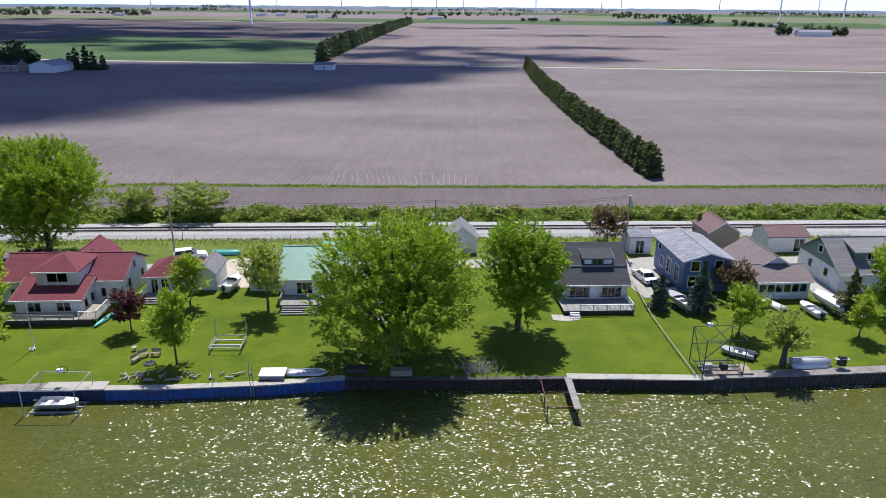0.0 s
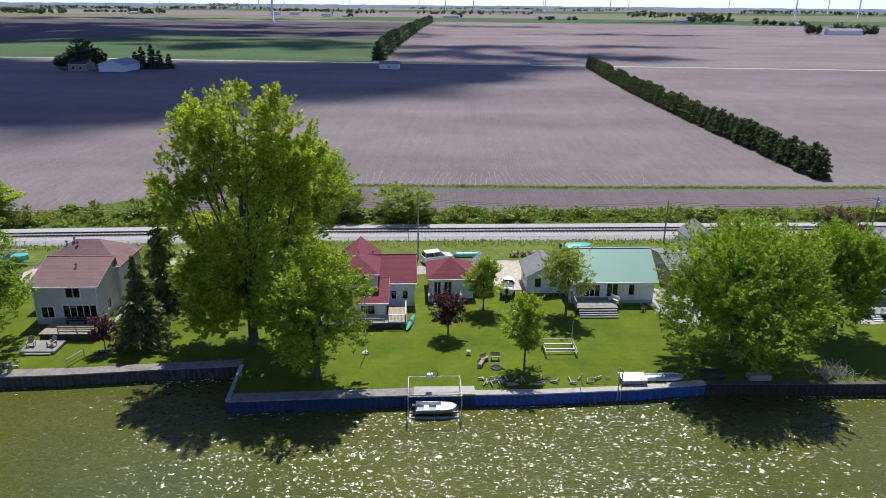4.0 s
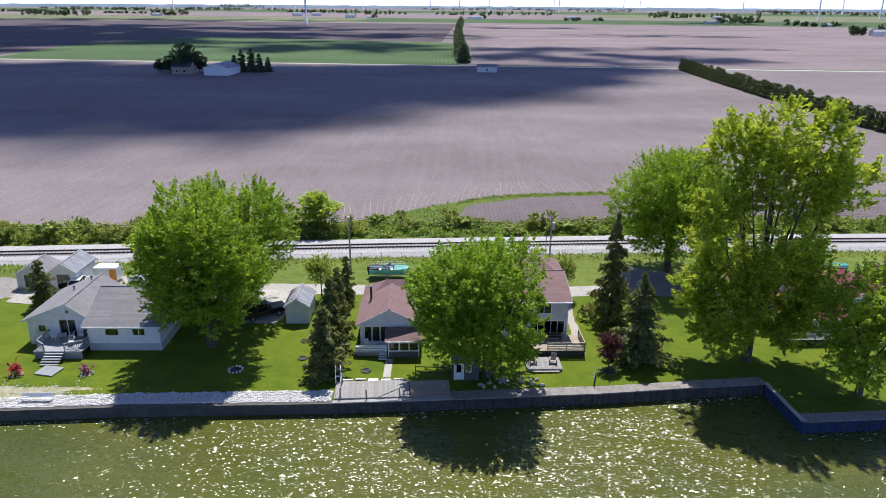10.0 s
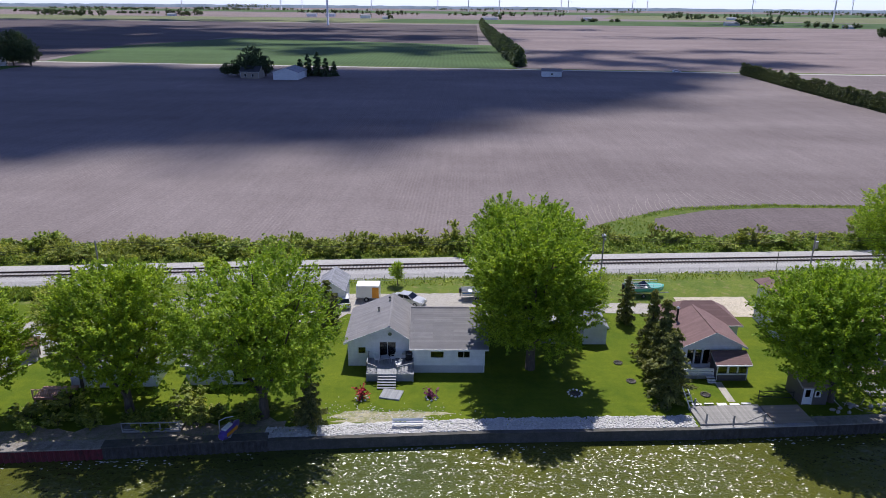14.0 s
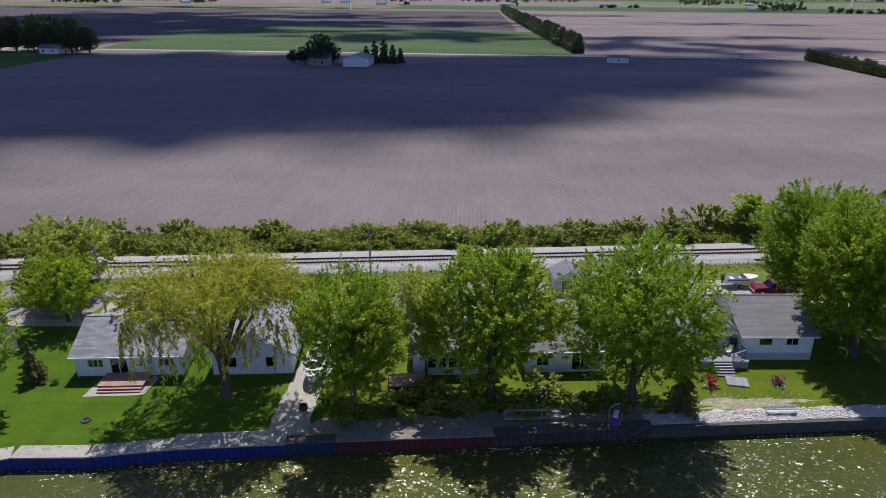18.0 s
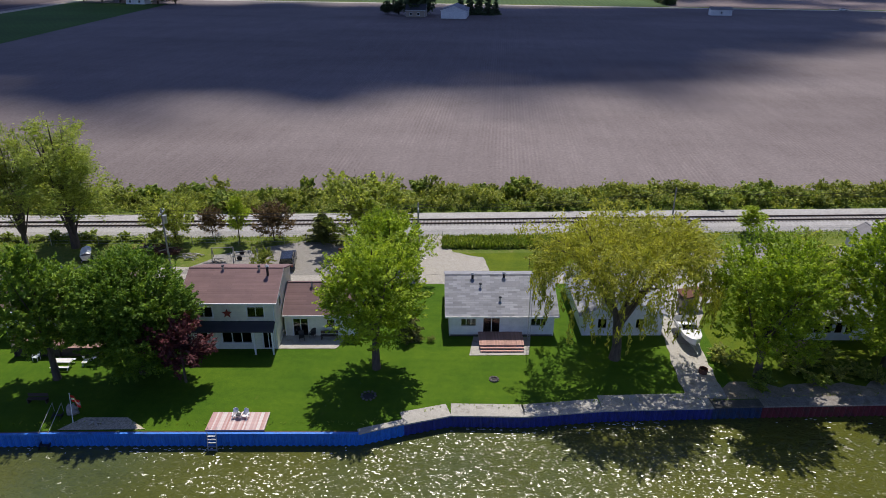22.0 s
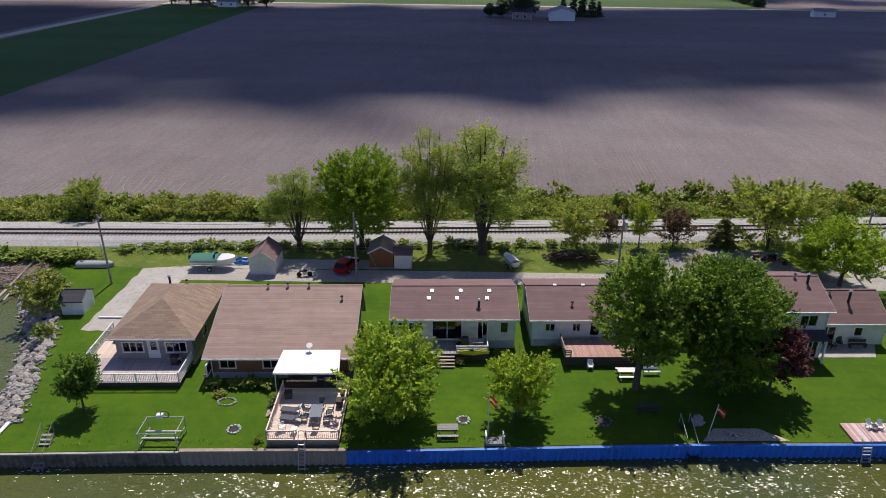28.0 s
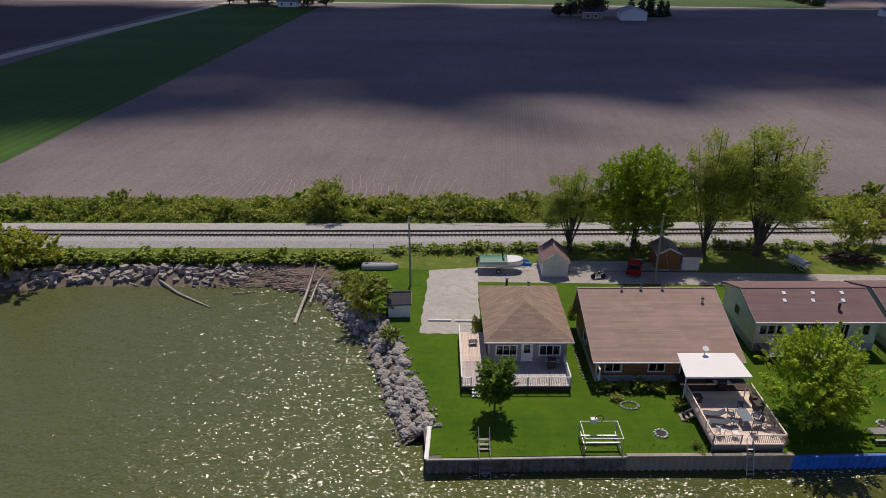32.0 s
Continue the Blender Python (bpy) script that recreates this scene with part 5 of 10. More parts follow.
for i in range(80):
    c = again(wind_far, -79 + 18 * (i / 80) ** 2 + rng.uniform(-0.8, 0.8), 470 + i * 11.3, rng.uniform(10, 14), 12, rng.uniform(9, 12), 10, rng.uniform(0, 360), "dark tall windbreak conifer across the far fields")
    tagged(c, group="far windbreak")


# ---- houses ----
T = 0.15


def face_map(face, W, D):
    return {"f": lambda u, v, d: (u, d, v), "r": lambda u, v, d: (W - d, u, v), "l": lambda u, v, d: (d, D - u, v), "b": lambda u, v, d: (W - u, D - d, v)}[face]


def panel(mp, u0, u1, v0, v1, holes):
    """A wall with its openings left free."""
    mb = MB()
    us = sorted({u0, u1, *[min(max(q, u0), u1) for h in holes for q in (h[0], h[0] + h[2])]})
    vs = sorted({v0, v1, *[min(max(q, v0), v1) for h in holes for q in (h[1], h[1] + h[3])]})
    for a, b in zip(us[:-1], us[1:]):
        for c, d in zip(vs[:-1], vs[1:]):
            mu, mv = (a + b) / 2, (c + d) / 2
            if any(h[0] < mu < h[0] + h[2] and h[1] < mv < h[1] + h[3] for h in holes):
                continue
            mb.hexa([mp(a, c, 0), mp(b, c, 0), mp(b, c, T), mp(a, c, T), mp(a, d, 0), mp(b, d, 0), mp(b, d, T), mp(a, d, T)])
    return mb


def bar(mb, mp, u0, v0, u1, v1, d0, d1):
    mb.hexa([mp(u0, v0, d0), mp(u1, v0, d0), mp(u1, v0, d1), mp(u0, v0, d1), mp(u0, v1, d0), mp(u1, v1, d0), mp(u1, v1, d1), mp(u0, v1, d1)])


def window(t, mp, u, v, w, h, style, frame_mat):
    door = style in ("door", "slide", "french")
    n = {"w": 1, "d": 2, "t": 3, "q": 5, "slide": 2, "french": 2, "door": 1, "blind": 2, "plain": 1}[style]
    fr = MB()
    f = 0.12
    bar(fr, mp, u - f, v - (0 if door else f), u, v + h + f, -0.04, T * 0.6)
    bar(fr, mp, u + w, v - (0 if door else f), u + w + f, v + h + f, -0.04, T * 0.6)
    bar(fr, mp, u, v + h, u + w, v + h + f, -0.04, T * 0.6)
    for i in range(1, n):
        bar(fr, mp, u + w * i / n - 0.035, v, u + w * i / n + 0.035, v + h, 0.0, T * 0.6)
    win = new("door" if door else "window")
    win.parent = t
    part("frame", fr, frame_mat, win)
    if style == "door":
        mb = MB()
        bar(mb, mp, u, v, u + w, v + h * 0.45, 0.03, 0.08)
        bar(mb, mp, u, v + h * 0.92, u + w, v + h, 0.03, 0.08)
        bar(mb, mp, u, v + h * 0.45, u + 0.15, v + h * 0.92, 0.03, 0.08)
        bar(mb, mp, u + w - 0.15, v + h * 0.45, u + w, v + h * 0.92, 0.03, 0.08)
        part("door_leaf", mb, WHITE, win)
        pm = MB()
        bar(pm, mp, u + 0.15, v + h * 0.45, u + w - 0.15, v + h * 0.92, 0.045, 0.06)
        part("pane", pm, GLASS, win)
        hm = MB()
        bar(hm, mp, u + w - 0.12, v + h * 0.42, u + w - 0.06, v + h * 0.46, -0.03, 0.03)
        part("handle", hm, STEEL, win)
    else:
        if not door:
            sm = MB()
            bar(sm, mp, u - f, v - f, u + w + f, v, -0.07, T * 0.6)
            part("sill", sm, frame_mat, win)
        for i in range(n):
            pm = MB()
            bar(pm, mp, u + w * i / n + 0.03, v, u + w * (i + 1) / n - 0.03, v + h, 0.06, 0.075)
            part("pane", pm, GLASS, win)
        if style == "blind":
            bm = MB()
            bar(bm, mp, u + w * 0.18, v, u + w * 0.82, v + h, 0.12, 0.14)
            part("blind", bm, CURTAIN, win)


def absorb(main, wing):
    """Makes the parts of a wing parts of the house that it is built on to."""
    m = main.matrix_basis.inverted() @ wing.matrix_basis
    for c in [o for o in bpy.data.objects if o.parent is wing]:
        loc = m @ c.matrix_basis
        c.parent = main
        c.matrix_basis = loc
    bpy.data.objects.remove(wing)


def house(name, label, x, y, rot, W, D, eave, ridge, axis, wall_mat, roof_mat, wins=(), over=0.45, gable=0.3, rf=0.5, frame_mat=None, base=0.0, vents=(), chimneys=(), gable_mat=None, skirt=None, category="house", z=0.0, gutter=True):
    frame_mat = frame_mat or WHITE
    t = thing(name, x, y, z, rot, label, category)
    for face in "frbl":
        L = W if face in "fb" else D
        mp = face_map(face, W, D)
        holes = [q[1:5] for q in wins if q[0] == face and q[2] + q[4] <= eave]
        u0, u1 = (0, L) if face in "fb" else (T, L - T)
        b0 = base + 0.004 if skirt else 0.0
        mb = panel(mp, u0, u1, b0, eave, holes)
        if axis == "x" and face in "rl":
            pk = D * rf if face == "r" else D * (1 - rf)
            a, b, c = (0, eave), (L, eave), (pk, ridge - 0.05)
            if gable_mat:
                gm = MB()
                for d in (0, T):
                    gm.v += [mp(a[0], a[1] + 0.004, d), mp(b[0], b[1] + 0.004, d), mp(*c, d)]
                gm.f += [(0, 1, 2), (5, 4, 3), (0, 3, 4, 1), (1, 4, 5, 2), (2, 5, 3, 0)]
                part("gable", gm, gable_mat, t)
            n = len(mb.v)
            for d in () if gable_mat else (0, T):
                mb.v += [mp(*a, d), mp(*b, d), mp(*c, d)]
            if not gable_mat:
                mb.f += [(n, n + 1, n + 2), (n + 5, n + 4, n + 3), (n, n + 3, n + 4, n + 1), (n + 1, n + 4, n + 5, n + 2), (n + 2, n + 5, n + 3, n)]
        part("wall", mb.weld(), wall_mat, t)
        if axis == "y" and face in "fb":
            gm = MB()
            a, b, c = (0, eave + 0.004), (L, eave + 0.004), (L * (rf if face == "f" else 1 - rf), ridge - 0.05)
            for d in (0, T):
                gm.v += [mp(*a, d), mp(*b, d), mp(*c, d)]
            gm.f += [(0, 1, 2), (5, 4, 3), (0, 3, 4, 1), (1, 4, 5, 2), (2, 5, 3, 0)]
            part("gable", gm, gable_mat or wall_mat, t)
        if skirt:
            part("foundation", panel(mp, u0 + 0.03, u1 - 0.03, -0.1, base, []), skirt, t)
        for q in wins:
            if q[0] == face:
                mp2 = mp if q[2] + q[4] <= eave else (lambda u, v, d, m=mp: m(u, v, d - 0.09))
                window(t, mp2, *q[1:5], q[5], frame_mat)
    part("floor", MB().box(T, T, base, W - T, D - T, base + 0.1), INSIDE, t)
    part("room_ceiling", MB().box(T, T, eave - 0.06, W - T, D - T, eave), INSIDE, t)
    th = 0.14
    if axis == "x":
        ry = D * rf
        s1, s2 = (ridge - eave) / ry, (ridge - eave) / (D - ry)
        e1, e2 = eave - s1 * over, eave - s2 * over
        part("roof_slope", MB().slab([(-gable, -over, e1 + th), (W + gable, -over, e1 + th), (W + gable, ry, ridge + th), (-gable, ry, ridge + th)], th), roof_mat, t)
        part("roof_slope", MB().slab([(-gable, ry, ridge + th), (W + gable, ry, ridge + th), (W + gable, D + over, e2 + th), (-gable, D + over, e2 + th)], th), roof_mat, t)
        part("ridge_cap", MB().box(-gable, ry - 0.12, ridge + th - 0.05, W + gable, ry + 0.12, ridge + th + 0.03), roof_mat, t)
        if gutter:
            part("gutter", MB().box(-gable, -over - 0.11, e1 - 0.02, W + gable, -over - 0.005, e1 + 0.12), frame_mat, t)
            for xx in (0.05, W - 0.15):
                part("downpipe", MB().rod((xx + 0.05, -0.06, 0.1), (xx + 0.05, -0.06, eave - 0.1), 0.045), frame_mat, t)
        for xx in (-gable - 0.03, W + gable):
            part("bargeboard", MB().hexa([(xx, -over, e1 - 0.06), (xx + 0.03, -over, e1 - 0.06), (xx + 0.03, ry, ridge - 0.06), (xx, ry, ridge - 0.06), (xx, -over, e1 + th), (xx + 0.03, -over, e1 + th), (xx + 0.03, ry, ridge + th), (xx, ry, ridge + th)]), SOFFIT, t)

        def roof_z(px, py):
            return (e1 + (py + over) * s1 if py < ry else ridge - (py - ry) * s2) + th
    elif axis == "y":
        rx = W * rf
        s1, s2 = (ridge - eave) / rx, (ridge - eave) / (W - rx)
        e1, e2 = eave - s1 * over, eave - s2 * over
        part("roof_slope", MB().slab([(-over, -gable, e1 + th), (rx, -gable, ridge + th), (rx, D + gable, ridge + th), (-over, D + gable, e1 + th)], th), roof_mat, t)
        part("roof_slope", MB().slab([(rx, -gable, ridge + th), (W + over, -gable, e2 + th), (W + over, D + gable, e2 + th), (rx, D + gable, ridge + th)], th), roof_mat, t)
        part("ridge_cap", MB().box(rx - 0.12, -gable, ridge + th - 0.05, rx + 0.12, D + gable, ridge + th + 0.03), roof_mat, t)
        for a, b, za, zb in ((-over, rx, e1, ridge), (rx, W + over, ridge, e2)):
            part("bargeboard", MB().hexa([(a, -gable - 0.03, za - 0.08), (b, -gable - 0.03, zb - 0.08), (b, -gable, zb - 0.08), (a, -gable, za - 0.08), (a, -gable - 0.03, za + th), (b, -gable - 0.03, zb + th), (b, -gable, zb + th), (a, -gable, za + th)]), frame_mat, t)

        def roof_z(px, py):
            return (e1 + (px + over) * s1 if px < rx else ridge - (px - rx) * s2) + th
    else:
        run = min(W, D) / 2
        s = (ridge - eave) / run
        e = eave - s * over + th
        x0, x1, y0, y1, r = -over, W + over, -over, D + over, ridge + th
        a, b = ((W / 2, run, r), (W / 2, D - run, r)) if D >= W else ((run, D / 2, r), (W - run, D / 2, r))
        c = [(x0, y0, e), (x1, y0, e), (x1, y1, e), (x0, y1, e)]
        if D >= W:
            sl = [[c[0], c[1], a], [c[1], c[2], b, a], [c[2], c[3], b], [c[3], c[0], a, b]]
        else:
            sl = [[c[0], c[1], b, a], [c[1], c[2], b], [c[2], c[3], a, b], [c[3], c[0], a]]
        for q in sl:
            part("roof_slope", MB().slab(q, th), roof_mat, t)
        gm = MB().box(x0, y0 - 0.08, e - th - 0.02, x1, y0 - 0.004, e + 0.0)
        part("gutter", gm, frame_mat, t)

        def roof_z(px, py):
            return e + s * (min(px - x0, x1 - px, py - y0, y1 - py))
    for vx, vy, *sky_light in vents:
        zz = roof_z(vx, vy)
        if sky_light:
            za = roof_z(vx, vy + 0.4) - zz
            part("skylight", MB().hexa([(vx, vy, zz - 0.02), (vx + 0.36, vy, zz - 0.02), (vx + 0.36, vy + 0.4, zz + za - 0.02), (vx, vy + 0.4, zz + za - 0.02), (vx, vy, zz + 0.1), (vx + 0.36, vy, zz + 0.1), (vx + 0.36, vy + 0.4, zz + za + 0.1), (vx, vy + 0.4, zz + za + 0.1)]), PLASTIC_SKY, t)
            continue
        vp = part("roof_vent", MB().rod((vx, vy, zz - 0.1), (vx, vy, zz + 0.4), 0.11, 8), BLACK if (vx * 10) % 2 > 1 else STEEL, t)
        part("vent_cap", MB().tube([(vx, vy, zz + 0.4), (vx, vy, zz + 0.5)], [0.18, 0.12], 8), BLACK, vp)
    for vx, vy, hh in chimneys:
        zz = roof_z(vx, vy)
        cp = part("chimney", MB().rod((vx, vy, zz - 0.2), (vx, vy, zz + hh), 0.13, 8), BLACK, t)
        part("chimney_cap", MB().tube([(vx, vy, zz + hh), (vx, vy, zz + hh + 0.15)], [0.24, 0.1], 8), STEEL, cp)
    return t


ROT = 3.2
house("cottage", "taupe cottage with a tan hipped shingle roof and white trim", -288.0, 57.0, ROT, 7.5, 10.6, 3.4, 5.25, "hip", W_TAUPE, R_TAN,
      [("f", 0.7, 1.5, 1.9, 1.0, "t"), ("f", 3.2, 0.72, 0.9, 2.05, "door"), ("f", 4.9, 1.5, 1.9, 1.0, "t"), ("l", 2, 1.3, 1.2, 1.0, "w"), ("r", 3, 1.3, 1.2, 1, "w")], 0.55, base=0.6, skirt=W_BLOCK, vents=[(4.6, 8.2)], chimneys=[(2.4, 9.2, 0.9)])
house("bungalow", "long brown-timbered bungalow with a broad brown shingle roof", -278.0, 55.2, ROT, 13.2, 9.9, 2.75, 5.4, "x", W_BROWN, R_BROWN,
      [("f", 0.9, 1.2, 1.4, 1.0, "d"), ("f", 5.0, 1.2, 1.4, 1.0, "d"), ("f", 8.0, 0.5, 1.8, 2.0, "slide"), ("l", 4, 1.2, 1.2, 1.0, "w"), ("l", 10, 1.2, 1.2, 1.0, "w"), ("r", 3, 1.2, 1.2, 1.0, "w"), ("r", 9, 1.2, 1.0, 1.0, "w")],
      0.7, 0.5, rf=0.87, base=0.7, skirt=W_BLOCK, frame_mat=WHITE, vents=[(11.8, 6.6), (4.0, 8.3), (6.0, 8.4), (8.2, 8.4)])
house("bungalow", "cream bungalow with a mauve-brown shingle roof and small skylights", -261.3, 61.4, ROT, 12.4, 8.0, 3.7, 5.05, "x", W_CREAM, R_MAUVE,
      [("f", 0.5, 2.0, 0.7, 1.0, "w"), ("f", 1.35, 2.0, 0.7, 1.0, "w"), ("f", 2.2, 2.0, 0.7, 1.0, "w"), ("f", 4.0, 1.1, 2.9, 2.1, "slide"), ("f", 8.6, 1.1, 0.9, 2.0, "slide"), ("f", 10.9, 1.9, 0.7, 1.1, "w"), ("l", 3, 1.9, 1.2, 1.0, "w")],
      0.5, 0.35, base=0.9, skirt=W_BLOCK, vents=[(3.7, 3.0, 1), (6.7, 3.0, 1), (9.7, 3.0, 1), (3.4, 2.0, 1), (6.3, 2.0, 1), (9.4, 2.0, 1)], chimneys=[(8.7, 1.2, 0.7)])
house("bungalow", "white bungalow with a mauve-brown shingle roof", -247.2, 62.6, ROT, 12.2, 8.4, 3.35, 4.8, "x", W_WHITE, R_MAUVE,
      [("f", 1.4, 1.8, 0.9, 0.8, "d"), ("f", 4.2, 1.8, 0.7, 0.8, "d"), ("f", 6.0, 1.3, 0.9, 1.4, "w"), ("f", 8.6, 1.2, 1.8, 1.4, "d"), ("l", 2, 1.9, 1.0, 1.0, "w"), ("l", 5.5, 1.9, 1.0, 1.0, "w")],
      0.5, 0.35, base=0.8, skirt=W_BLOCK, vents=[(2.6, 4.0, 1), (5.6, 4.0, 1), (8.6, 4.0, 1), (4.2, 1.4)])
CREAM2 = house("two_storey_house", "two-storey cream house with a mauve roof and a star", -227.4, 61.4, ROT, 9.0, 8.2, 5.5, 7.1, "x", W_CREAM, R_MAUVE,
      [("f", 1.1, 3.75, 1.7, 1.1, "d"), ("f", 6.3, 3.75, 1.6, 1.1, "d"), ("f", 0.9, 1.0, 1.1, 1.1, "w"), ("f", 3.5, 0.8, 2.9, 1.2, "t"), ("f", 7.6, 0.1, 1.0, 2.0, "slide"), ("r", 2.0, 3.8, 0.7, 1.0, "w")],
      0.35, 0.35, base=0.05, vents=[(3.2, 3.8), (6.9, 3.8)], chimneys=[(7.9, 3.1, 1.0)])
absorb(CREAM2, house("bungalow_wing", "single-storey cream wing with french doors beside the two-storey house", -218.3, 64.4, ROT, 7.6, 6.6, 2.75, 4.6, "x", W_CREAM, R_MAUVE,
      [("f", 0.9, 0.05, 1.5, 2.05, "french"), ("f", 4.4, 1.1, 0.8, 0.9, "w")], 0.35, 0.1, vents=[(2.6, 2.8)], chimneys=[(4.2, 1.9, 1.3)]))
house("bungalow", "white bungalow with a pale grey shingle roof", -201.2, 65.3, ROT, 11.0, 9.6, 2.75, 4.75, "x", W_WHITE, R_LIGHT,
      [("f", 1.3, 1.3, 1.5, 0.8, "t"), ("f", 3.6, 0.35, 1.7, 2.0, "slide"), ("f", 8.6, 1.3, 1.5, 0.8, "t"), ("l", 4, 1.2, 1.1, 1.0, "w")],
      0.5, 0.4, base=0.2, skirt=CONC_DARK, frame_mat=WHITE, vents=[(3.4, 3.1), (5.4, 1.4)], chimneys=[(2.6, 4.3, 0.5), (6.0, 4.4, 0.5)])
house("cottage", "white cottage with a pale grey gable roof behind the willow", -187.2, 66.2, ROT, 8.4, 10.5, 2.7, 4.5, "y", W_WHITE, R_LIGHT,
      [("f", 1.6, 0.9, 0.9, 1.1, "w"), ("f", 5.6, 0.9, 0.8, 1.1, "w"), ("r", 2, 1.0, 1.2, 1.1, "w")], 0.5, 0.5, base=0.1)
house("cottage", "pale grey cottage half hidden among trees", -166.0, 66.4, ROT, 9.0, 8.5, 2.7, 4.5, "x", W_WHITE, R_LIGHT,
      [("f", 1.6, 0.9, 0.8, 1.2, "w"), ("f", 2.7, 0.9, 0.8, 1.2, "w"), ("f", 3.8, 0.9, 0.8, 1.2, "w"), ("f", 4.9, 0.9, 0.8, 1.2, "w"), ("f", 6.0, 0.9, 0.8, 1.2, "w")], 0.4, 0.3)
house("cottage", "white cottage with a grey roof half hidden among trees", -154.0, 67.2, ROT, 8.4, 8.5, 2.7, 4.6, "x", W_WHITE, R_GREY,
      [("f", 1.2, 0.9, 1.2, 1.1, "d"), ("f", 5.0, 0.3, 1.8, 2.0, "slide")], 0.4, 0.3)
CLAP = house("bungalow", "white clapboard bungalow with a grey shingle roof", -129.9, 70.4, 1.0, 8.0, 10.4, 3.15, 5.5, "x", W_WHITE, R_GREY,
      [("f", 2.0, 1.9, 1.4, 0.75, "w"), ("f", 5.0, 1.9, 1.3, 0.75, "d"), ("r", 2.5, 1.8, 1.1, 1.0, "w")], 0.4, 0.35, base=0.9, skirt=W_BLOCK)
absorb(CLAP, house("bungalow_wing", "white gabled wing with a patio door", -137.3, 71.8, 1.0, 7.4, 8.6, 3.1, 5.0, "y", W_WHITE, R_GREY,
      [("f", 1.2, 1.6, 0.8, 0.75, "w"), ("f", 3.6, 1.0, 1.8, 2.0, "slide"), ("l", 3, 1.4, 1, 1, "w")], 0.4, 0.4, rf=0.64, base=0.6, vents=[(3.2, 5.0), (4.4, 7)]))
MAUVE1 = house("cottage", "small white cottage with a mauve gable roof and screened porch", -99.8, 71.2, 1.5, 6.6, 6.6, 3.3, 4.95, "y", W_WHITE, R_MAUVE,
               [("f", 0.5, 1.0, 0.75, 1.8, "w"), ("f", 1.4, 1.0, 0.75, 1.8, "w"), ("f", 2.3, 1.0, 0.75, 1.8, "w")], 0.45, 0.45, base=0.6, chimneys=[(0.9, 5.2, 1.6)])
absorb(MAUVE1, house("rear_wing", "rear wing", -99.9, 77.0, 1.5, 8.6, 5.0, 3.2, 4.95, "hip", W_WHITE, R_MAUVE, [("r", 1.5, 1.0, 0.9, 1.2, "w")], 0.4, 0.3, gutter=False))
absorb(MAUVE1, house("sun_porch", "screened porch with a mauve lean-to roof", -96.6, 69.3, 1.5, 3.5, 1.7, 2.1, 2.7, "x", W_DARK, R_MAUVE, [("f", 0.15, 0.9, 1.1, 1.1, "plain"), ("f", 1.3, 0.9, 1.0, 1.1, "plain"), ("f", 2.4, 0.9, 0.95, 1.1, "plain")], 0.3, 0.25, rf=0.9, base=0.4))
TALL = house("two_storey_house", "tall pale grey two-storey house with a mauve-brown roof", -83.6, 73.7, 2.0, 7.4, 5.4, 4.9, 6.5, "x", W_GREY, R_MAUVE,
      [("f", 3.8, 3.4, 1.6, 1.2, "d"), ("f", 3.2, 0.9, 3.8, 1.5, "q"), ("f", 0.7, 0.9, 1.4, 1.3, "d"), ("r", 2, 1, 1, 1.2, "w")], 0.4, 0.35, rf=0.96, vents=[(4.0, 3.0)])
absorb(TALL, house("rear_block", "taller rear block", -85.4, 79.0, 2.0, 9.4, 6.6, 5.5, 7.5, "hip", W_GREY, R_MAUVE, [("r", 3.0, 3.8, 0.7, 1.0, "w")], 0.5, vents=[(3.2, 3.0), (2.4, 2.6), (3.8, 2.4)]))
RED = house("red_roofed_house", "white cottage with a maroon-red shingle roof, dormer and porch wing", -54.6, 79.0, 3.0, 14.8, 8.2, 3.3, 5.3, "x", W_WHITE, R_RED,
            [("f", 12.0, 1.0, 0.6, 1.1, "w"), ("f", 13.4, 1.0, 0.6, 1.1, "w"), ("f", 1.0, 1.0, 1.4, 1.1, "d"), ("r", 1.6, 1.2, 1.0, 1.4, "w"), ("r", 3.7, 3.3, 0.7, 1.0, "w"), ("r", 6.0, 1.2, 0.8, 1.1, "w")], 0.4, 0.4, vents=[(9.6, 4.6)])
absorb(RED, house("porch_wing", "white porch wing", -50.7, 75.0, 3.0, 7.7, 4.3, 2.5, 3.75, "x", W_WHITE, R_RED,
                  [("f", 1.4, 0.9, 1.5, 1.1, "d"), ("f", 4.8, 0.9, 1.6, 1.1, "d"), ("r", 0.8, 0.9, 1.0, 1.1, "w"), ("r", 2.6, 0.9, 0.9, 1.1, "w")], 0.45, 0.4, rf=0.98, base=0.3))
absorb(RED, house("dormer", "white dormer", -49.1, 77.4, 3.0, 5.0, 5.8, 5.15, 6.4, "hip", W_WHITE, R_RED, [("f", 1.3, 3.75, 2.4, 1.1, "d")], 0.3, gutter=False))
absorb(RED, house("rear_wing", "red-roofed rear wing", -49.6, 85.4, 3.0, 4.6, 5.4, 3.3, 5.1, "y", W_WHITE, R_RED, [], 0.4, 0.4))
house("guest_cottage", "small white guest cottage with a red roof", -37.9, 82.0, 3.0, 5.6, 5.6, 2.9, 4.5, "hip", W_WHITE, R_RED, [("f", 0.6, 0.3, 0.8, 2.0, "slide"), ("f", 1.9, 0.4, 0.9, 1.9, "french")], 0.4, base=0.3)
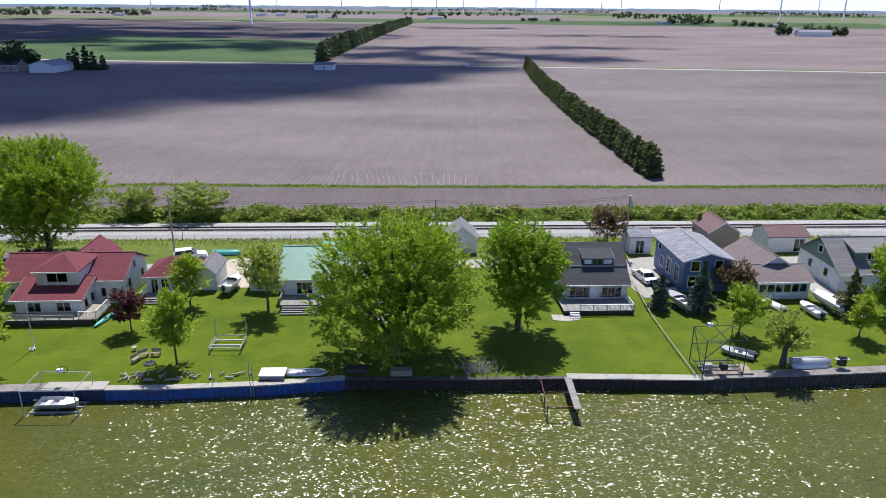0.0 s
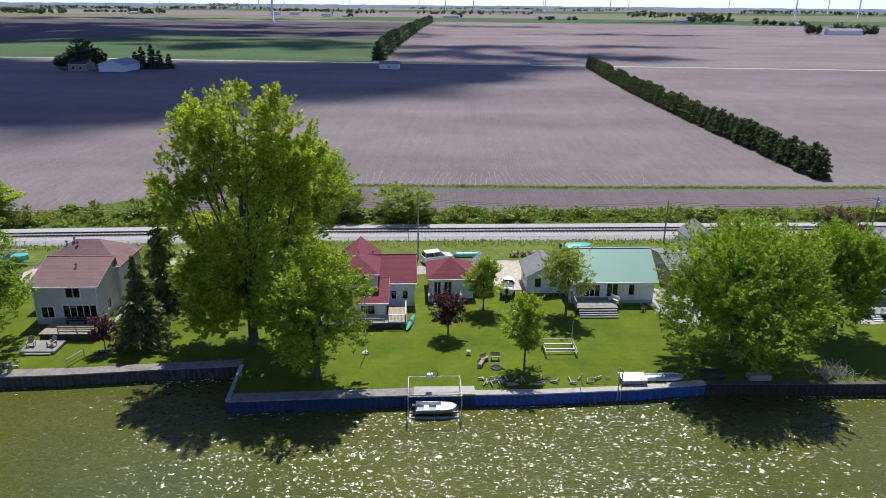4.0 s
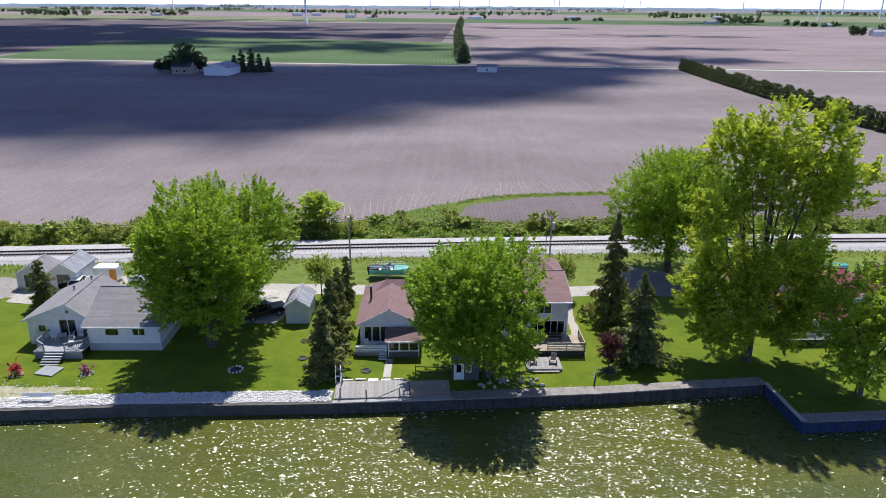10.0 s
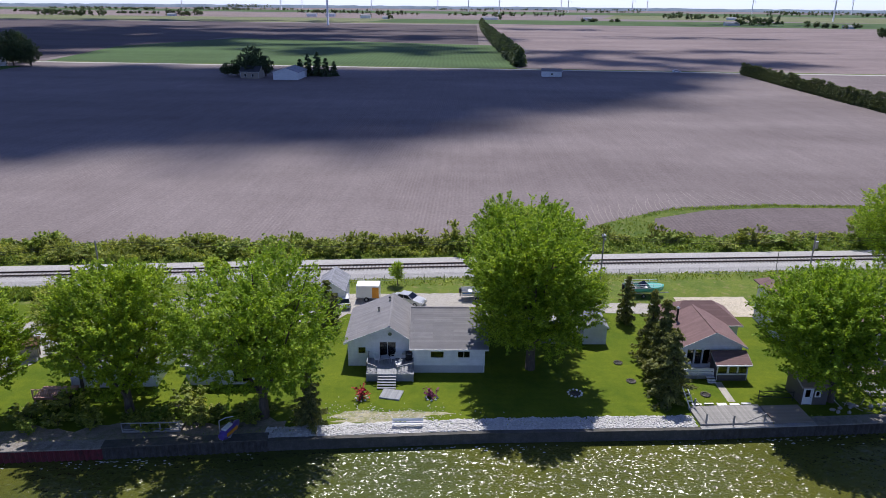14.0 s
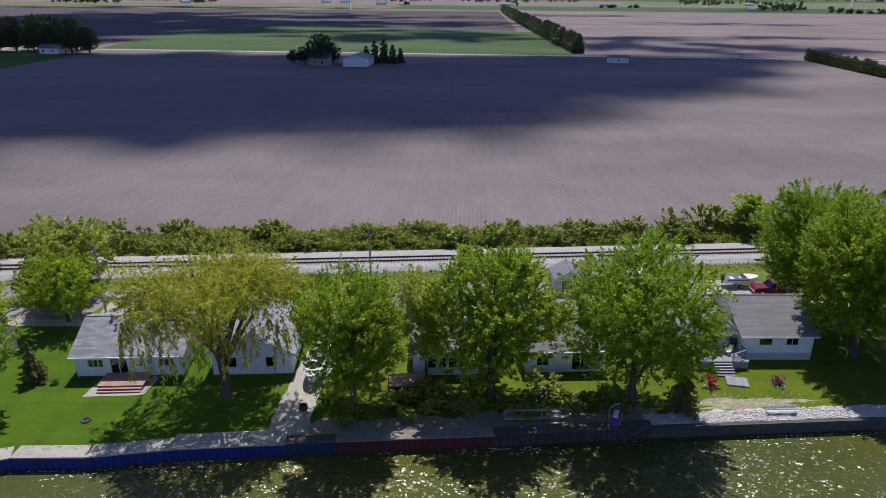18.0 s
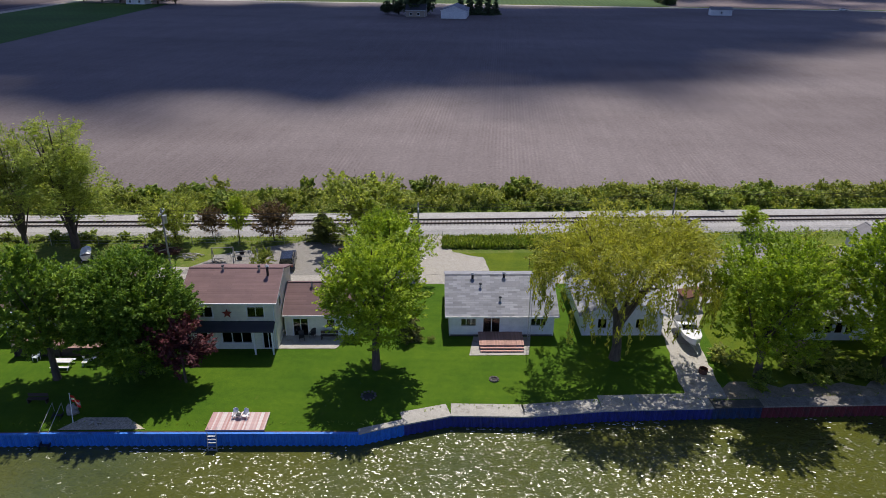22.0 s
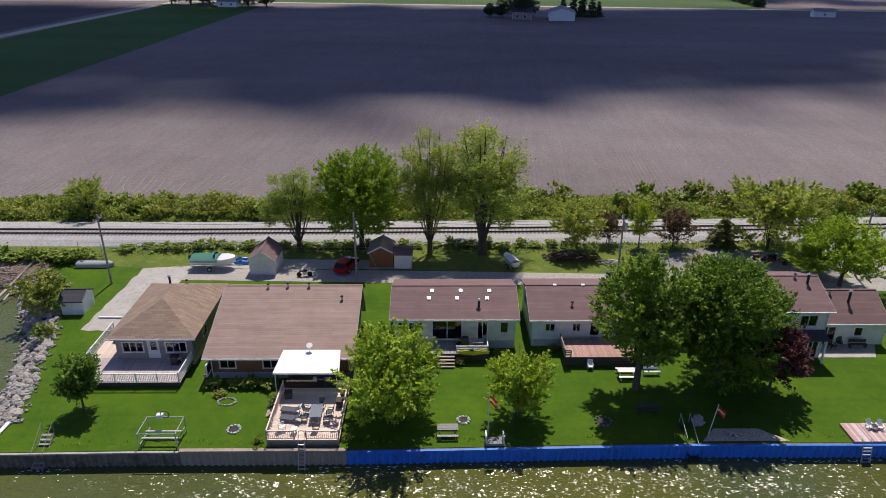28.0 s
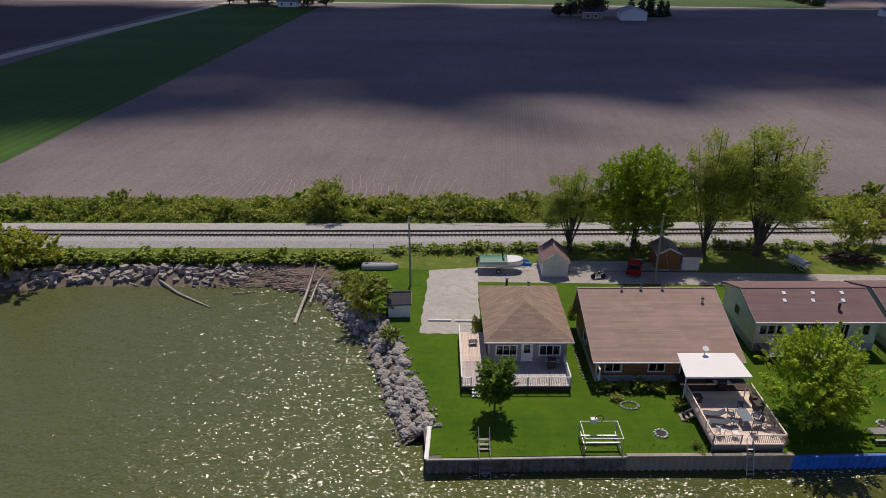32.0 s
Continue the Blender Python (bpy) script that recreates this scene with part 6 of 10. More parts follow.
GREEN1 = house("cottage", "white cottage with a pale green metal roof", -20.1, 80.8, 2.0, 10.6, 8.4, 3.2, 5.9, "x", W_WHITE, R_GREEN,
      [("f", 1.8, 1.0, 1.9, 1.5, "t"), ("f", 7.4, 1.2, 0.7, 1.4, "w"), ("r", 2, 1.3, 1.0, 1.2, "w"), ("f", 4.6, 1.0, 1.4, 1.9, "slide")], 0.4, 0.4, base=0.5, skirt=W_BLOCK)
absorb(GREEN1, house("cottage_wing", "low white wing with a grey roof", -25.2, 84.0, 2.0, 4.9, 5.4, 2.5, 3.8, "y", W_WHITE, R_GREY, [("f", 1.0, 0.9, 0.8, 1.2, "w"), ("f", 3.0, 0.9, 0.8, 1.2, "d"), ("l", 2, 0.9, 0.8, 1.2, "w")], 0.35, 0.35))
house("garage", "tan brick garage with a flat grey roof", -6.2, 85.6, 2.0, 6.5, 7.5, 3.0, 3.7, "x", W_TAN, R_GREY, [("f", 1, 1.2, 1.0, 1.0, "w"), ("l", 3, 1.2, 0.8, 1, "w")], 0.3, 0.3, category="garage")
COAL = house("bungalow", "white bungalow with a charcoal shingle roof and dormer", 15.5, 80.7, 2.5, 8.3, 10.6, 2.85, 6.1, "x", W_WHITE, R_BLACK,
             [("f", 0.9, 1.05, 2.1, 1.2, "blind"), ("f", 5.0, 1.05, 2.5, 1.2, "blind"), ("r", 3, 1.2, 1.0, 1.2, "w"), ("r", 5, 3.6, 0.9, 1.0, "w")], 0.5, 0.3, base=0.55, skirt=CONC_DARK)
absorb(COAL, house("dormer", "white shed dormer on the charcoal roof", 18.5, 83.0, 2.5, 3.5, 3.4, 5.2, 6.0, "x", W_WHITE, R_BLACK, [("f", 1.0, 4.35, 1.4, 0.7, "d")], 0.15, 0.3, rf=0.95, frame_mat=TRIMGREY, gutter=False))
part("upper_roof", MB().slab([(-0.35, 2.0, 4.42), (8.65, 2.0, 4.42), (8.65, 5.3, 6.42), (-0.35, 5.3, 6.42)], 0.12), R_BLACK, COAL)
part("upper_fascia", MB().box(-0.35, 1.93, 4.2, 8.65, 1.99, 4.4), TRIMGREY, COAL)
for bx in (0.8, 4.9):
    bay = part("bay_window", MB().hexa([(bx, -0.45, 0.95), (bx + 2.5, -0.45, 0.95), (bx + 2.8, -0.01, 0.95), (bx - 0.3, -0.01, 0.95), (bx, -0.45, 1.02), (bx + 2.5, -0.45, 1.02), (bx + 2.8, -0.01, 1.02), (bx - 0.3, -0.01, 1.02)])
               .hexa([(bx, -0.45, 2.25), (bx + 2.5, -0.45, 2.25), (bx + 2.8, -0.01, 2.25), (bx - 0.3, -0.01, 2.25), (bx, -0.45, 2.34), (bx + 2.5, -0.45, 2.34), (bx + 2.8, -0.01, 2.34), (bx - 0.3, -0.01, 2.34)])
               .box(bx, -0.45, 1.02, bx + 0.07, -0.38, 2.25).box(bx + 2.43, -0.45, 1.02, bx + 2.5, -0.38, 2.25).box(bx + 0.75, -0.45, 1.02, bx + 0.82, -0.38, 2.25).box(bx + 1.68, -0.45, 1.02, bx + 1.75, -0.38, 2.25), TRIMGREY, COAL)
    part("pane", MB().box(bx + 0.07, -0.42, 1.02, bx + 2.43, -0.4, 2.25), GLASS, bay)
house("blue_house", "two-storey slate-blue house with a pale grey roof and white trim", 32.0, 84.6, 4.0, 6.4, 10.2, 4.5, 5.5, "y", W_BLUE, R_LIGHT,
      [("f", 1.0, 3.0, 1.1, 1.3, "w"), ("f", 4.2, 2.9, 1.0, 1.5, "w"), ("f", 0.8, 0.8, 2.0, 1.4, "d"), ("l", 1.2, 3.1, 0.9, 1.0, "w"), ("l", 4.6, 1.0, 1.5, 2.0, "d"), ("l", 7.4, 0.8, 1.4, 2.2, "d"), ("l", 2.2, 1.0, 1.2, 1.4, "d")], 0.5, 0.5)
PORCH = house("cottage", "white cottage with a grey-mauve gable roof and glazed porch", 40.75, 85.2, 4.0, 7.1, 7.8, 2.75, 4.85, "y", W_WHITE, R_GREYMAUVE, [("l", 3, 1.0, 0.9, 1.2, "w"), ("l", 6, 1.0, 0.9, 1.2, "w")], 0.5, 0.45)
absorb(PORCH, house("porch", "glazed porch", 40.95, 82.3, 4.0, 7.1, 2.9, 2.6, 3.7, "x", W_WHITE, R_GREYMAUVE, [("f", 0.35 + 1.09 * i, 1.0, 0.9, 1.05, "w") for i in range(6)], 0.45, 0.3, rf=0.97))
GG = house("cottage", "white house with green gables and a grey shingle roof", 52.9, 84.9, 3.0, 10.0, 9.9, 2.9, 6.1, "x", W_WHITE, R_GREY,
           [("f", 2, 1.0, 1.2, 1.2, "d"), ("f", 6, 1.0, 1.2, 1.2, "d"), ("l", 2.6, 1.2, 0.9, 1.1, "w"), ("l", 6.4, 1.2, 0.9, 1.1, "w"), ("l", 4.5, 4.0, 0.9, 0.9, "w")], 0.5, 0.45, gable_mat=W_GREEN)
absorb(GG, house("dormer", "green dormer", 55.6, 86.6, 3.0, 5.0, 3.6, 5.1, 6.0, "x", W_GREEN, R_GREY, [("f", 1.6, 4.1, 1.2, 0.8, "d")], 0.3, 0.3, rf=0.95, gutter=False))
house("cottage", "tan cottage with a brown roof", 67, 87, 4.0, 10.0, 9.5, 3.0, 5.2, "x", W_TAN, R_BROWN, [("f", 2, 1.2, 1.2, 1.2, "d"), ("f", 6, 1.2, 1.2, 1.2, "d")], 0.5, 0.4)
SH = lambda label, x, y, rot, W, D, e, r, ax, wm, rm, wins=(): house("shed", label, x, y, rot, W, D, e, r, ax, wm, rm, wins, 0.2, 0.15, category="shed", gutter=False)
SH("white shed with a flat front and a barred door", 28.8, 99.4, 2, 3.4, 4.2, 2.7, 3.4, "x", W_WHITE, R_LIGHT, [("f", 1.0, 0.1, 1.2, 2.0, "slide")])
SH("small brown-roofed house behind the blue house", 41.5, 101.5, 4, 5.0, 6.0, 2.8, 4.4, "y", W_TAN, R_MAUVE)
SH("long shed with a dull red roof and white doors", 50.5, 100.5, 4, 6.5, 5.0, 2.5, 3.6, "x", W_WHITE, R_MAUVE, [("f", 4.2, 0.1, 1.6, 2.0, "slide")])
SH("low white cottage shed with a dark roof", 1.0, 99.0, 2, 4.4, 5.0, 2.5, 4.2, "y", W_WHITE, R_GREY)
SH("pale shed with a grey roof by the guest cottage", -32.4, 84.0, 2, 2.8, 5.2, 2.4, 3.6, "y", W_WHITE, R_GREY)
SH("white garden shed with a weathered red roof", -281.2, 77.3, 2, 3.2, 4.2, 2.0, 3.2, "y", W_WHITE, R_MAUVE)
SH("dark brown shed beside the railway", -266.6, 80.2, 2, 3.0, 3.4, 2.1, 2.9, "y", W_BROWN, R_BROWN)
SH("white metal shed with a rusty flat roof", -263.4, 80.0, 2, 2.2, 2.4, 2.0, 2.4, "x", W_WHITE, R_MAUVE)
SH("small white shed with a black roof by the boulders", -299.0, 66.2, 5, 2.4, 2.8, 1.7, 2.4, "x", W_WHITE, R_BLACK)
SH("pale blue workshop shed with small windows", -148.0, 87.6, 1, 4.2, 4.0, 2.2, 3.4, "y", W_GREY, R_GREY, [("f", 1.0, 0.2, 0.9, 1.8, "w"), ("f", 2.8, 1.0, 0.8, 0.9, "w")])
SH("white garage shed with an open dark door", -143.5, 87.6, 1, 3.6, 5.5, 2.4, 3.6, "y", W_WHITE, R_LIGHT, [("f", 0.9, 0.02, 1.8, 2.1, "plain")])
SH("pale grey shed with a white metal roof", -109.6, 77.6, 1, 2.8, 4.6, 2.3, 3.2, "y", W_GREY, R_LIGHT)
SH("narrow dark timber outhouse with a white door", -89.5, 64.6, 1, 2.7, 3.2, 2.1, 2.6, "x", W_DARK, R_BROWN, [("f", 0.22, 0.05, 0.8, 1.85, "door"), ("f", 1.45, 1.05, 0.35, 0.55, "w")])
house("barn", "long white barn with a grey gable roof", -217.5, 373, -4, 13, 19, 3.9, 6.0, "y", W_WHITE, R_LIGHT, [], 0.5, 0.4, category="barn")
house("farmhouse", "dark farmhouse among trees", -236, 378, -4, 10, 9, 3.6, 6.2, "x", W_TAN, R_BLACK, [("f", 2, 1, 1.2, 1.3, "w"), ("f", 6, 1, 1.2, 1.3, "w")], 0.4, 0.4)
house("road_shed", "small white roadside shed", -72.6, 401.5, -4, 11, 6, 3.0, 4.2, "x", W_WHITE, R_GREY, [("f", 5, 1, 1, 1, "w")], 0.4, 0.4, category="shed")


CLOTH_RED = leafy("red_flag_cloth", (0.42, 0.02, 0.02), (0.46, 0.025, 0.02), 0.6)
CLOTH_WHITE = leafy("white_flag_cloth", (0.62, 0.62, 0.60), (0.66, 0.66, 0.64), 0.6)


# ---- decks, docks and garden things ----
PAINTS = {}


def paint(name, c, rough=0.35, metal=0.0):
    if name not in PAINTS:
        PAINTS[name] = surf(name, c, rough, metal, var=0.06, bump=0.03)
    return PAINTS[name]


GREENTARP = paint("green_tarp", (0.01, 0.16, 0.10), 0.55)
TEAL = paint("teal_hull", (0.10, 0.42, 0.36), 0.35)
BOATWHITE = paint("white_gelcoat", (0.80, 0.80, 0.80), 0.25)
BOATBLUE = paint("blue_gelcoat", (0.03, 0.18, 0.55), 0.3)
DECKSTRIPE, t6, b6 = nodes_of("worn_pink_planks")
g6 = t6.nodes.new("ShaderNodeObjectInfo")
n6 = noise_node(t6, 3.0, 4, 0.6, (0.3, 4, 1))
c6 = mixc(t6, 0.6, ramp_node(t6, g6.outputs["Random"], [(0.0, (0.46, 0.22, 0.20)), (0.45, (0.60, 0.44, 0.42)), (0.55, (0.70, 0.64, 0.62)), (1.0, (0.55, 0.33, 0.31))]), ramp_node(t6, n6.outputs[0], [(0.3, (0.8, 0.8, 0.8)), (0.7, (1.1, 1.1, 1.1))]), "MULTIPLY")
t6.links.new(c6, b6.inputs["Base Color"])
b6.inputs["Roughness"].default_value = 0.8
GREENSTEEL = paint("dark_green_steel", (0.02, 0.06, 0.045), 0.45)
YELLOW = paint("yellow_plastic", (0.75, 0.62, 0.02), 0.4)
REDPAINT = paint("red_car_paint", (0.42, 0.012, 0.012), 0.25)
MAROONPAINT = paint("maroon_truck_paint", (0.20, 0.012, 0.025), 0.25)
SILVER = paint("silver_car_paint", (0.55, 0.56, 0.57), 0.28, 0.4)
WHITECAR = paint("white_car_paint", (0.80, 0.80, 0.80), 0.25)
DARKCAR = paint("dark_blue_car_paint", (0.015, 0.025, 0.05), 0.25)
BLACKCAR = paint("black_car_paint", (0.012, 0.012, 0.014), 0.25)
RUBBER = paint("tyre_rubber", (0.02, 0.02, 0.02), 0.85)
FABRIC = paint("grey_sling_fabric", (0.09, 0.10, 0.13), 0.85)
CANVAS = paint("grey_boat_cover", (0.38, 0.39, 0.40), 0.8)
WHITECANVAS = paint("white_awning_canvas", (0.84, 0.84, 0.82), 0.7)
PLASTICWHITE = paint("white_plastic", (0.80, 0.80, 0.79), 0.4)
ORANGE = paint("orange_plastic", (0.70, 0.28, 0.02), 0.4)
VIOLET = paint("violet_plastic", (0.10, 0.06, 0.30), 0.4)
BRICKRED = paint("rust_red_metal", (0.24, 0.035, 0.025), 0.6)
CHAR = surf("charred_ash", (0.05, 0.048, 0.045), 0.95, var=0.4)
FLOWERRED = leafy("red_flower", (0.30, 0.01, 0.03), (0.45, 0.03, 0.06), 0.2)
FLOWERPURPLE = leafy("purple_flower", (0.16, 0.02, 0.12), (0.3, 0.04, 0.2), 0.2)


def planks(mb, x0, y0, x1, y1, z, across=True, w=0.14, gap=0.012, th=0.04):
    a, b = (x0, x1) if across else (y0, y1)
    n = max(1, int((b - a) / w))
    st = (b - a) / n
    for i in range(n):
        p, q = a + i * st + gap / 2, a + (i + 1) * st - gap / 2
        if across:
            mb.box(p, y0, z - th, q, y1, z)
        else:
            mb.box(x0, p, z - th, x1, q, z)
    return mb


def baluster_mesh(z0, z1, mat):
    b = MB().box(-0.018, -0.018, z0, 0.018, 0.018, z1)
    me = bpy.data.meshes.new("baluster")
    me.from_pydata(b.v, [], b.f)
    me.materials.append(mat)
    return me


def railing(t, pts, z, h, mat, infill="balusters", post_mat=None):
    """Posts, top and bottom rails and balusters along a broken line."""
    post_mat = post_mat or mat
    for (xa, ya), (xb, yb) in zip(pts[:-1], pts[1:]):
        ln = math.hypot(xb - xa, yb - ya)
        n = max(1, round(ln / 1.8))
        for i in range(n + 1):
            q = i / n
            x, y = xa + (xb - xa) * q, ya + (yb - ya) * q
            part("post", MB().box(x - 0.05, y - 0.05, z, x + 0.05, y + 0.05, z + h + 0.05), post_mat, t)
        dx, dy = (xb - xa) / ln, (yb - ya) / ln
        nx, ny = -dy * 0.04, dx * 0.04
        for name, za, zb, wd in (("top_rail", z + h - 0.05, z + h + 0.02, 1.4), ("bottom_rail", z + 0.1, z + 0.16, 0.7)):
            part(name, MB().hexa([(xa - nx * wd, ya - ny * wd, za), (xb - nx * wd, yb - ny * wd, za), (xb + nx * wd, yb + ny * wd, za), (xa + nx * wd, ya + ny * wd, za),
                                  (xa - nx * wd, ya - ny * wd, zb), (xb - nx * wd, yb - ny * wd, zb), (xb + nx * wd, yb + ny * wd, zb), (xa + nx * wd, ya + ny * wd, zb)]), mat, t)
        if infill == "balusters":
            m = int(ln / 0.16)
            me = baluster_mesh(z + 0.16, z + h - 0.05, mat)
            for i in range(1, m):
                ob = new("baluster", me)
                ob.parent = t
                ob.location = (xa + (xb - xa) * i / m, ya + (yb - ya) * i / m, 0)
        elif infill == "boards":
            for k in range(3):
                zz = z + 0.22 + k * 0.22
                part("rail_board", MB().hexa([(xa - nx * 0.3, ya - ny * 0.3, zz), (xb - nx * 0.3, yb - ny * 0.3, zz), (xb + nx * 0.3, yb + ny * 0.3, zz), (xa + nx * 0.3, ya + ny * 0.3, zz),
                                              (xa - nx * 0.3, ya - ny * 0.3, zz + 0.13), (xb - nx * 0.3, yb - ny * 0.3, zz + 0.13), (xb + nx * 0.3, yb + ny * 0.3, zz + 0.13), (xa + nx * 0.3, ya + ny * 0.3, zz + 0.13)]), mat, t)


def deck(label, x, y, rot, W, D, h, mat, rails=(), rail_mat=None, rail_h=0.95, infill="balusters", steps=None, skirt=None, across=True, name="deck"):
    """A plank deck with its frame, rails and steps; local front-left corner at the origin."""
    t = thing(name, x, y, 0, rot, label, "deck")
    n = max(1, int((W if across else D) / 0.145))
    st = (W if across else D) / n
    pb = MB().box(0.006, 0, h - 0.04, st - 0.006, D, h) if across else MB().box(0, 0.006, h - 0.04, W, st - 0.006, h)
    pm = bpy.data.meshes.new("plank")
    pm.from_pydata(pb.v, [], pb.f)
    pm.materials.append(mat)
    for i in range(n):
        ob = new("plank", pm)
        ob.parent = t
        ob.location = (i * st, 0, 0) if across else (0, i * st, 0)
    fr = MB()
    fr.box(0.02, 0.02, h - 0.24, W - 0.02, 0.07, h - 0.045).box(0.02, D - 0.07, h - 0.24, W - 0.02, D - 0.02, h - 0.045)
    fr.box(0.02, 0.08, h - 0.24, 0.07, D - 0.08, h - 0.045).box(W - 0.07, 0.08, h - 0.24, W - 0.02, D - 0.08, h - 0.045)
    part("frame", fr, skirt or mat, t)
    if h > 0.4:
        for i in range(max(2, int(W / 2.2)) + 1):
            xx = 0.1 + (W - 0.2) * i / max(2, int(W / 2.2))
            part("support", MB().box(xx - 0.06, 0.09, -0.1, xx + 0.06, 0.2, h - 0.24), skirt or mat, t)
        if skirt:
            part("skirt", MB().box(0.1, 0.22, -0.05, W - 0.1, 0.26, h - 0.05), skirt, t)
    for pts in rails:
        railing(t, pts, h, rail_h, rail_mat or mat, infill)
    if steps:
        sx, sw, side, sm = steps
        n = max(1, math.ceil(h / 0.19) - 1)
        for i in range(n):
            zz = h * (n - i) / (n + 1)
            y1 = -0.02 - i * 0.3
            if side == "f":
                part("step", MB().box(sx, y1 - 0.3, zz - 0.05, sx + sw, y1, zz), sm, t)
                part("riser", MB().box(sx + 0.03, y1 - 0.04, max(zz - 0.2, -0.05), sx + sw - 0.03, y1 - 0.01, zz - 0.052), skirt or sm, t)
    return t


def stairs(label, x, y, rot, z0, z1, run, w, mat, rails=True, rail_mat=None):
    """A straight flight from z0 at the origin down to z1 at y=-run."""
    t = thing("stairs", x, y, 0, rot, label, "stairs")
    n = max(3, round((z0 - z1) / 0.2))
    for i in range(n):
        q = (i + 0.5) / n
        part("step", MB().box(0, -run * q - 0.13, z0 + (z1 - z0) * q - 0.04, w, -run * q + 0.13, z0 + (z1 - z0) * q), mat, t)
    for xx in (0, w):
        part("stringer", MB().hexa([(xx - 0.03, 0, z0 - 0.2), (xx + 0.03, 0, z0 - 0.2), (xx + 0.03, -run, z1 - 0.2), (xx - 0.03, -run, z1 - 0.2), (xx - 0.03, 0, z0), (xx + 0.03, 0, z0), (xx + 0.03, -run, z1), (xx - 0.03, -run, z1)]), mat, t)
        if rails:
            part("handrail", MB().tube([(xx, 0.1, z0), (xx, 0.1, z0 + 0.9), (xx, -run * 0.85, z1 + 0.9 + 0.15 * (z0 - z1))], [0.03] * 3), rail_mat or mat, t)
    return t


def ladder(label, x, y, top, bottom, lean, w=0.5, mat=None, hoop=False):
    mat = mat or STEEL
    t = thing("ladder", x, y, 0, 3, label, "ladder")
    for xx in (0, w):
        part("side_rail", MB().tube([(xx, 0.3, top + 0.5), (xx, 0.0, top + 0.05), (xx, -lean, bottom)], [0.035] * 3), mat, t)
    n = int((top - bottom) / 0.28)
    for i in range(n):
        q = (i + 0.5) / n
        part("rung", MB().box(0, -lean * q - 0.07, top - (top - bottom) * q - 0.02, w, -lean * q + 0.07, top - (top - bottom) * q + 0.02), mat, t)
    if hoop:
        part("grab_hoop", MB().tube([(0, 0.3, top + 0.5), (0.05, 0.3, top + 0.9), (w / 2, 0.3, top + 1.05), (w - 0.05, 0.3, top + 0.9), (w, 0.3, top + 0.5)], [0.03] * 5), mat, t)
    return t


SOOT = surf("sooty_stone", (0.17, 0.15, 0.13), 0.9, var=0.3)


def fire_ring(label, x, y, r=0.55, mat=None, z=0.0):
    r = r * 0.85
    t = thing("fire_ring", x, y, z, 0, label, "fire pit")
    rng = random.Random(int(x * 7 + y))
    for k in range(11):
        a = 6.283 * k / 11
        part("stone", MB().blob((r * math.cos(a), r * math.sin(a), 0.08), (0.14, 0.12, 0.1), rng), mat or SOOT, t)
    part("ash", MB().tube([(0, 0, -0.02), (0, 0, 0.045)], [r * 0.85, r * 0.75], 14), CHAR, t)
    return t


def lounger(label, x, y, z, rot):
    t = thing("sun_lounger", x, y, z, rot, label, "lounger", "loungers on the deck")
    part("seat", MB().box(-0.32, -0.7, 0.32, 0.32, 0.55, 0.36), FABRIC, t)
    part("backrest", MB().hexa([(-0.32, 0.56, 0.32), (0.32, 0.56, 0.32), (0.32, 1.15, 0.72), (-0.32, 1.15, 0.72), (-0.32, 0.54, 0.36), (0.32, 0.54, 0.36), (0.32, 1.13, 0.76), (-0.32, 1.13, 0.76)]), FABRIC, t)
    part("headrest", MB().tube([(-0.25, 1.08, 0.78), (0.25, 1.08, 0.78)], [0.06, 0.06]), PLASTICWHITE, t)
    for xx in (-0.3, 0.3):
        part("frame", MB().rod((xx, -0.75, 0.32), (xx, 0.6, 0.32), 0.025), STEEL, t)
        for yy in (-0.6, 0.5):
            part("leg", MB().rod((xx, yy, 0), (xx, yy, 0.32), 0.02), STEEL, t)
    return t


def chair(label, x, y, z, rot, mat, group="chairs", name="garden_chair"):
    t = thing(name, x, y, z, rot, label, "chair", group)
    part("seat", MB().box(-0.26, -0.26, 0.4, 0.26, 0.24, 0.44), mat, t)
    part("backrest", MB().hexa([(-0.26, 0.24, 0.44), (0.26, 0.24, 0.44), (0.26, 0.28, 0.44), (-0.26, 0.28, 0.44), (-0.26, 0.36, 0.95), (0.26, 0.36, 0.95), (0.26, 0.4, 0.95), (-0.26, 0.4, 0.95)]), mat, t)
    for sx in (-0.24, 0.24):
        part("armrest", MB().box(sx - 0.03, -0.24, 0.62, sx + 0.03, 0.27, 0.65), mat, t)
        for sy in (-0.23, 0.22):
            part("leg", MB().box(sx - 0.02, sy - 0.02, 0, sx + 0.02, sy + 0.02, 0.62 if sy < 0 else 0.4), mat, t)
    return t


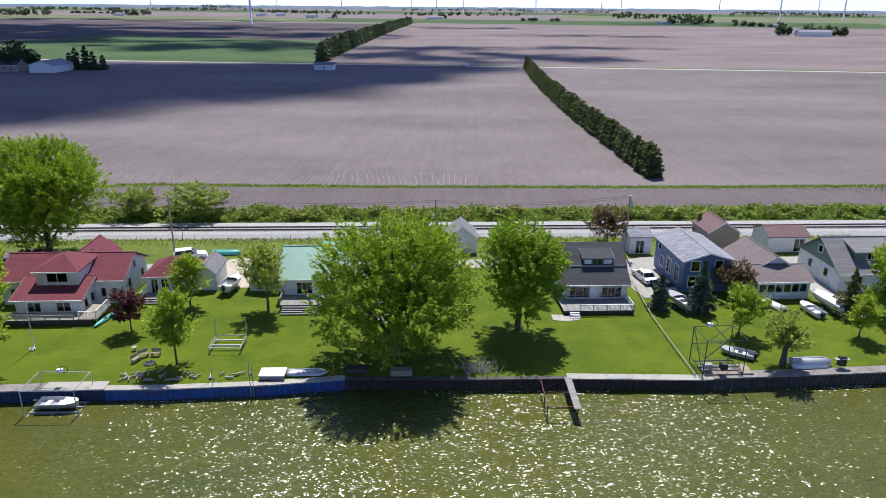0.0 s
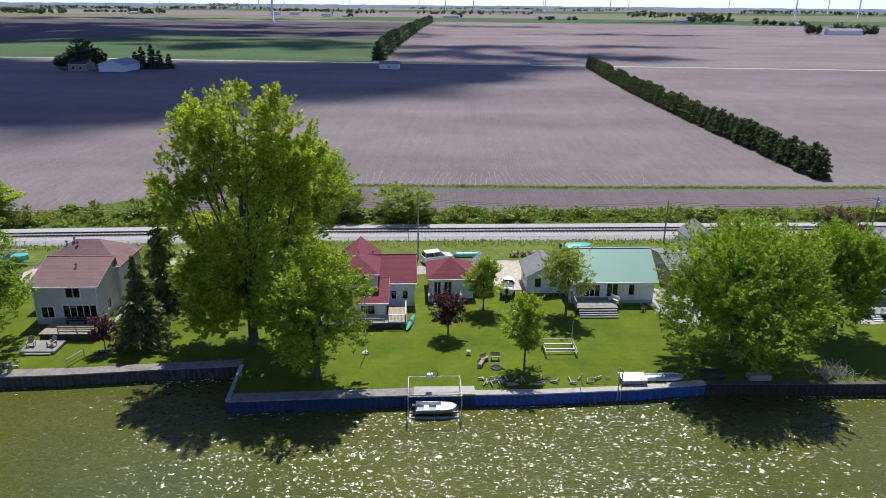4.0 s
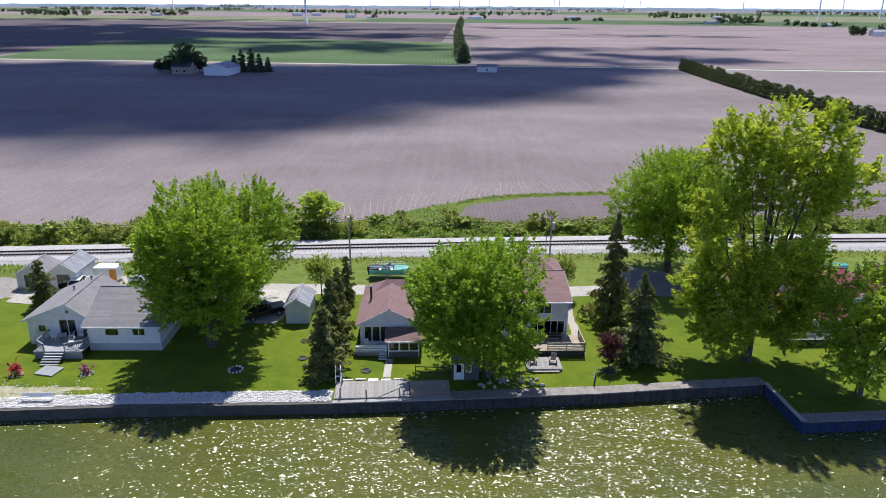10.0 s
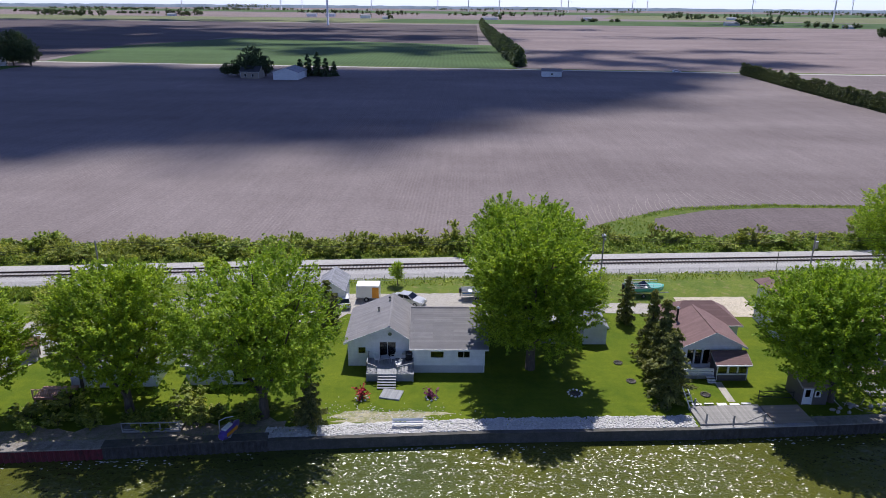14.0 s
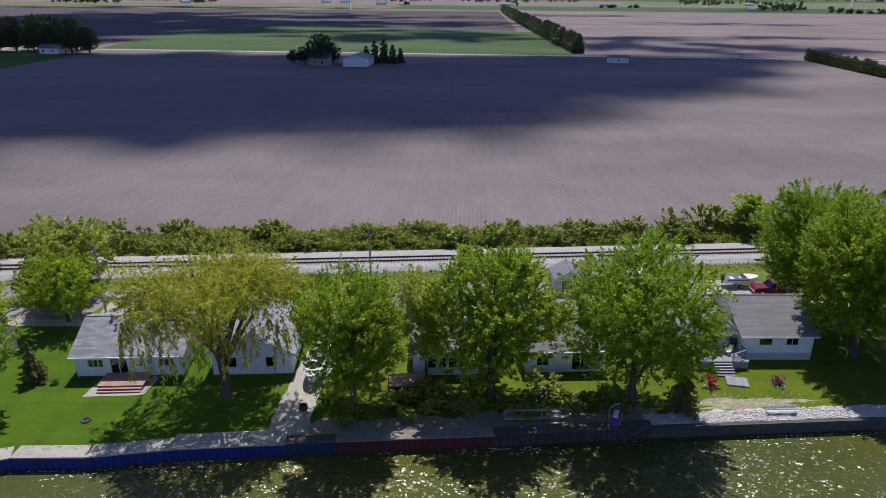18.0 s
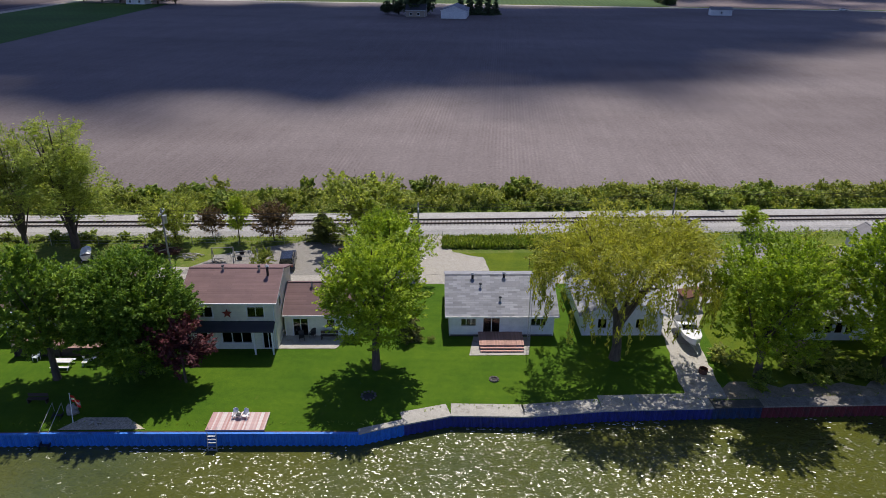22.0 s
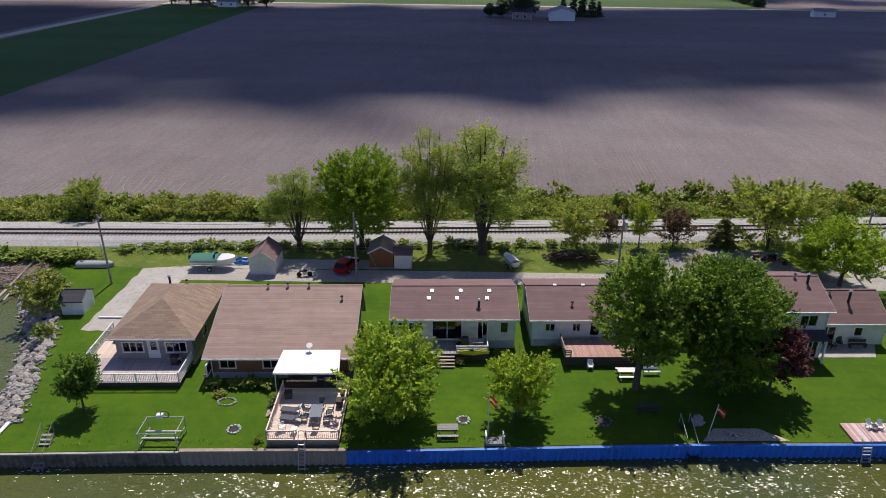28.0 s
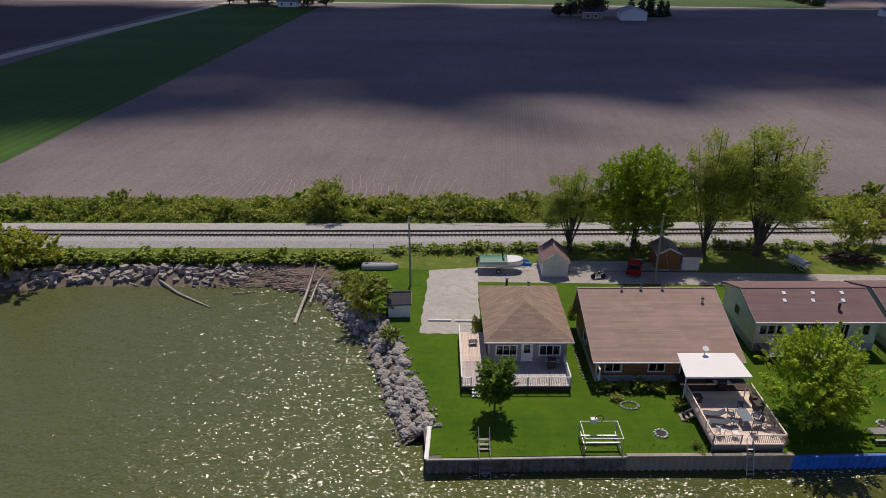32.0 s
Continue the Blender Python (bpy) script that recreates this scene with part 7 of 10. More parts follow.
def adirondack(label, x, y, z, rot, mat):
    t = thing("adirondack_chair", x, y, z, rot, label, "chair", "slatted lawn chairs")
    part("seat", MB().hexa([(-0.28, -0.3, 0.34), (0.28, -0.3, 0.34), (0.28, 0.25, 0.22), (-0.28, 0.25, 0.22), (-0.28, -0.3, 0.38), (0.28, -0.3, 0.38), (0.28, 0.25, 0.26), (-0.28, 0.25, 0.26)]), mat, t)
    for k in range(5):
        xx = -0.24 + k * 0.12
        top = 1.05 - 0.05 * abs(k - 2)
        part("slat", MB().hexa([(xx - 0.05, 0.22, 0.26), (xx + 0.05, 0.22, 0.26), (xx + 0.05, 0.25, 0.26), (xx - 0.05, 0.25, 0.26), (xx - 0.06, 0.55, top), (xx + 0.06, 0.55, top), (xx + 0.06, 0.58, top), (xx - 0.06, 0.58, top)]), mat, t)
    for sx in (-0.36, 0.36):
        part("armrest", MB().box(sx - 0.07, -0.36, 0.56, sx + 0.07, 0.36, 0.59), mat, t)
        part("leg", MB().box(sx - 0.04, -0.32, 0, sx + 0.04, -0.24, 0.56), mat, t)
        part("back_leg", MB().box(sx - 0.04, 0.26, 0, sx + 0.04, 0.34, 0.56), mat, t)
    return t


def table(label, x, y, z, rot, w, d, mat, h=0.74, leg_mat=None, name="garden_table"):
    t = thing(name, x, y, z, rot, label, "table")
    part("tabletop", MB().box(-w / 2, -d / 2, h - 0.04, w / 2, d / 2, h), mat, t)
    for sx in (-w / 2 + 0.08, w / 2 - 0.08):
        for sy in (-d / 2 + 0.08, d / 2 - 0.08):
            part("leg", MB().rod((sx, sy, 0), (sx, sy, h - 0.04), 0.03), leg_mat or STEEL, t)
    return t


def picnic_table(label, x, y, rot, mat):
    t = thing("picnic_table", x, y, 0, rot, label, "table")
    part("tabletop", planks(MB(), -0.9, -0.37, 0.9, 0.37, 0.76, False, 0.15), mat, t)
    for s in (-1, 1):
        part("bench", MB().box(-0.9, s * 0.72 - 0.13, 0.41, 0.9, s * 0.72 + 0.13, 0.45), mat, t)
        part("trestle", MB().rod((s * 0.65, -0.75, 0), (s * 0.65, 0.2, 0.73), 0.04).rod((s * 0.65, 0.75, 0), (s * 0.65, -0.2, 0.73), 0.04).rod((s * 0.65, -0.8, 0.39), (s * 0.65, 0.8, 0.39), 0.035), mat, t)
    return t


def bench(label, x, y, rot, mat, w=1.6, z=0.0):
    t = thing("bench", x, y, z, rot, label, "bench")
    part("seat", planks(MB(), -w / 2, -0.22, w / 2, 0.2, 0.45, False, 0.14), mat, t)
    part("backrest", planks(MB(), -w / 2, 0.22, w / 2, 0.26, 0.85, False, 0.3, 0.01, 0.34), mat, t)
    for s in (-1, 1):
        part("leg", MB().box(s * (w / 2 - 0.1) - 0.04, -0.2, 0, s * (w / 2 - 0.1) + 0.04, 0.24, 0.41), mat, t)
    return t


def grill(label, x, y, z, rot):
    t = thing("barbecue", x, y, z, rot, label, "barbecue")
    part("cabinet", MB().box(-0.35, -0.28, 0.1, 0.35, 0.28, 0.8), BLACK, t)
    part("lid", MB().tube([(-0.35, 0, 0.86), (0.35, 0, 0.86)], [0.27, 0.27], 10), BLACK, t)
    part("side_shelf", MB().box(0.36, -0.25, 0.78, 0.75, 0.25, 0.82), STEEL, t)
    part("side_shelf", MB().box(-0.75, -0.25, 0.78, -0.36, 0.25, 0.82), STEEL, t)
    for s in (-1, 1):
        part("wheel", MB().tube([(s * 0.36, 0.2, 0.1), (s * 0.42, 0.2, 0.1)], [0.1, 0.1], 10), RUBBER, t)
    part("handle", MB().rod((-0.25, -0.3, 0.9), (0.25, -0.3, 0.9), 0.02), STEEL, t)
    return t


def planter(label, x, y, z, mat, s=0.5):
    t = thing("planter_box", x, y, z, 5, label, "planter")
    part("box", MB().box(-s / 2, -s / 2, 0, s / 2, s / 2, s), mat, t)
    part("rim", MB().box(-s / 2 - 0.03, -s / 2 - 0.03, s - 0.05, s / 2 + 0.03, s / 2 + 0.03, s + 0.02), mat, t)
    return t


def hull_mesh(L, B, H, flare=0.75, bow=0.35, n=11):
    """An open boat hull, bow at +x; sections from stern to stem."""
    mb = MB()
    prof = [(0.0, 0.0), (0.45, 0.06), (0.8, 0.3), (0.95, 0.72), (1.0, 1.0)]
    for i in range(n):
        q = i / (n - 1)
        wd = B / 2 * (1 if q < 1 - bow else math.sqrt(max(0.0, 1 - ((q - 1 + bow) / bow) ** 2)) * 0.98 + 0.02)
        sheer = H * (1 + 0.18 * q * q)
        keel = H * 0.35 * max(0, (q - 0.7) / 0.3) ** 2
        row = [(-L / 2 + L * q, s * a * wd, keel + (sheer - keel) * b) for s, seq in ((-1, prof[::-1]), (1, prof[1:])) for a, b in seq]
        mb.v += row
    k = 9
    for i in range(n - 1):
        for j in range(k - 1):
            a = i * k + j
            mb.f.append((a, a + 1, a + k + 1, a + k))
    mb.f.append(tuple(range(k - 1, -1, -1)))
    return mb


def deck_mesh(L, B, H, x0, x1, drop=0.02, bow=0.35, inset=0.97, n=9, crown=0.1):
    """A crowned cover that closes the hull between x0 and x1 (shares of its length)."""
    mb = MB()
    for i in range(n):
        q = x0 + (x1 - x0) * i / (n - 1)
        wd = B / 2 * inset * (1 if q < 1 - bow else math.sqrt(max(0.0, 1 - ((q - 1 + bow) / bow) ** 2)) * 0.98 + 0.02)
        z = H * (1 + 0.18 * q * q) - drop
        mb.v += [(-L / 2 + L * q, s * wd, z + (crown if s == 0 else crown * 0.6 if abs(s) < 0.9 else 0)) for s in (-1, -0.5, 0, 0.5, 1)]
    for i in range(n - 1):
        for j in range(4):
            a = i * 5 + j
            mb.f.append((a, a + 5, a + 6, a + 1))
    return mb


def boat(label, x, y, z, rot, L, B, H, hull, top=None, cover=None, trailer=True, seats=True, screen=False, name="motorboat", stripe=None, motor=True):
    t = thing(name, x, y, z, rot, label, "boat")
    lift = 0.55 if trailer else 0.0
    shift = lambda mb: (setattr(mb, "v", [(a, b, c + lift) for a, b, c in mb.v]), mb)[1]
    part("hull", shift(hull_mesh(L, B, H)), hull, t, "", True)
    part("foredeck", shift(deck_mesh(L, B, H, 0.62, 1.0)), top or hull, t, "", True)
    for sd in (-1, 1):
        part("gunwale", shift(MB().tube([(-L / 2, sd * B / 2, H), (L * 0.15, sd * B / 2, H * 1.07)], [0.05, 0.05])), STEEL, t)
    if stripe:
        part("hull_stripe", shift(MB().box(-L / 2 + 0.05, -B / 2 - 0.012, H * 0.72, L * 0.14, -B / 2 - 0.002, H * 0.9)), stripe, t)
    if cover:
        part("cover", shift(deck_mesh(L, B, H, 0.02, 0.64, -0.05, 0.35, 1.0, 9, 0.28)), cover, t, "", True)
    else:
        part("boat_floor", shift(MB().box(-L / 2 + 0.1, -B / 2 * 0.8, H * 0.3, L * 0.12, B / 2 * 0.8, H * 0.34)), CANVAS, t)
        if seats:
            for sx in (-0.3, 0.0):
                part("seat", shift(MB().box(L * sx, -B * 0.32, H * 0.35, L * sx + 0.5, B * 0.32, H * 0.75)), PLASTICWHITE, t)
    if screen:
        part("windscreen", shift(MB().hexa([(L * 0.1, -B * 0.4, H * 1.05), (L * 0.1 + 0.03, -B * 0.4, H * 1.05), (L * 0.1 + 0.03, B * 0.4, H * 1.05), (L * 0.1, B * 0.4, H * 1.05), (L * 0.03, -B * 0.34, H * 1.5), (L * 0.03 + 0.03, -B * 0.34, H * 1.5), (L * 0.03 + 0.03, B * 0.34, H * 1.5), (L * 0.03, B * 0.34, H * 1.5)])), TINT, t)
    if motor:
        part("outboard_motor", shift(MB().box(-L / 2 - 0.35, -0.18, H * 0.5, -L / 2 - 0.02, 0.18, H * 1.3).box(-L / 2 - 0.25, -0.07, -0.1, -L / 2 - 0.1, 0.07, H * 0.5)), BLACK, t)
    if trailer:
        part("trailer_frame", MB().rod((-L / 2, -0.6, 0.42), (L * 0.5, 0, 0.42), 0.05).rod((-L / 2, 0.6, 0.42), (L * 0.5, 0, 0.42), 0.05).rod((L * 0.5, 0, 0.42), (L * 0.66, 0, 0.42), 0.05).rod((-0.3, -B / 2, 0.3), (-0.3, B / 2, 0.3), 0.05), STEEL, t)
        for s in (-1, 1):
            w = part("wheel", MB().tube([(-0.3, s * B * 0.46, 0.3), (-0.3, s * (B * 0.46 + 0.18), 0.3)], [0.3, 0.3], 14), RUBBER, t)
            part("rim", MB().tube([(-0.3, s * B * 0.455, 0.3), (-0.3, s * (B * 0.46 + 0.19), 0.3)], [0.16, 0.16], 10), STEEL, w)
    return t


def overturned(label, x, y, rot, L, B, H, mat, name="upturned_boat"):
    t = thing(name, x, y, 0.12, rot, label, "boat")
    mb = hull_mesh(L, B, H)
    mb.v = [(a, b, H * 1.1 - c) for a, b, c in mb.v]
    part("hull", mb, mat, t, "", True)
    part("keel", MB().box(-L / 2, -0.03, H * 1.1 - 0.01, L * 0.3, 0.03, H * 1.1 + 0.05), mat, t)
    part("trestle", MB().box(-L * 0.3, -B / 2, -0.12, -L * 0.3 + 0.1, B / 2, 0.06).box(L * 0.2, -B / 2 * 0.8, -0.12, L * 0.2 + 0.1, B / 2 * 0.8, 0.06), WOOD, t)
    return t


def kayak(label, x, y, z, rot, mat, L=3.6):
    t = thing("kayak", x, y, z, rot, label, "kayak")
    part("hull", MB().tube([(-L / 2, 0, 0.22), (-L * 0.38, 0, 0.17), (0, 0, 0.15), (L * 0.38, 0, 0.17), (L / 2, 0, 0.22)], [0.02, 0.2, 0.34, 0.2, 0.02], 10), mat, t, "", True)
    part("cockpit", MB().tube([(-0.1, 0, 0.44), (-0.1, 0, 0.5)], [0.26, 0.24], 12), BLACK, t)
    return t


def car(label, x, y, rot, paint_mat, kind="sedan", name="car"):
    """Bonnet at +x."""
    L, W = {"sedan": (4.7, 1.8), "truck": (5.5, 1.95), "hatch": (4.1, 1.75), "suv": (4.6, 1.85)}[kind]
    t = thing(name, x, y, 0.04, rot, label, "car")
    side = {"sedan": [(-2.35, 0.35), (-2.35, 0.85), (-1.7, 0.98), (-1.0, 1.0), (1.0, 0.98), (2.1, 0.8), (2.35, 0.6), (2.35, 0.35)],
            "hatch": [(-2.05, 0.35), (-2.05, 0.95), (-1.7, 1.0), (0.8, 0.98), (1.9, 0.78), (2.05, 0.55), (2.05, 0.35)],
            "suv": [(-2.3, 0.4), (-2.3, 1.05), (-1.8, 1.1), (0.9, 1.1), (2.1, 0.95), (2.3, 0.7), (2.3, 0.4)],
            "truck": [(-2.75, 0.5), (-2.75, 1.1), (-0.6, 1.1), (0.9, 1.12), (2.5, 1.0), (2.75, 0.8), (2.75, 0.5)]}[kind]
    cab = {"sedan": [(-1.6, 0.98), (-1.05, 1.42), (0.25, 1.44), (1.0, 0.98)], "hatch": [(-1.95, 0.96), (-1.6, 1.46), (0.1, 1.48), (0.85, 0.96)],
           "suv": [(-2.2, 1.08), (-2.0, 1.68), (0.2, 1.7), (0.95, 1.08)], "truck": [(-0.75, 1.1), (-0.6, 1.72), (0.4, 1.74), (1.05, 1.1)]}[kind]

    def extr(prof, w0, w1, top):
        mb = MB()
        n = len(prof)
        for s in (-1, 1):
            for px, pz in prof:
                w = w1 if pz > top else w0
                mb.v.append((px, s * w / 2, pz))
        mb.f = [tuple(range(n - 1, -1, -1)), tuple(range(n, 2 * n))] + [(i, (i + 1) % n, n + (i + 1) % n, n + i) for i in range(n)]
        return mb

    part("body", extr(side, W, W * 0.94, 0.9), paint_mat, t)
    part("cabin_glass", extr(cab, W * 0.9, W * 0.76, 1.2), TINT, t)
    rt = [(cab[1][0] - 0.02, cab[1][1] - 0.02), (cab[1][0], cab[1][1] + 0.03), (cab[2][0], cab[2][1] + 0.03), (cab[2][0] + 0.05, cab[2][1] - 0.02)]
    part("roof", extr(rt, W * 0.78, W * 0.77, 1.2), paint_mat, t)
    for s in (-1, 1):
        for a, b in ((cab[0], cab[1]), (cab[3], cab[2]), (((cab[0][0] + cab[3][0]) / 2, cab[0][1]), ((cab[1][0] + cab[2][0]) / 2, cab[1][1]))):
            part("pillar", MB().rod((a[0], s * W * 0.455, a[1]), (b[0], s * W * 0.385, b[1] + 0.02), 0.045), paint_mat, t)
        part("headlight", MB().box(L / 2 - 0.12, s * W * 0.33 - 0.16, 0.62, L / 2 + 0.015, s * W * 0.33 + 0.16, 0.76), PLASTICWHITE, t)
        part("tail_light", MB().box(-L / 2 - 0.015, s * W * 0.36 - 0.12, 0.68, -L / 2 + 0.1, s * W * 0.36 + 0.12, 0.84), BRICKRED, t)
        for wx in (-L * 0.29, L * 0.31):
            r = 0.37 if kind == "truck" else 0.32
            w = part("wheel", MB().tube([(wx, s * (W / 2 - 0.2), r), (wx, s * (W / 2 + 0.02), r)], [r, r], 14), RUBBER, t)
            part("rim", MB().tube([(wx, s * (W / 2 - 0.1), r), (wx, s * (W / 2 + 0.035), r)], [r * 0.6, r * 0.55], 10), STEEL, w)
    if kind == "truck":
        part("cargo_bed", MB().box(-2.65, -W * 0.42, 1.06, -0.75, W * 0.42, 1.112), BLACK, t)
    part("bumper", MB().box(L / 2 - 0.03, -W * 0.46, 0.36, L / 2 + 0.07, W * 0.46, 0.54), STEEL if kind == "truck" else paint_mat, t)
    part("bumper", MB().box(-L / 2 - 0.07, -W * 0.46, 0.36, -L / 2 + 0.03, W * 0.46, 0.54), STEEL if kind == "truck" else paint_mat, t)
    return t


def boat_lift(label, x, y, rot, L, W, H, z0, mat, wheel=True):
    """A welded frame with four posts, cradle beams and a winch wheel."""
    t = thing("boat_lift", x, y, 0, rot, label, "boat lift")
    for px, py in ((0, 0), (L, 0), (L, W), (0, W)):
        part("post", MB().rod((px, py, z0), (px, py, H), 0.05), mat, t)
    for a, b in (((0, 0), (L, 0)), ((0, W), (L, W)), ((0, 0), (0, W)), ((L, 0), (L, W))):
        part("top_beam", MB().rod((*a, H), (*b, H), 0.045), mat, t)
    for yy in (W * 0.3, W * 0.7):
        part("cradle_beam", MB().box(0, yy - 0.08, z0 + 0.6, L, yy + 0.08, z0 + 0.7), mat, t)
    for xx in (0.1, L - 0.1):
        part("cross_beam", MB().rod((xx, 0, z0 + 0.55), (xx, W, z0 + 0.55), 0.05), mat, t)
    if wheel:
        part("winch_wheel", MB().disc_ring(0, 0, 0, 0.33, 0.38, 0.05), BLACK, t).matrix_local = pose(L * 0.5, W, H + 0.3, 90, 0, 0)
        part("winch_motor", MB().box(L * 0.5 - 0.7, W - 0.2, H + 0.02, L * 0.5 - 0.15, W + 0.2, H + 0.32), BOATWHITE, t)
    return t


def pole(label, x, y, h, arm=True, box=False, mat=None, lamp=False, r=0.14):
    t = thing("utility_pole", x, y, 0, 3, label, "pole")
    part("shaft", MB().tube([(0, 0, -0.3), (0, 0, h)], [r, r * 0.7], 8), mat or WOODGREY, t)
    if arm:
        part("crossarm", MB().box(-0.06, -1.0, h - 0.7, 0.06, 1.0, h - 0.58), WOODGREY, t)
        for yy in (-0.9, -0.4, 0.4, 0.9):
            part("insulator", MB().rod((0, yy, h - 0.58), (0, yy, h - 0.4), 0.05), PLASTICWHITE, t)
    if box:
        part("transformer", MB().tube([(0.3, 0, h - 1.9), (0.3, 0, h - 0.9)], [0.24, 0.24], 10), STEEL, t)
    if lamp:
        part("lamp_head", MB().box(-0.12, -0.7, h - 0.2, 0.12, -0.1, h - 0.05), STEEL, t)
    return t


def flagpole(label, x, y, h, flag_mats=(), lean=0.0):
    t = thing("flagpole", x, y, 0, 0, label, "flagpole")
    part("shaft", MB().tube([(0, 0, 0), (lean, 0, h)], [0.045, 0.03], 7), PLASTICWHITE, t)
    part("finial", MB().blob((lean, 0, h + 0.05), (0.07, 0.07, 0.07), random.Random(1), 6, 4, 0.0), STEEL, t)
    z = h - 0.1
    for mt, dh in flag_mats:
        mb = MB()
        for i in range(5):
            xx = lean + 0.04 + 0.17 * i
            yy = 0.12 * math.sin(i * 1.6)
            mb.v += [(xx, yy, z - 0.12 * i), (xx, yy, z - dh - 0.16 * i), (xx, yy + 0.015, z - 0.12 * i), (xx, yy + 0.015, z - dh - 0.16 * i)]
        for i in range(4):
            a = i * 4
            mb.f += [(a, a + 1, a + 5, a + 4), (a + 2, a + 6, a + 7, a + 3), (a, a + 4, a + 6, a + 2), (a + 1, a + 3, a + 7, a + 5)]
        mb.f += [(0, 2, 3, 1), (16, 17, 19, 18)]
        part("flag", mb, mt, t)
        z -= dh
    return t


def run_fence(label, pts, h, mat, style="wire", name="fence"):
    t = thing(name, pts[0][0], pts[0][1], 0, 0, label, "fence", "", "structure")
    ox, oy = pts[0]
    for (xa, ya), (xb, yb) in zip(pts[:-1], pts[1:]):
        ln = math.hypot(xb - xa, yb - ya)
        n = max(1, round(ln / 3.0))
        for i in range(n + 1):
            x, y = xa + (xb - xa) * i / n - ox, ya + (yb - ya) * i / n - oy
            part("post", MB().rod((x, y, -0.2), (x, y, h), 0.04), mat, t)
        mb = MB()
        for zz in ([0.3, 0.75, h - 0.05] if style == "wire" else [0.35, h - 0.12]):
            r = 0.012 if style == "wire" else 0.05
            mb.rod((xa - ox, ya - oy, zz), (xb - ox, yb - oy, zz), r, 4)
        part("wires" if style == "wire" else "rails", mb, mat, t)
    return t


# the tan cottage: wrap-round deck with white rails
t = deck("wide mauve-grey deck with white railings round the taupe cottage", -290.6, 52.9, ROT, 10.2, 4.2, 0.62, DECKSHADE, [[(0.05, 4.0), (0.05, 0.05), (0.9, 0.05)], [(2.2, 0.05), (10.1, 0.05), (10.1, 4.1)]], WHITE, 0.95, "balusters", (0.95, 1.2, "f", WHITE), DARKWOOD)
deck("narrow side deck along the taupe cottage", -290.85, 57.1, ROT, 2.7, 5.4, 0.62, DECKTAN, [[(0.05, 0.0), (0.05, 5.3)]], WHITE, 0.95)
table("low dark patio table on the side deck", -289.6, 60.2, 0.62, 10, 0.9, 0.6, BLACK, 0.4)
grill("black kettle barbecue on the tan deck", -282.0, 56.4, 0.62, 0)
stairs("dark timber steps down over the point wall", -289.0, 45.8, ROT, 0.7, -1.0, 2.6, 0.9, WOODGREY, True, WOODGREY)
boat_lift("galvanised boat lift frame standing on the lawn", -280.4, 44.9, ROT, 3.1, 2.2, 1.6, 0.0, STEEL)
fire_ring("pale stone fire ring on the lawn of the point", -273.5, 47.8, 0.62, STONEWHITE)
boat("white motorboat under a green cover on a trailer", -286.3, 79.0, 0, 2, 5.6, 2.2, 0.95, BOATWHITE, BOATWHITE, GREENTARP, True, False, True, "motorboat", TEAL)
kayak("blue plastic pedal boat beside the trailer", -283.2, 80.2, 0.1, 5, BOATBLUE, 2.2)
kayak("blue plastic pedal boat beside the trailer", -283.6, 81.2, 0.1, 10, BOATBLUE, 2.2)
car("red hatchback parked on the gravel", -269.4, 79.6, 75, REDPAINT, "hatch")
for px in (-294.6, -291.6):
    st = thing("parking_stop", px, 65.6, 0.06, 2, "pale timber wheel stop lying on the concrete", "wheel stop", "wheel stops")
    part("beam", MB().box(0, 0, 0, 2.6, 0.18, 0.16), WHITE, st)
overturned("pale upturned rowing boat in the weeds", -301.6, 78.6, 4, 4.6, 1.5, 0.6, CANVAS)
ring = MB()

# the brown bungalow's long deck
deck("long tan plank deck reaching the seawall", -270.0, 45.6, ROT, 6.0, 7.2, 0.9, DECKTAN, [[(0.05, 7.0), (0.05, 0.05), (2.3, 0.05)], [(3.3, 0.05), (5.95, 0.05), (5.95, 7.1)]], DECKTAN, 0.9, "balusters", None, WOOD, False)
deck("darker upper deck under the white awning", -270.4, 52.9, ROT, 6.2, 2.6, 0.95, DARKWOOD, [], DARKWOOD)
aw = thing("awning", -270.9, 51.6, 0, ROT, "flat white canvas awning over the deck", "awning")
part("canvas", MB().slab([(0, 0, 3.3), (5.9, 0, 3.3), (5.6, 3.4, 3.55), (0.3, 3.4, 3.55)], 0.06), WHITECANVAS, aw)
for xx in (0.15, 5.6):
    part("post", MB().rod((xx, 0.15, 0.9), (xx, 0.15, 3.24), 0.05), WHITE, aw)
part("fascia", MB().box(0, -0.05, 3.14, 5.9, -0.006, 3.3), WHITE, aw)
sd = thing("satellite_dish", -268.3, 55.0, 3.55, 0, "round white satellite dish above the awning", "dish")
part("mast", MB().rod((0, 0, -0.2), (0, 0, 0.5), 0.04), STEEL, sd)
part("dish", MB().tube([(0, 0, 0.5), (0, -0.02, 0.55), (0, -0.05, 0.62)], [0.06, 0.22, 0.3], 14), BOATWHITE, sd)
lounger("grey sling sun lounger on the tan deck", -269.0, 49.3, 0.9, -95)
lounger("grey sling sun lounger on the tan deck", -268.8, 48.2, 0.9, -95)
table("glass-topped patio table on the tan deck", -266.5, 48.7, 0.9, 5, 1.0, 1.7, paint("smoked_glass_top", (0.22, 0.25, 0.28), 0.12), 0.72)
for cx, cy, cr in ((-267.4, 48.2, 95), (-267.4, 49.2, 85), (-265.5, 48.2, -85), (-265.4, 49.1, -95), (-266.3, 50.0, 0), (-266.2, 47.2, 180)):
    chair("dark wicker chair round the patio table", cx, cy, 0.9, cr, FABRIC, "chairs round the patio table")
chair("white folding chair on the tan deck", -269.0, 46.9, 0.9, 120, PLASTICWHITE)
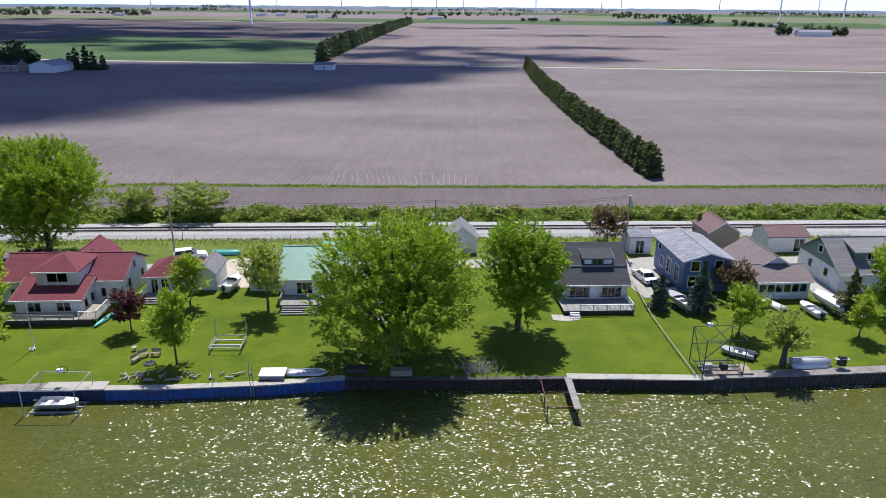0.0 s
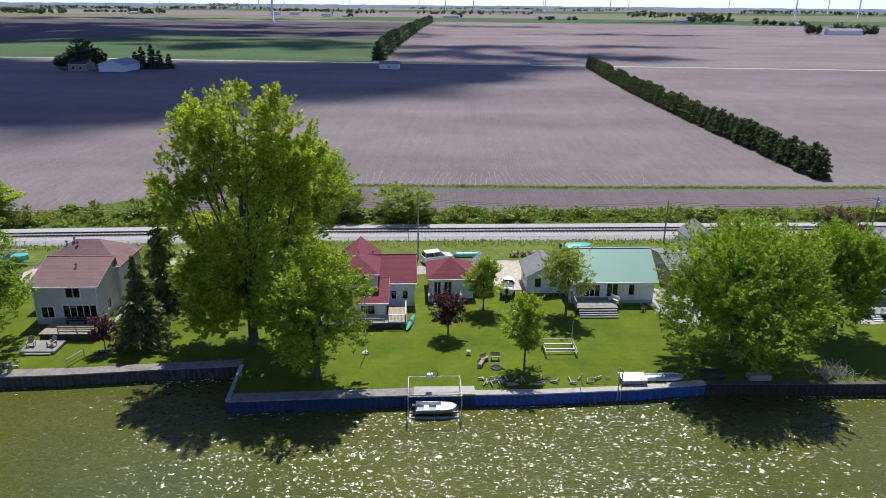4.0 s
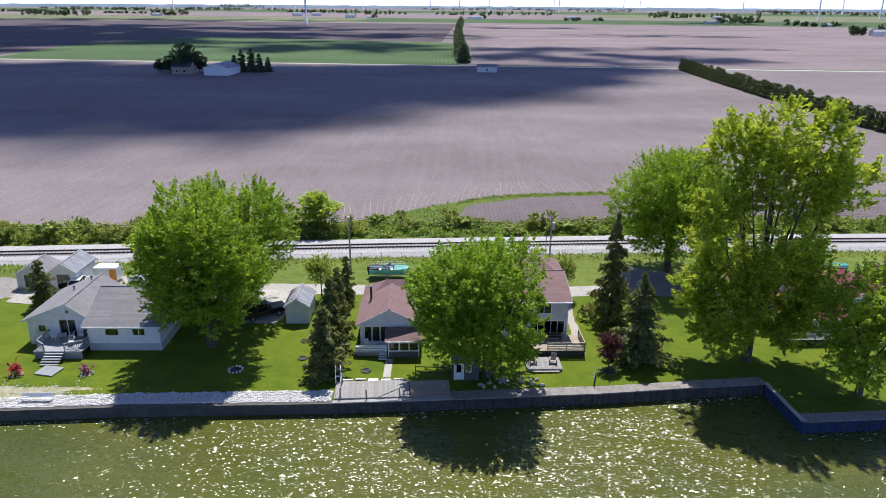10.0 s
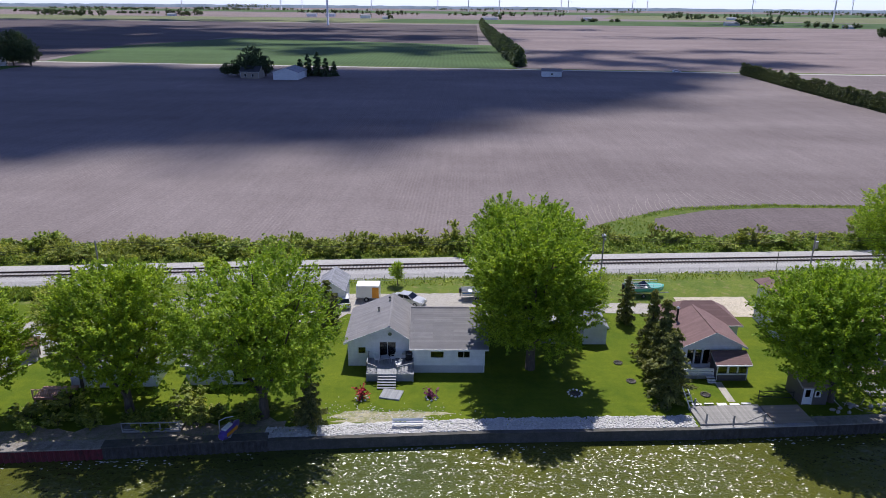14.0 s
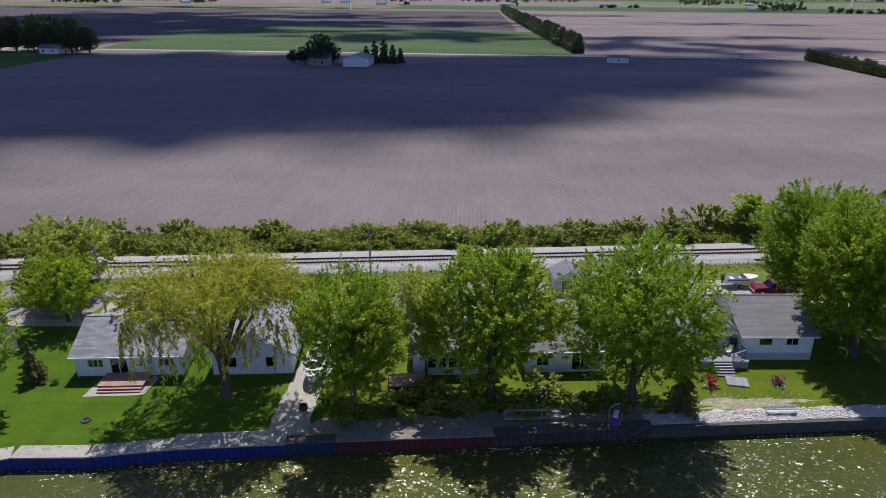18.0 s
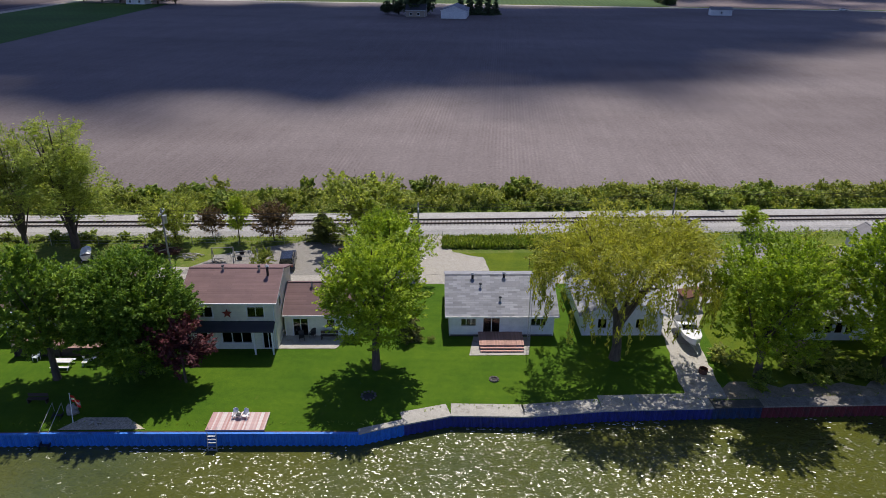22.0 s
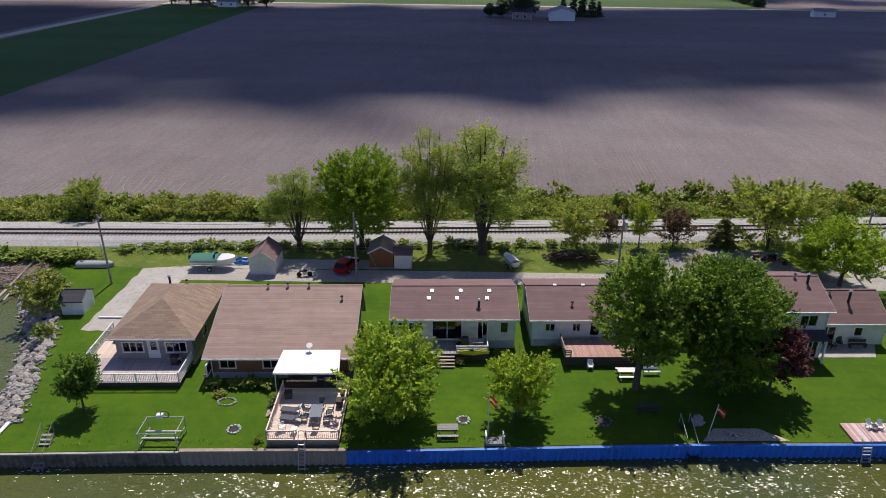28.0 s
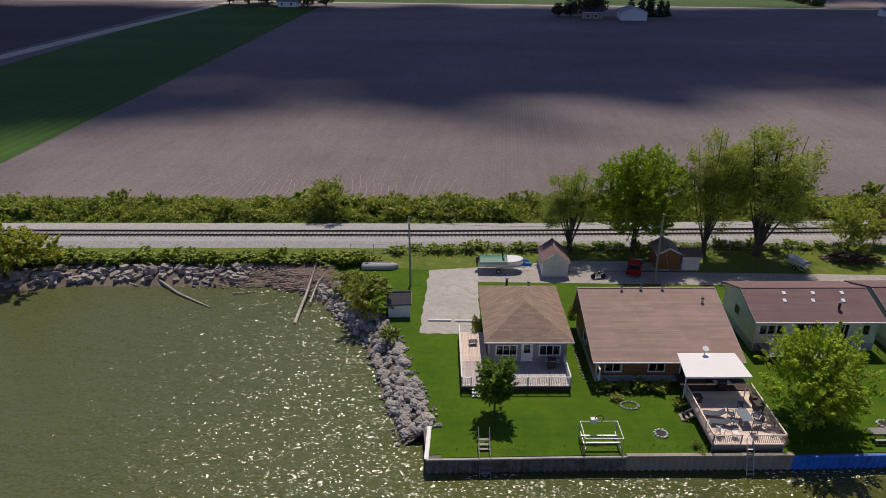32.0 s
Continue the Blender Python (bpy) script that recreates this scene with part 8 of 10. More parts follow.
table("small white side table on the tan deck", -267.9, 46.6, 0.9, 0, 0.5, 0.5, PLASTICWHITE, 0.5)
grill("large black barbecue under the awning", -267.0, 53.2, 0.95, 0)
bench("dark wicker sofa under the awning", -267.2, 54.6, ROT, BLACK, 1.9, 0.95)
planter("dark planter at the deck edge", -269.6, 51.4, 0.9, DARKWOOD, 0.6)
planter("dark planter at the deck edge", -264.7, 50.4, 0.9, DARKWOOD, 0.7)
planter("dark planter at the deck edge", -264.6, 51.6, 0.9, DARKWOOD, 0.6)
ladder("long galvanised ladder from the deck into the water", -267.3, 45.4, 0.9, -1.9, 1.1, 0.55, STEEL, True)
stairs("timber side steps up to the long deck", -270.0, 50.6, ROT - 90, 0.9, 0.0, 1.4, 0.9, WOOD, True)
for bx, by, h, w in ((-275.5, 54.2, 0.9, 1.4), (-273.5, 54.4, 0.7, 1.2), (-271.8, 54.3, 1.0, 1.3), (-270.9, 46.3, 0.7, 0.9), (-270.8, 45.3, 0.5, 0.8), (-263.6, 47.0, 0.7, 0.9), (-263.6, 50.5, 0.8, 1.0), (-277.6, 57.5, 0.8, 1.0), (-276.4, 52.6, 0.5, 1.4),
                    (-278.6, 67.5, 1.3, 1.2), (-289.3, 63.2, 2.4, 1.1), (-259.0, 58.6, 0.8, 1.1), (-254.4, 58.8, 0.8, 1.1), (-250.6, 60.6, 1.0, 1.1), (-245.0, 61.8, 0.7, 1.2), (-203.0, 64.2, 0.7, 1.0)):
    again(bush, bx, by, h, 5.0, w, 6.2, random.uniform(0, 360), "small clipped shrub beside the house")
t = thing("rock_bed", -275.4, 51.6, 0, 0, "pale stone edging round a small flower bed", "flower bed")
rng = random.Random(3)
for k in range(16):
    a = 6.283 * k / 16
    part("stone", MB().blob((0.8 * math.cos(a), 0.55 * math.sin(a), 0.06), (0.14, 0.12, 0.1), rng), STONE, t)
t = thing("rock_edging", -278.9, 55.0, 0, 0, "row of pale edging stones between the cottages", "edging")
for k in range(30):
    part("stone", MB().blob((-0.02 * k + rng.uniform(-0.1, 0.1) + (0.09 * max(0, 6 - k)) * 4, -2.4 + k * 0.5, 0.06), (0.13, 0.12, 0.09), rng), STONE, t)

# the cream bungalow
deck("grey plank deck with dark posts in front of the cream bungalow", -260.6, 58.9, ROT, 9.0, 2.6, 0.95, WOODGREY, [[(0.05, 0.05), (3.2, 0.05)], [(5.8, 0.05), (8.9, 0.05), (8.9, 2.4)]], WHITE, 0.85, "boards", (3.4, 2.2, "f", WOOD), DARKWOOD)
kayak("yellow kayak lying along the deck rail", -253.2, 59.35, 0.95, 4, YELLOW, 3.4)
table("pale garden table on the deck", -252.8, 60.6, 0.95, 0, 1.3, 0.8, CANVAS)
chair("white deck chair on the grey planks", -259.6, 60.4, 0.95, 30, PLASTICWHITE)
chair("black deck chair on the grey planks", -254.6, 60.4, 0.95, -20, BLACK)
chair("grey deck chair on the grey planks", -252.0, 61.0, 0.95, 10, WOODGREY)
grill("covered black barbecue on the deck", -254.0, 60.7, 0.95, 0)
fire_ring("white stone fire ring on the lawn", -253.9, 50.1, 0.6, STONEWHITE)
flagpole("white flagpole with a small furled flag", -251.8, 47.9, 4.4, [(CLOTH_RED, 0.2), (CLOTH_WHITE, 0.25), (CLOTH_RED, 0.2)])
t = deck("small pale landing platform on the blue wall", -252.0, 46.8, ROT, 1.6, 0.9, 0.3, WOODGREY, [[(0.05, 0.05), (0.05, 0.8)], [(1.5, 0.05), (1.5, 0.8)]], WHITE, 0.7, "none")
picnic_table("weathered grey picnic table under the tree", -255.2, 48.2, ROT, WOODGREY)
run_fence("dark wire hedge line between two lawns", [(-248.4, 62), (-248.9, 55), (-249.6, 48.5)], 0.5, DARKWOOD, "rail")
boat("jet ski under a white cover on a trailer", -248.6, 81.4, 0, 115, 3.0, 1.2, 0.7, BOATWHITE, BOATWHITE, WHITECANVAS, True, False, False, "jet_ski", None, False)
t = thing("wood_pile", -240.0, 83.6, 0, ROT, "heap of cut brush and logs", "wood pile")
for k in range(46):
    a = rng.uniform(-0.5, 0.5)
    x0, y0, z0 = rng.uniform(-2.6, 2.6), rng.uniform(-0.6, 0.6), rng.uniform(0.05, 0.75)
    part("log", MB().rod((x0 - 0.6 * math.cos(a), y0 - 0.6 * math.sin(a), z0), (x0 + 0.6 * math.cos(a), y0 + 0.6 * math.sin(a), z0 + rng.uniform(-0.15, 0.25)), rng.uniform(0.05, 0.11)), RUST, t)

# the white bungalow with the tan deck
deck("tan stained deck in front of the white bungalow", -244.2, 58.9, ROT, 9.0, 3.4, 1.15, DECKPINK, [[(0.05, 3.2), (0.05, 0.05), (0.6, 0.05)]], WOOD, 0.7, "boards", None, DARKWOOD)
chair("white plastic chair under the deck edge", -241.7, 58.6, 0, 0, PLASTICWHITE)
picnic_table("white picnic table beside the tree", -238.4, 57.6, ROT, WHITE)
bench("white garden bench beside the deck", -235.9, 58.0, ROT, WHITE)
bench("dark wooden bench swing facing the lake", -237.6, 52.0, ROT, DARKWOOD, 1.8)
fire_ring("scattered stone fire pit", -241.7, 50.6, 0.8)
stairs("dark steps over the blue wall", -235.2, 50.4, ROT, 0.3, -1.0, 3.2, 0.8, BLACK, True, STEEL)
flagpole("leaning flagpole with a red and white flag", -233.0, 49.4, 3.0, [(CLOTH_RED, 0.22), (CLOTH_WHITE, 0.22), (CLOTH_RED, 0.2)], 0.35)
structure("concrete_pad", flat_poly([(-233.8, 48.35), (-232.4, 50.1), (-228.6, 50.3), (-226.4, 48.85)], 0.05), SAND, "pale concrete and gravel pad behind the blue wall", "pad")
t = thing("driftwood", -231.0, 49.4, 0.05, 0, "twisted driftwood and stones on the pad", "driftwood")
for k in range(5):
    a = rng.uniform(0, 3)
    part("branch", MB().tube([(-0.9 * math.cos(a), -0.4 * math.sin(a), 0.08), (0, 0, 0.25), (0.9 * math.cos(a + 0.5), 0.5 * math.sin(a + 0.5), 0.12)], [0.07, 0.05, 0.02]), DEADWOOD, t)
t = thing("boulder", -233.6, 50.6, 0, 0, "large grey boulder beside the steps", "rock")
part("stone", MB().blob((0, 0, 0.4), (0.6, 0.45, 0.6), rng, 8, 6), STONE, t)
pole("grey wooden utility pole with a transformer", -235.8, 77.4, 9.0, True, True)

# the two-storey house
t = deck("faded pink plank deck at the blue wall", -221.2, 48.8, ROT, 5.0, 2.4, 0.22, DECKSTRIPE, [], DECKPINK, name="sun_deck")
for cx, cr in ((-219.1, 12), (-218.3, -12)):
    adirondack("white slatted lawn chair on the pink deck", cx, 50.6, 0.22, cr, PLASTICWHITE).scale = (0.72, 0.72, 0.72)
table("tiny dark table between two white chairs", -218.8, 50.5, 0.22, 0, 0.4, 0.4, BLACK, 0.45)
ladder("short galvanised ladder down the blue wall", -220.8, 48.2, 0.25, -1.9, 0.45, 0.75, STEEL)
fire_ring("sunken stone ring in the tree's shade", -208.1, 54.5, 0.75)
structure("patio", flat_poly([(-219.6, 61.8), (-212.6, 62.2), (-211.3, 65.1), (-218.6, 64.7)], 0.06), CONC_PALE, "pale concrete patio with garden chairs", "patio")
for cx, cy, cr in ((-216.4, 63.6, 20), (-215.4, 64.2, -10)):
    chair("black reclining chair on the concrete patio", cx, cy, 0.06, cr, BLACK)
bench("brown cushioned patio swing seat", -213.6, 64.0, ROT, DARKWOOD, 1.8, 0.06)
grill("small black barbecue on the patio", -219.0, 64.0, 0.06, 0)
st = thing("wall_star", -223.0, 61.32, 4.35, ROT, "rust-red five-pointed metal star on the wall", "ornament")
mb = MB()
for d in (0.0, 0.04):
    for k in range(10):
        r = 0.55 if k % 2 == 0 else 0.22
        mb.v.append((r * math.sin(0.6283 * k), -0.03 - d, r * math.cos(0.6283 * k)))
mb.f = [tuple(range(10)), tuple(range(19, 9, -1))] + [(k, k + 10, (k + 1) % 10 + 10, (k + 1) % 10) for k in range(10)]
part("star", mb, BRICKRED, st)
t = thing("porch_roof", -227.6, 60.5, 0, ROT, "dark shingled porch roof across the cream front", "roof")
part("roof_slope", MB().slab([(-0.2, -0.3, 2.75), (9.2, -0.3, 2.75), (9.2, 0.85, 3.3), (-0.2, 0.85, 3.3)], 0.12), R_BLACK, t)
for xx in (7.2, 9.0):
    part("post", MB().box(xx - 0.08, -0.2, 0, xx + 0.08, -0.04, 2.63), WHITE, t)
t = thing("swing_set", -230.6, 81.2, 0, 10, "grey timber swing and climbing frame", "swing set")
for xx in (-1.3, 1.3):
    part("a_frame", MB().rod((xx, -0.9, 0), (xx, 0, 2.3), 0.06).rod((xx, 0.9, 0), (xx, 0, 2.3), 0.06), WOODGREY, t)
part("crossbar", MB().rod((-1.4, 0, 2.3), (1.4, 0, 2.3), 0.06), WOODGREY, t)
for k in range(9):
    part("platform_board", MB().box(-1.2 + 0.156 * k, -0.6, 1.06, -1.056 + 0.156 * k, 0.6, 1.1), WOODGREY, t)
car("dark blue car parked in the yard", -222.4, 81.6, 100, DARKCAR, "suv")
t = thing("scrap_heap", -213.8, 84.6, 0, 0, "tangle of scrap metal and dark machinery", "scrap")
for k in range(26):
    a, x0, y0 = rng.uniform(0, 6.28), rng.uniform(-2.8, 2.8), rng.uniform(-0.9, 0.9)
    part("scrap", MB().box(x0 - rng.uniform(0.1, 0.4), y0 - 0.15, 0.0, x0 + rng.uniform(0.1, 0.4), y0 + 0.15, rng.uniform(0.2, 0.9)) if k % 3 == 0 else MB().rod((x0, y0, 0.05), (x0 + 0.8 * math.cos(a), y0 + 0.8 * math.sin(a), rng.uniform(0.3, 1.1)), 0.04), RUST if k % 2 else BLACK, t)

# the pale-roofed bungalow
deck("low reddish timber deck with steps", -198.0, 62.9, ROT, 4.6, 2.6, 0.55, DECKPINK, [], DECKPINK, steps=(0.1, 4.4, "f", DECKPINK))
structure("slab", flat_poly([(-199.0, 61.7), (-193.0, 62.1), (-192.6, 65.6), (-198.6, 65.3)], 0.04), CONC, "concrete slab under the reddish deck", "slab")
t = thing("lattice_mast", -192.9, 64.9, 0, 0, "slim galvanised lattice antenna mast on the bungalow", "mast")
for a in range(3):
    dx, dy = 0.16 * math.cos(a * 2.09), 0.16 * math.sin(a * 2.09)
    part("leg", MB().rod((dx, dy, 0), (dx, dy, 7.6), 0.025), STEEL, t)
mb = MB()
for k in range(19):
    z = 0.3 + k * 0.4
    for a in range(3):
        p = (0.16 * math.cos(a * 2.09), 0.16 * math.sin(a * 2.09), z)
        q = (0.16 * math.cos(a * 2.09 + 2.09), 0.16 * math.sin(a * 2.09 + 2.09), z + 0.4)
        mb.rod(p, q, 0.012, 4)
part("bracing", mb, STEEL, t)
part("antenna", MB().rod((-0.6, 0, 7.5), (0.6, 0, 7.5), 0.02).rod((-0.4, -0.3, 7.5), (-0.4, 0.3, 7.5), 0.015).rod((0.2, -0.35, 7.5), (0.2, 0.35, 7.5), 0.015), STEEL, t)
fire_ring("small fire ring on the lawn", -196.6, 57.7, 0.45)
for px, py in ((-191.7, 81.8), (-187.3, 82.0), (-183.4, 82.0)):
    t = thing("clothes_post", px, py, 0, 0, "dark upright post in the grass", "post", "garden posts")
    part("shaft", MB().rod((0, 0, -0.2), (0, 0, 1.6), 0.05), DARKWOOD, t)
boat("white open motorboat on a trailer on the ramp", -176.3, 66.0, 0, -88, 5.2, 2.0, 0.9, BOATWHITE, BOATWHITE, None, True, True, True)
t = thing("fire_barrel", -176.4, 59.9, 0, 0, "dark rusty fire drum on the ramp", "fire pit")
part("drum", MB().disc_ring(0, 0, 0.03, 0.36, 0.42, 0.5), RUST, t)
part("ash", MB().tube([(0, 0, 0.03), (0, 0, 0.2)], [0.35, 0.35], 12), CHAR, t)
t = thing("log_store", -174.2, 72.6, 0, 20, "dark open-fronted log store", "log store")
part("back", MB().box(-1.2, 0.7, 0, 1.2, 0.8, 2.1), WOOD, t)
part("roof", MB().slab([(-1.4, -0.6, 1.9), (1.4, -0.6, 1.9), (1.4, 1.0, 2.25), (-1.4, 1.0, 2.25)], 0.08), RUST, t)
for xx in (-1.2, 1.2):
    part("post", MB().box(xx - 0.06, -0.5, 0, xx + 0.06, -0.38, 1.9), WOOD, t)
part("logs", MB().box(-1.05, 0.1, 0.0, 1.05, 0.65, 1.2), DEADWOOD, t)
deck("red-stained porch deck among the trees", -168.4, 63.4, ROT, 3.6, 2.4, 0.6, DECKPINK, [[(0.05, 0.05), (3.5, 0.05)]], DECKPINK)
deck("grey plank landing stage above the wall", -157.0, 58.2, ROT, 5.5, 1.6, 0.4, WOODGREY, [[(0.05, 0.05), (5.4, 0.05)]], WOODGREY, 0.8, "none")
picnic_table("weathered picnic table among the trees", -152.5, 62.5, 20, WOOD)

# a jet ski on its lift
t = thing("jet_ski_lift", -146.8, 57.3, 0, 0, "grey V-shaped jet ski lift on the wall", "lift")
part("post", MB().rod((-0.5, 0, 0), (-0.5, 0, 2.2), 0.05), STEEL, t)
part("arm", MB().tube([(-0.5, 0, 2.2), (0.0, 0.4, 2.3), (0.6, 0.8, 2.2)], [0.05, 0.05, 0.05]), STEEL, t)
part("brace", MB().rod((-0.5, 0, 0.2), (0.2, 0.3, 0.9), 0.04).rod((-0.5, 0, 0.2), (-0.9, 0, 0), 0.04).rod((-0.5, 0, 0.2), (-0.1, -0.2, 0), 0.04), STEEL, t)
part("cradle", MB().box(-0.2, -0.5, 0.72, 0.6, 1.2, 0.8), STEEL, t)
t = thing("jet_ski", -146.5, 57.7, 0.8, 70, "violet and orange jet ski on a lift", "jet ski")
part("hull", MB().tube([(-1.3, 0, 0.2), (-0.9, 0, 0.22), (0.4, 0, 0.25), (1.2, 0, 0.35), (1.45, 0, 0.45)], [0.35, 0.48, 0.48, 0.25, 0.03], 9), VIOLET, t)
part("side_panel", MB().box(-1.0, -0.53, 0.2, 0.5, -0.44, 0.5), ORANGE, t)
part("seat", MB().box(-0.9, -0.2, 0.6, 0.2, 0.2, 0.85), PLASTICWHITE, t)
part("handlebar", MB().rod((0.35, -0.35, 1.0), (0.35, 0.35, 1.0), 0.03).rod((0.5, 0, 0.6), (0.35, 0, 1.0), 0.05), BLACK, t)

# the white cottage with the gabled wing
t = deck("grey painted deck with angled rails and steps", -134.9, 68.2, 1.0, 5.2, 4.0, 1.0, DECKGREY, [[(0.05, 3.9), (0.05, 0.9), (1.2, 0.05)], [(3.4, 0.05), (5.1, 0.9), (5.1, 2.0)]], DECKGREY, 0.9, "balusters", (1.3, 2.0, "f", DECKGREY), DECKGREY)
deck("grey ramp landing at the foot of the deck steps", -133.2, 65.0, -12, 2.2, 1.8, 0.15, DECKGREY)
table("square grey table on the grey deck", -133.0, 70.8, 1.0, 20, 0.9, 0.9, CANVAS)
for cx, cy, cr in ((-133.9, 70.9, 80), (-132.2, 71.2, -70), (-131.5, 69.8, -60)):
    chair("white deck chair on the grey deck", cx, cy, 1.0, cr, PLASTICWHITE)
grill("dark round barbecue on the grey deck", -130.4, 71.4, 1.0, 0)
t = thing("gable_window", -132.5, 71.72, 4.1, 1, "small white octagonal gable window", "window")
part("frame", MB().tube([(0, 0.02, 0), (0, -0.05, 0)], [0.32, 0.32], 8), WHITE, t)
part("pane", MB().tube([(0, -0.052, 0), (0, -0.06, 0)], [0.22, 0.22], 8), GLASS, t)
for fx, fy, mt, lab in ((-135.0, 64.9, FLOWERRED, "tall red flowering shrub in a stone ring"), (-127.7, 65.2, FLOWERPURPLE, "low purple flowering plant in a stone ring")):
    s = shrub(fx, fy, 1.5 if mt is FLOWERRED else 0.8, 1.0, lab, mt, int(-fx), 10, 40, 0.14, "flowering_shrub")
    for k in range(8):
        part("stone", MB().blob((0.6 * math.cos(k * 0.785), 0.6 * math.sin(k * 0.785), 0.06), (0.14, 0.12, 0.1), rng), STONEWHITE, s)
bench("pale concrete bench on the wall", -129.9, 59.9, 2, PLASTICWHITE, 3.0)
car("silver sedan parked behind the cottage", -131.4, 89.2, -25, SILVER, "sedan")
car("maroon pickup truck parked on the gravel", -118.2, 88.6, 178, MAROONPAINT, "truck", "pickup_truck")
boat("white and blue speedboat on a trailer", -121.7, 91.0, 0, 4, 4.8, 1.9, 0.85, BOATWHITE, BOATWHITE, None, True, True, True, "motorboat", BOATBLUE)
t = thing("cargo_trailer", -137.0, 90.6, 0, 0, "boxy white cargo trailer with an orange side door", "trailer")
part("box", MB().box(-1.6, -1.0, 0.5, 1.6, 1.0, 2.3), BOATWHITE, t)
part("door", MB().box(0.6, -1.03, 0.55, 1.5, -1.004, 2.1), ORANGE, t)
for s in (-1, 1):
    w = part("wheel", MB().tube([(-0.2, s * 0.95, 0.33), (-0.2, s * 1.12, 0.33)], [0.33, 0.33], 14), RUBBER, t)
    part("rim", MB().tube([(-0.2, s * 0.94, 0.33), (-0.2, s * 1.13, 0.33)], [0.18, 0.18], 10), STEEL, w)
car("small white car by the sheds", -140.2, 88.6, 100, WHITECAR, "hatch")
fire_ring("stone-ringed fire pit with a dark kettle", -112.5, 66.3, 0.85, STONEWHITE)
fire_ring("small round stone ring in the lawn", -106.4, 73.0, 0.5)
fire_ring("small round brick ring in the lawn", -105.9, 68.9, 0.5)
car("black pickup truck on the concrete pad", -112.8, 79.6, -145, BLACKCAR, "truck", "pickup_truck")
t = thing("quad_bike", -116.6, 91.6, 0.03, 30, "small dark red quad bike on gravel", "quad bike")
part("body", MB().box(-0.7, -0.3, 0.4, 0.7, 0.3, 0.75), BRICKRED, t)
part("seat", MB().box(-0.6, -0.2, 0.75, 0.1, 0.2, 0.9), BLACK, t)
part("handlebar", MB().rod((0.4, -0.4, 1.05), (0.4, 0.4, 1.05), 0.03).rod((0.45, 0, 0.7), (0.4, 0, 1.05), 0.04), BLACK, t)
for sx in (-0.5, 0.5):
    for s in (-1, 1):
        part("wheel", MB().tube([(sx, s * 0.3, 0.27), (sx, s * 0.52, 0.27)], [0.27, 0.27], 12), RUBBER, t)

# the small mauve-roofed cottage and its dock
deck("white-edged deck by the small cottage", -100.2, 69.4, 1.5, 3.5, 1.7, 0.6, WHITE, [[(0.05, 0.05), (3.4, 0.05)]], WHITE, 0.6, "boards", (2.6, 0.9, "f", WHITE), WOODGREY)
chair("white garden chair on the small deck", -99.0, 70.4, 0.6, 20, PLASTICWHITE)
structure("garden_path", flat_poly([(-96.8, 69.0), (-96.0, 69.0), (-96.0, 65.0), (-96.8, 65.0)], 0.02), CONC, "narrow paved path to the dock", "path")
fire_ring("stone fire ring near the dock", -98.7, 66.3, 0.5)
t = thing("mooring_stage", -101.0, 61.6, 0.15, 0, "grey timber dock posts with a slanting handrail", "dock")
for px, py in ((0.4, -0.8), (3.0, -1.0), (6.2, -0.6), (0.2, 2.0)):
    part("post", MB().box(px - 0.07, py - 0.07, -0.1, px + 0.07, py + 0.07, 1.1), WOODGREY, t)
part("handrail", MB().rod((4.0, -0.9, 0.1), (6.2, -0.6, 1.0), 0.05).rod((0.4, -0.8, 1.0), (0.2, 2.0, 1.0), 0.04), WOODGREY, t)
part("gangway", MB().rod((-0.4, 1.6, 0.2), (-0.7, 3.6, 1.5), 0.06).rod((0.1, 1.7, 0.2), (-0.2, 3.7, 1.5), 0.06).box(-0.5, 2.2, 0.6, 0.0, 2.3, 0.68).box(-0.6, 2.9, 1.0, -0.1, 3.0, 1.08), WHITE, t)
deck("weathered grey plank dock behind the wall", -101.2, 60.55, 4.0, 7.4, 3.2, 0.22, WOODGREY, name="dock")
deck("darker stained plank dock beside the outhouse", -93.7, 61.05, 4.0, 4.0, 3.0, 0.2, WOOD, name="dock")
t = thing("plank_edging", -97.6, 64.2, 0.1, 2, "loose white planks along the back of the dock", "planks")
for k in range(5):
    part("plank", MB().box(-3.2 + k * 1.3, rng.uniform(-0.2, 0.2), 0.0, -2.2 + k * 1.3, rng.uniform(0.25, 0.4), 0.06), WHITE, t)
run_fence("dark pipe railing beside the dock", [(-93.4, 65.6), (-89.9, 65.4)], 1.1, BLACK, "rail", "railing")
cb = boat("turquoise open deck boat with white rails behind the cottage", -98.2, 92.8, 0, 2, 5.6, 2.1, 0.9, TEAL, TEAL, None, True, True, False)
part("windscreen", MB().slab([(-0.6, -0.9, 1.5), (0.2, -0.85, 1.95), (0.2, 0.85, 1.95), (-0.6, 0.9, 1.5)], 0.04), TINT, cb)
for k in (-1, 1):
    part("rail", MB().rod((-2.6, k * 0.95, 2.0), (2.1, k * 0.95, 2.0), 0.03).rod((-2.6, k * 0.95, 1.72), (2.1, k * 0.95, 1.72), 0.02), BOATWHITE, cb)
    for px in (-2.6, -1.4, -0.2, 1.0, 2.1):
        part("rail_post", MB().rod((px, k * 0.95, 1.4), (px, k * 0.95, 2.0), 0.025), BOATWHITE, cb)
part("bench_seat", MB().box(-2.3, -0.85, 1.3, -1.5, 0.85, 1.72), BLACK, cb)
t = thing("brush_heap", -83.5, 63.8, 0.0, 3, "heap of stones and dead brush above the wall", "brush")
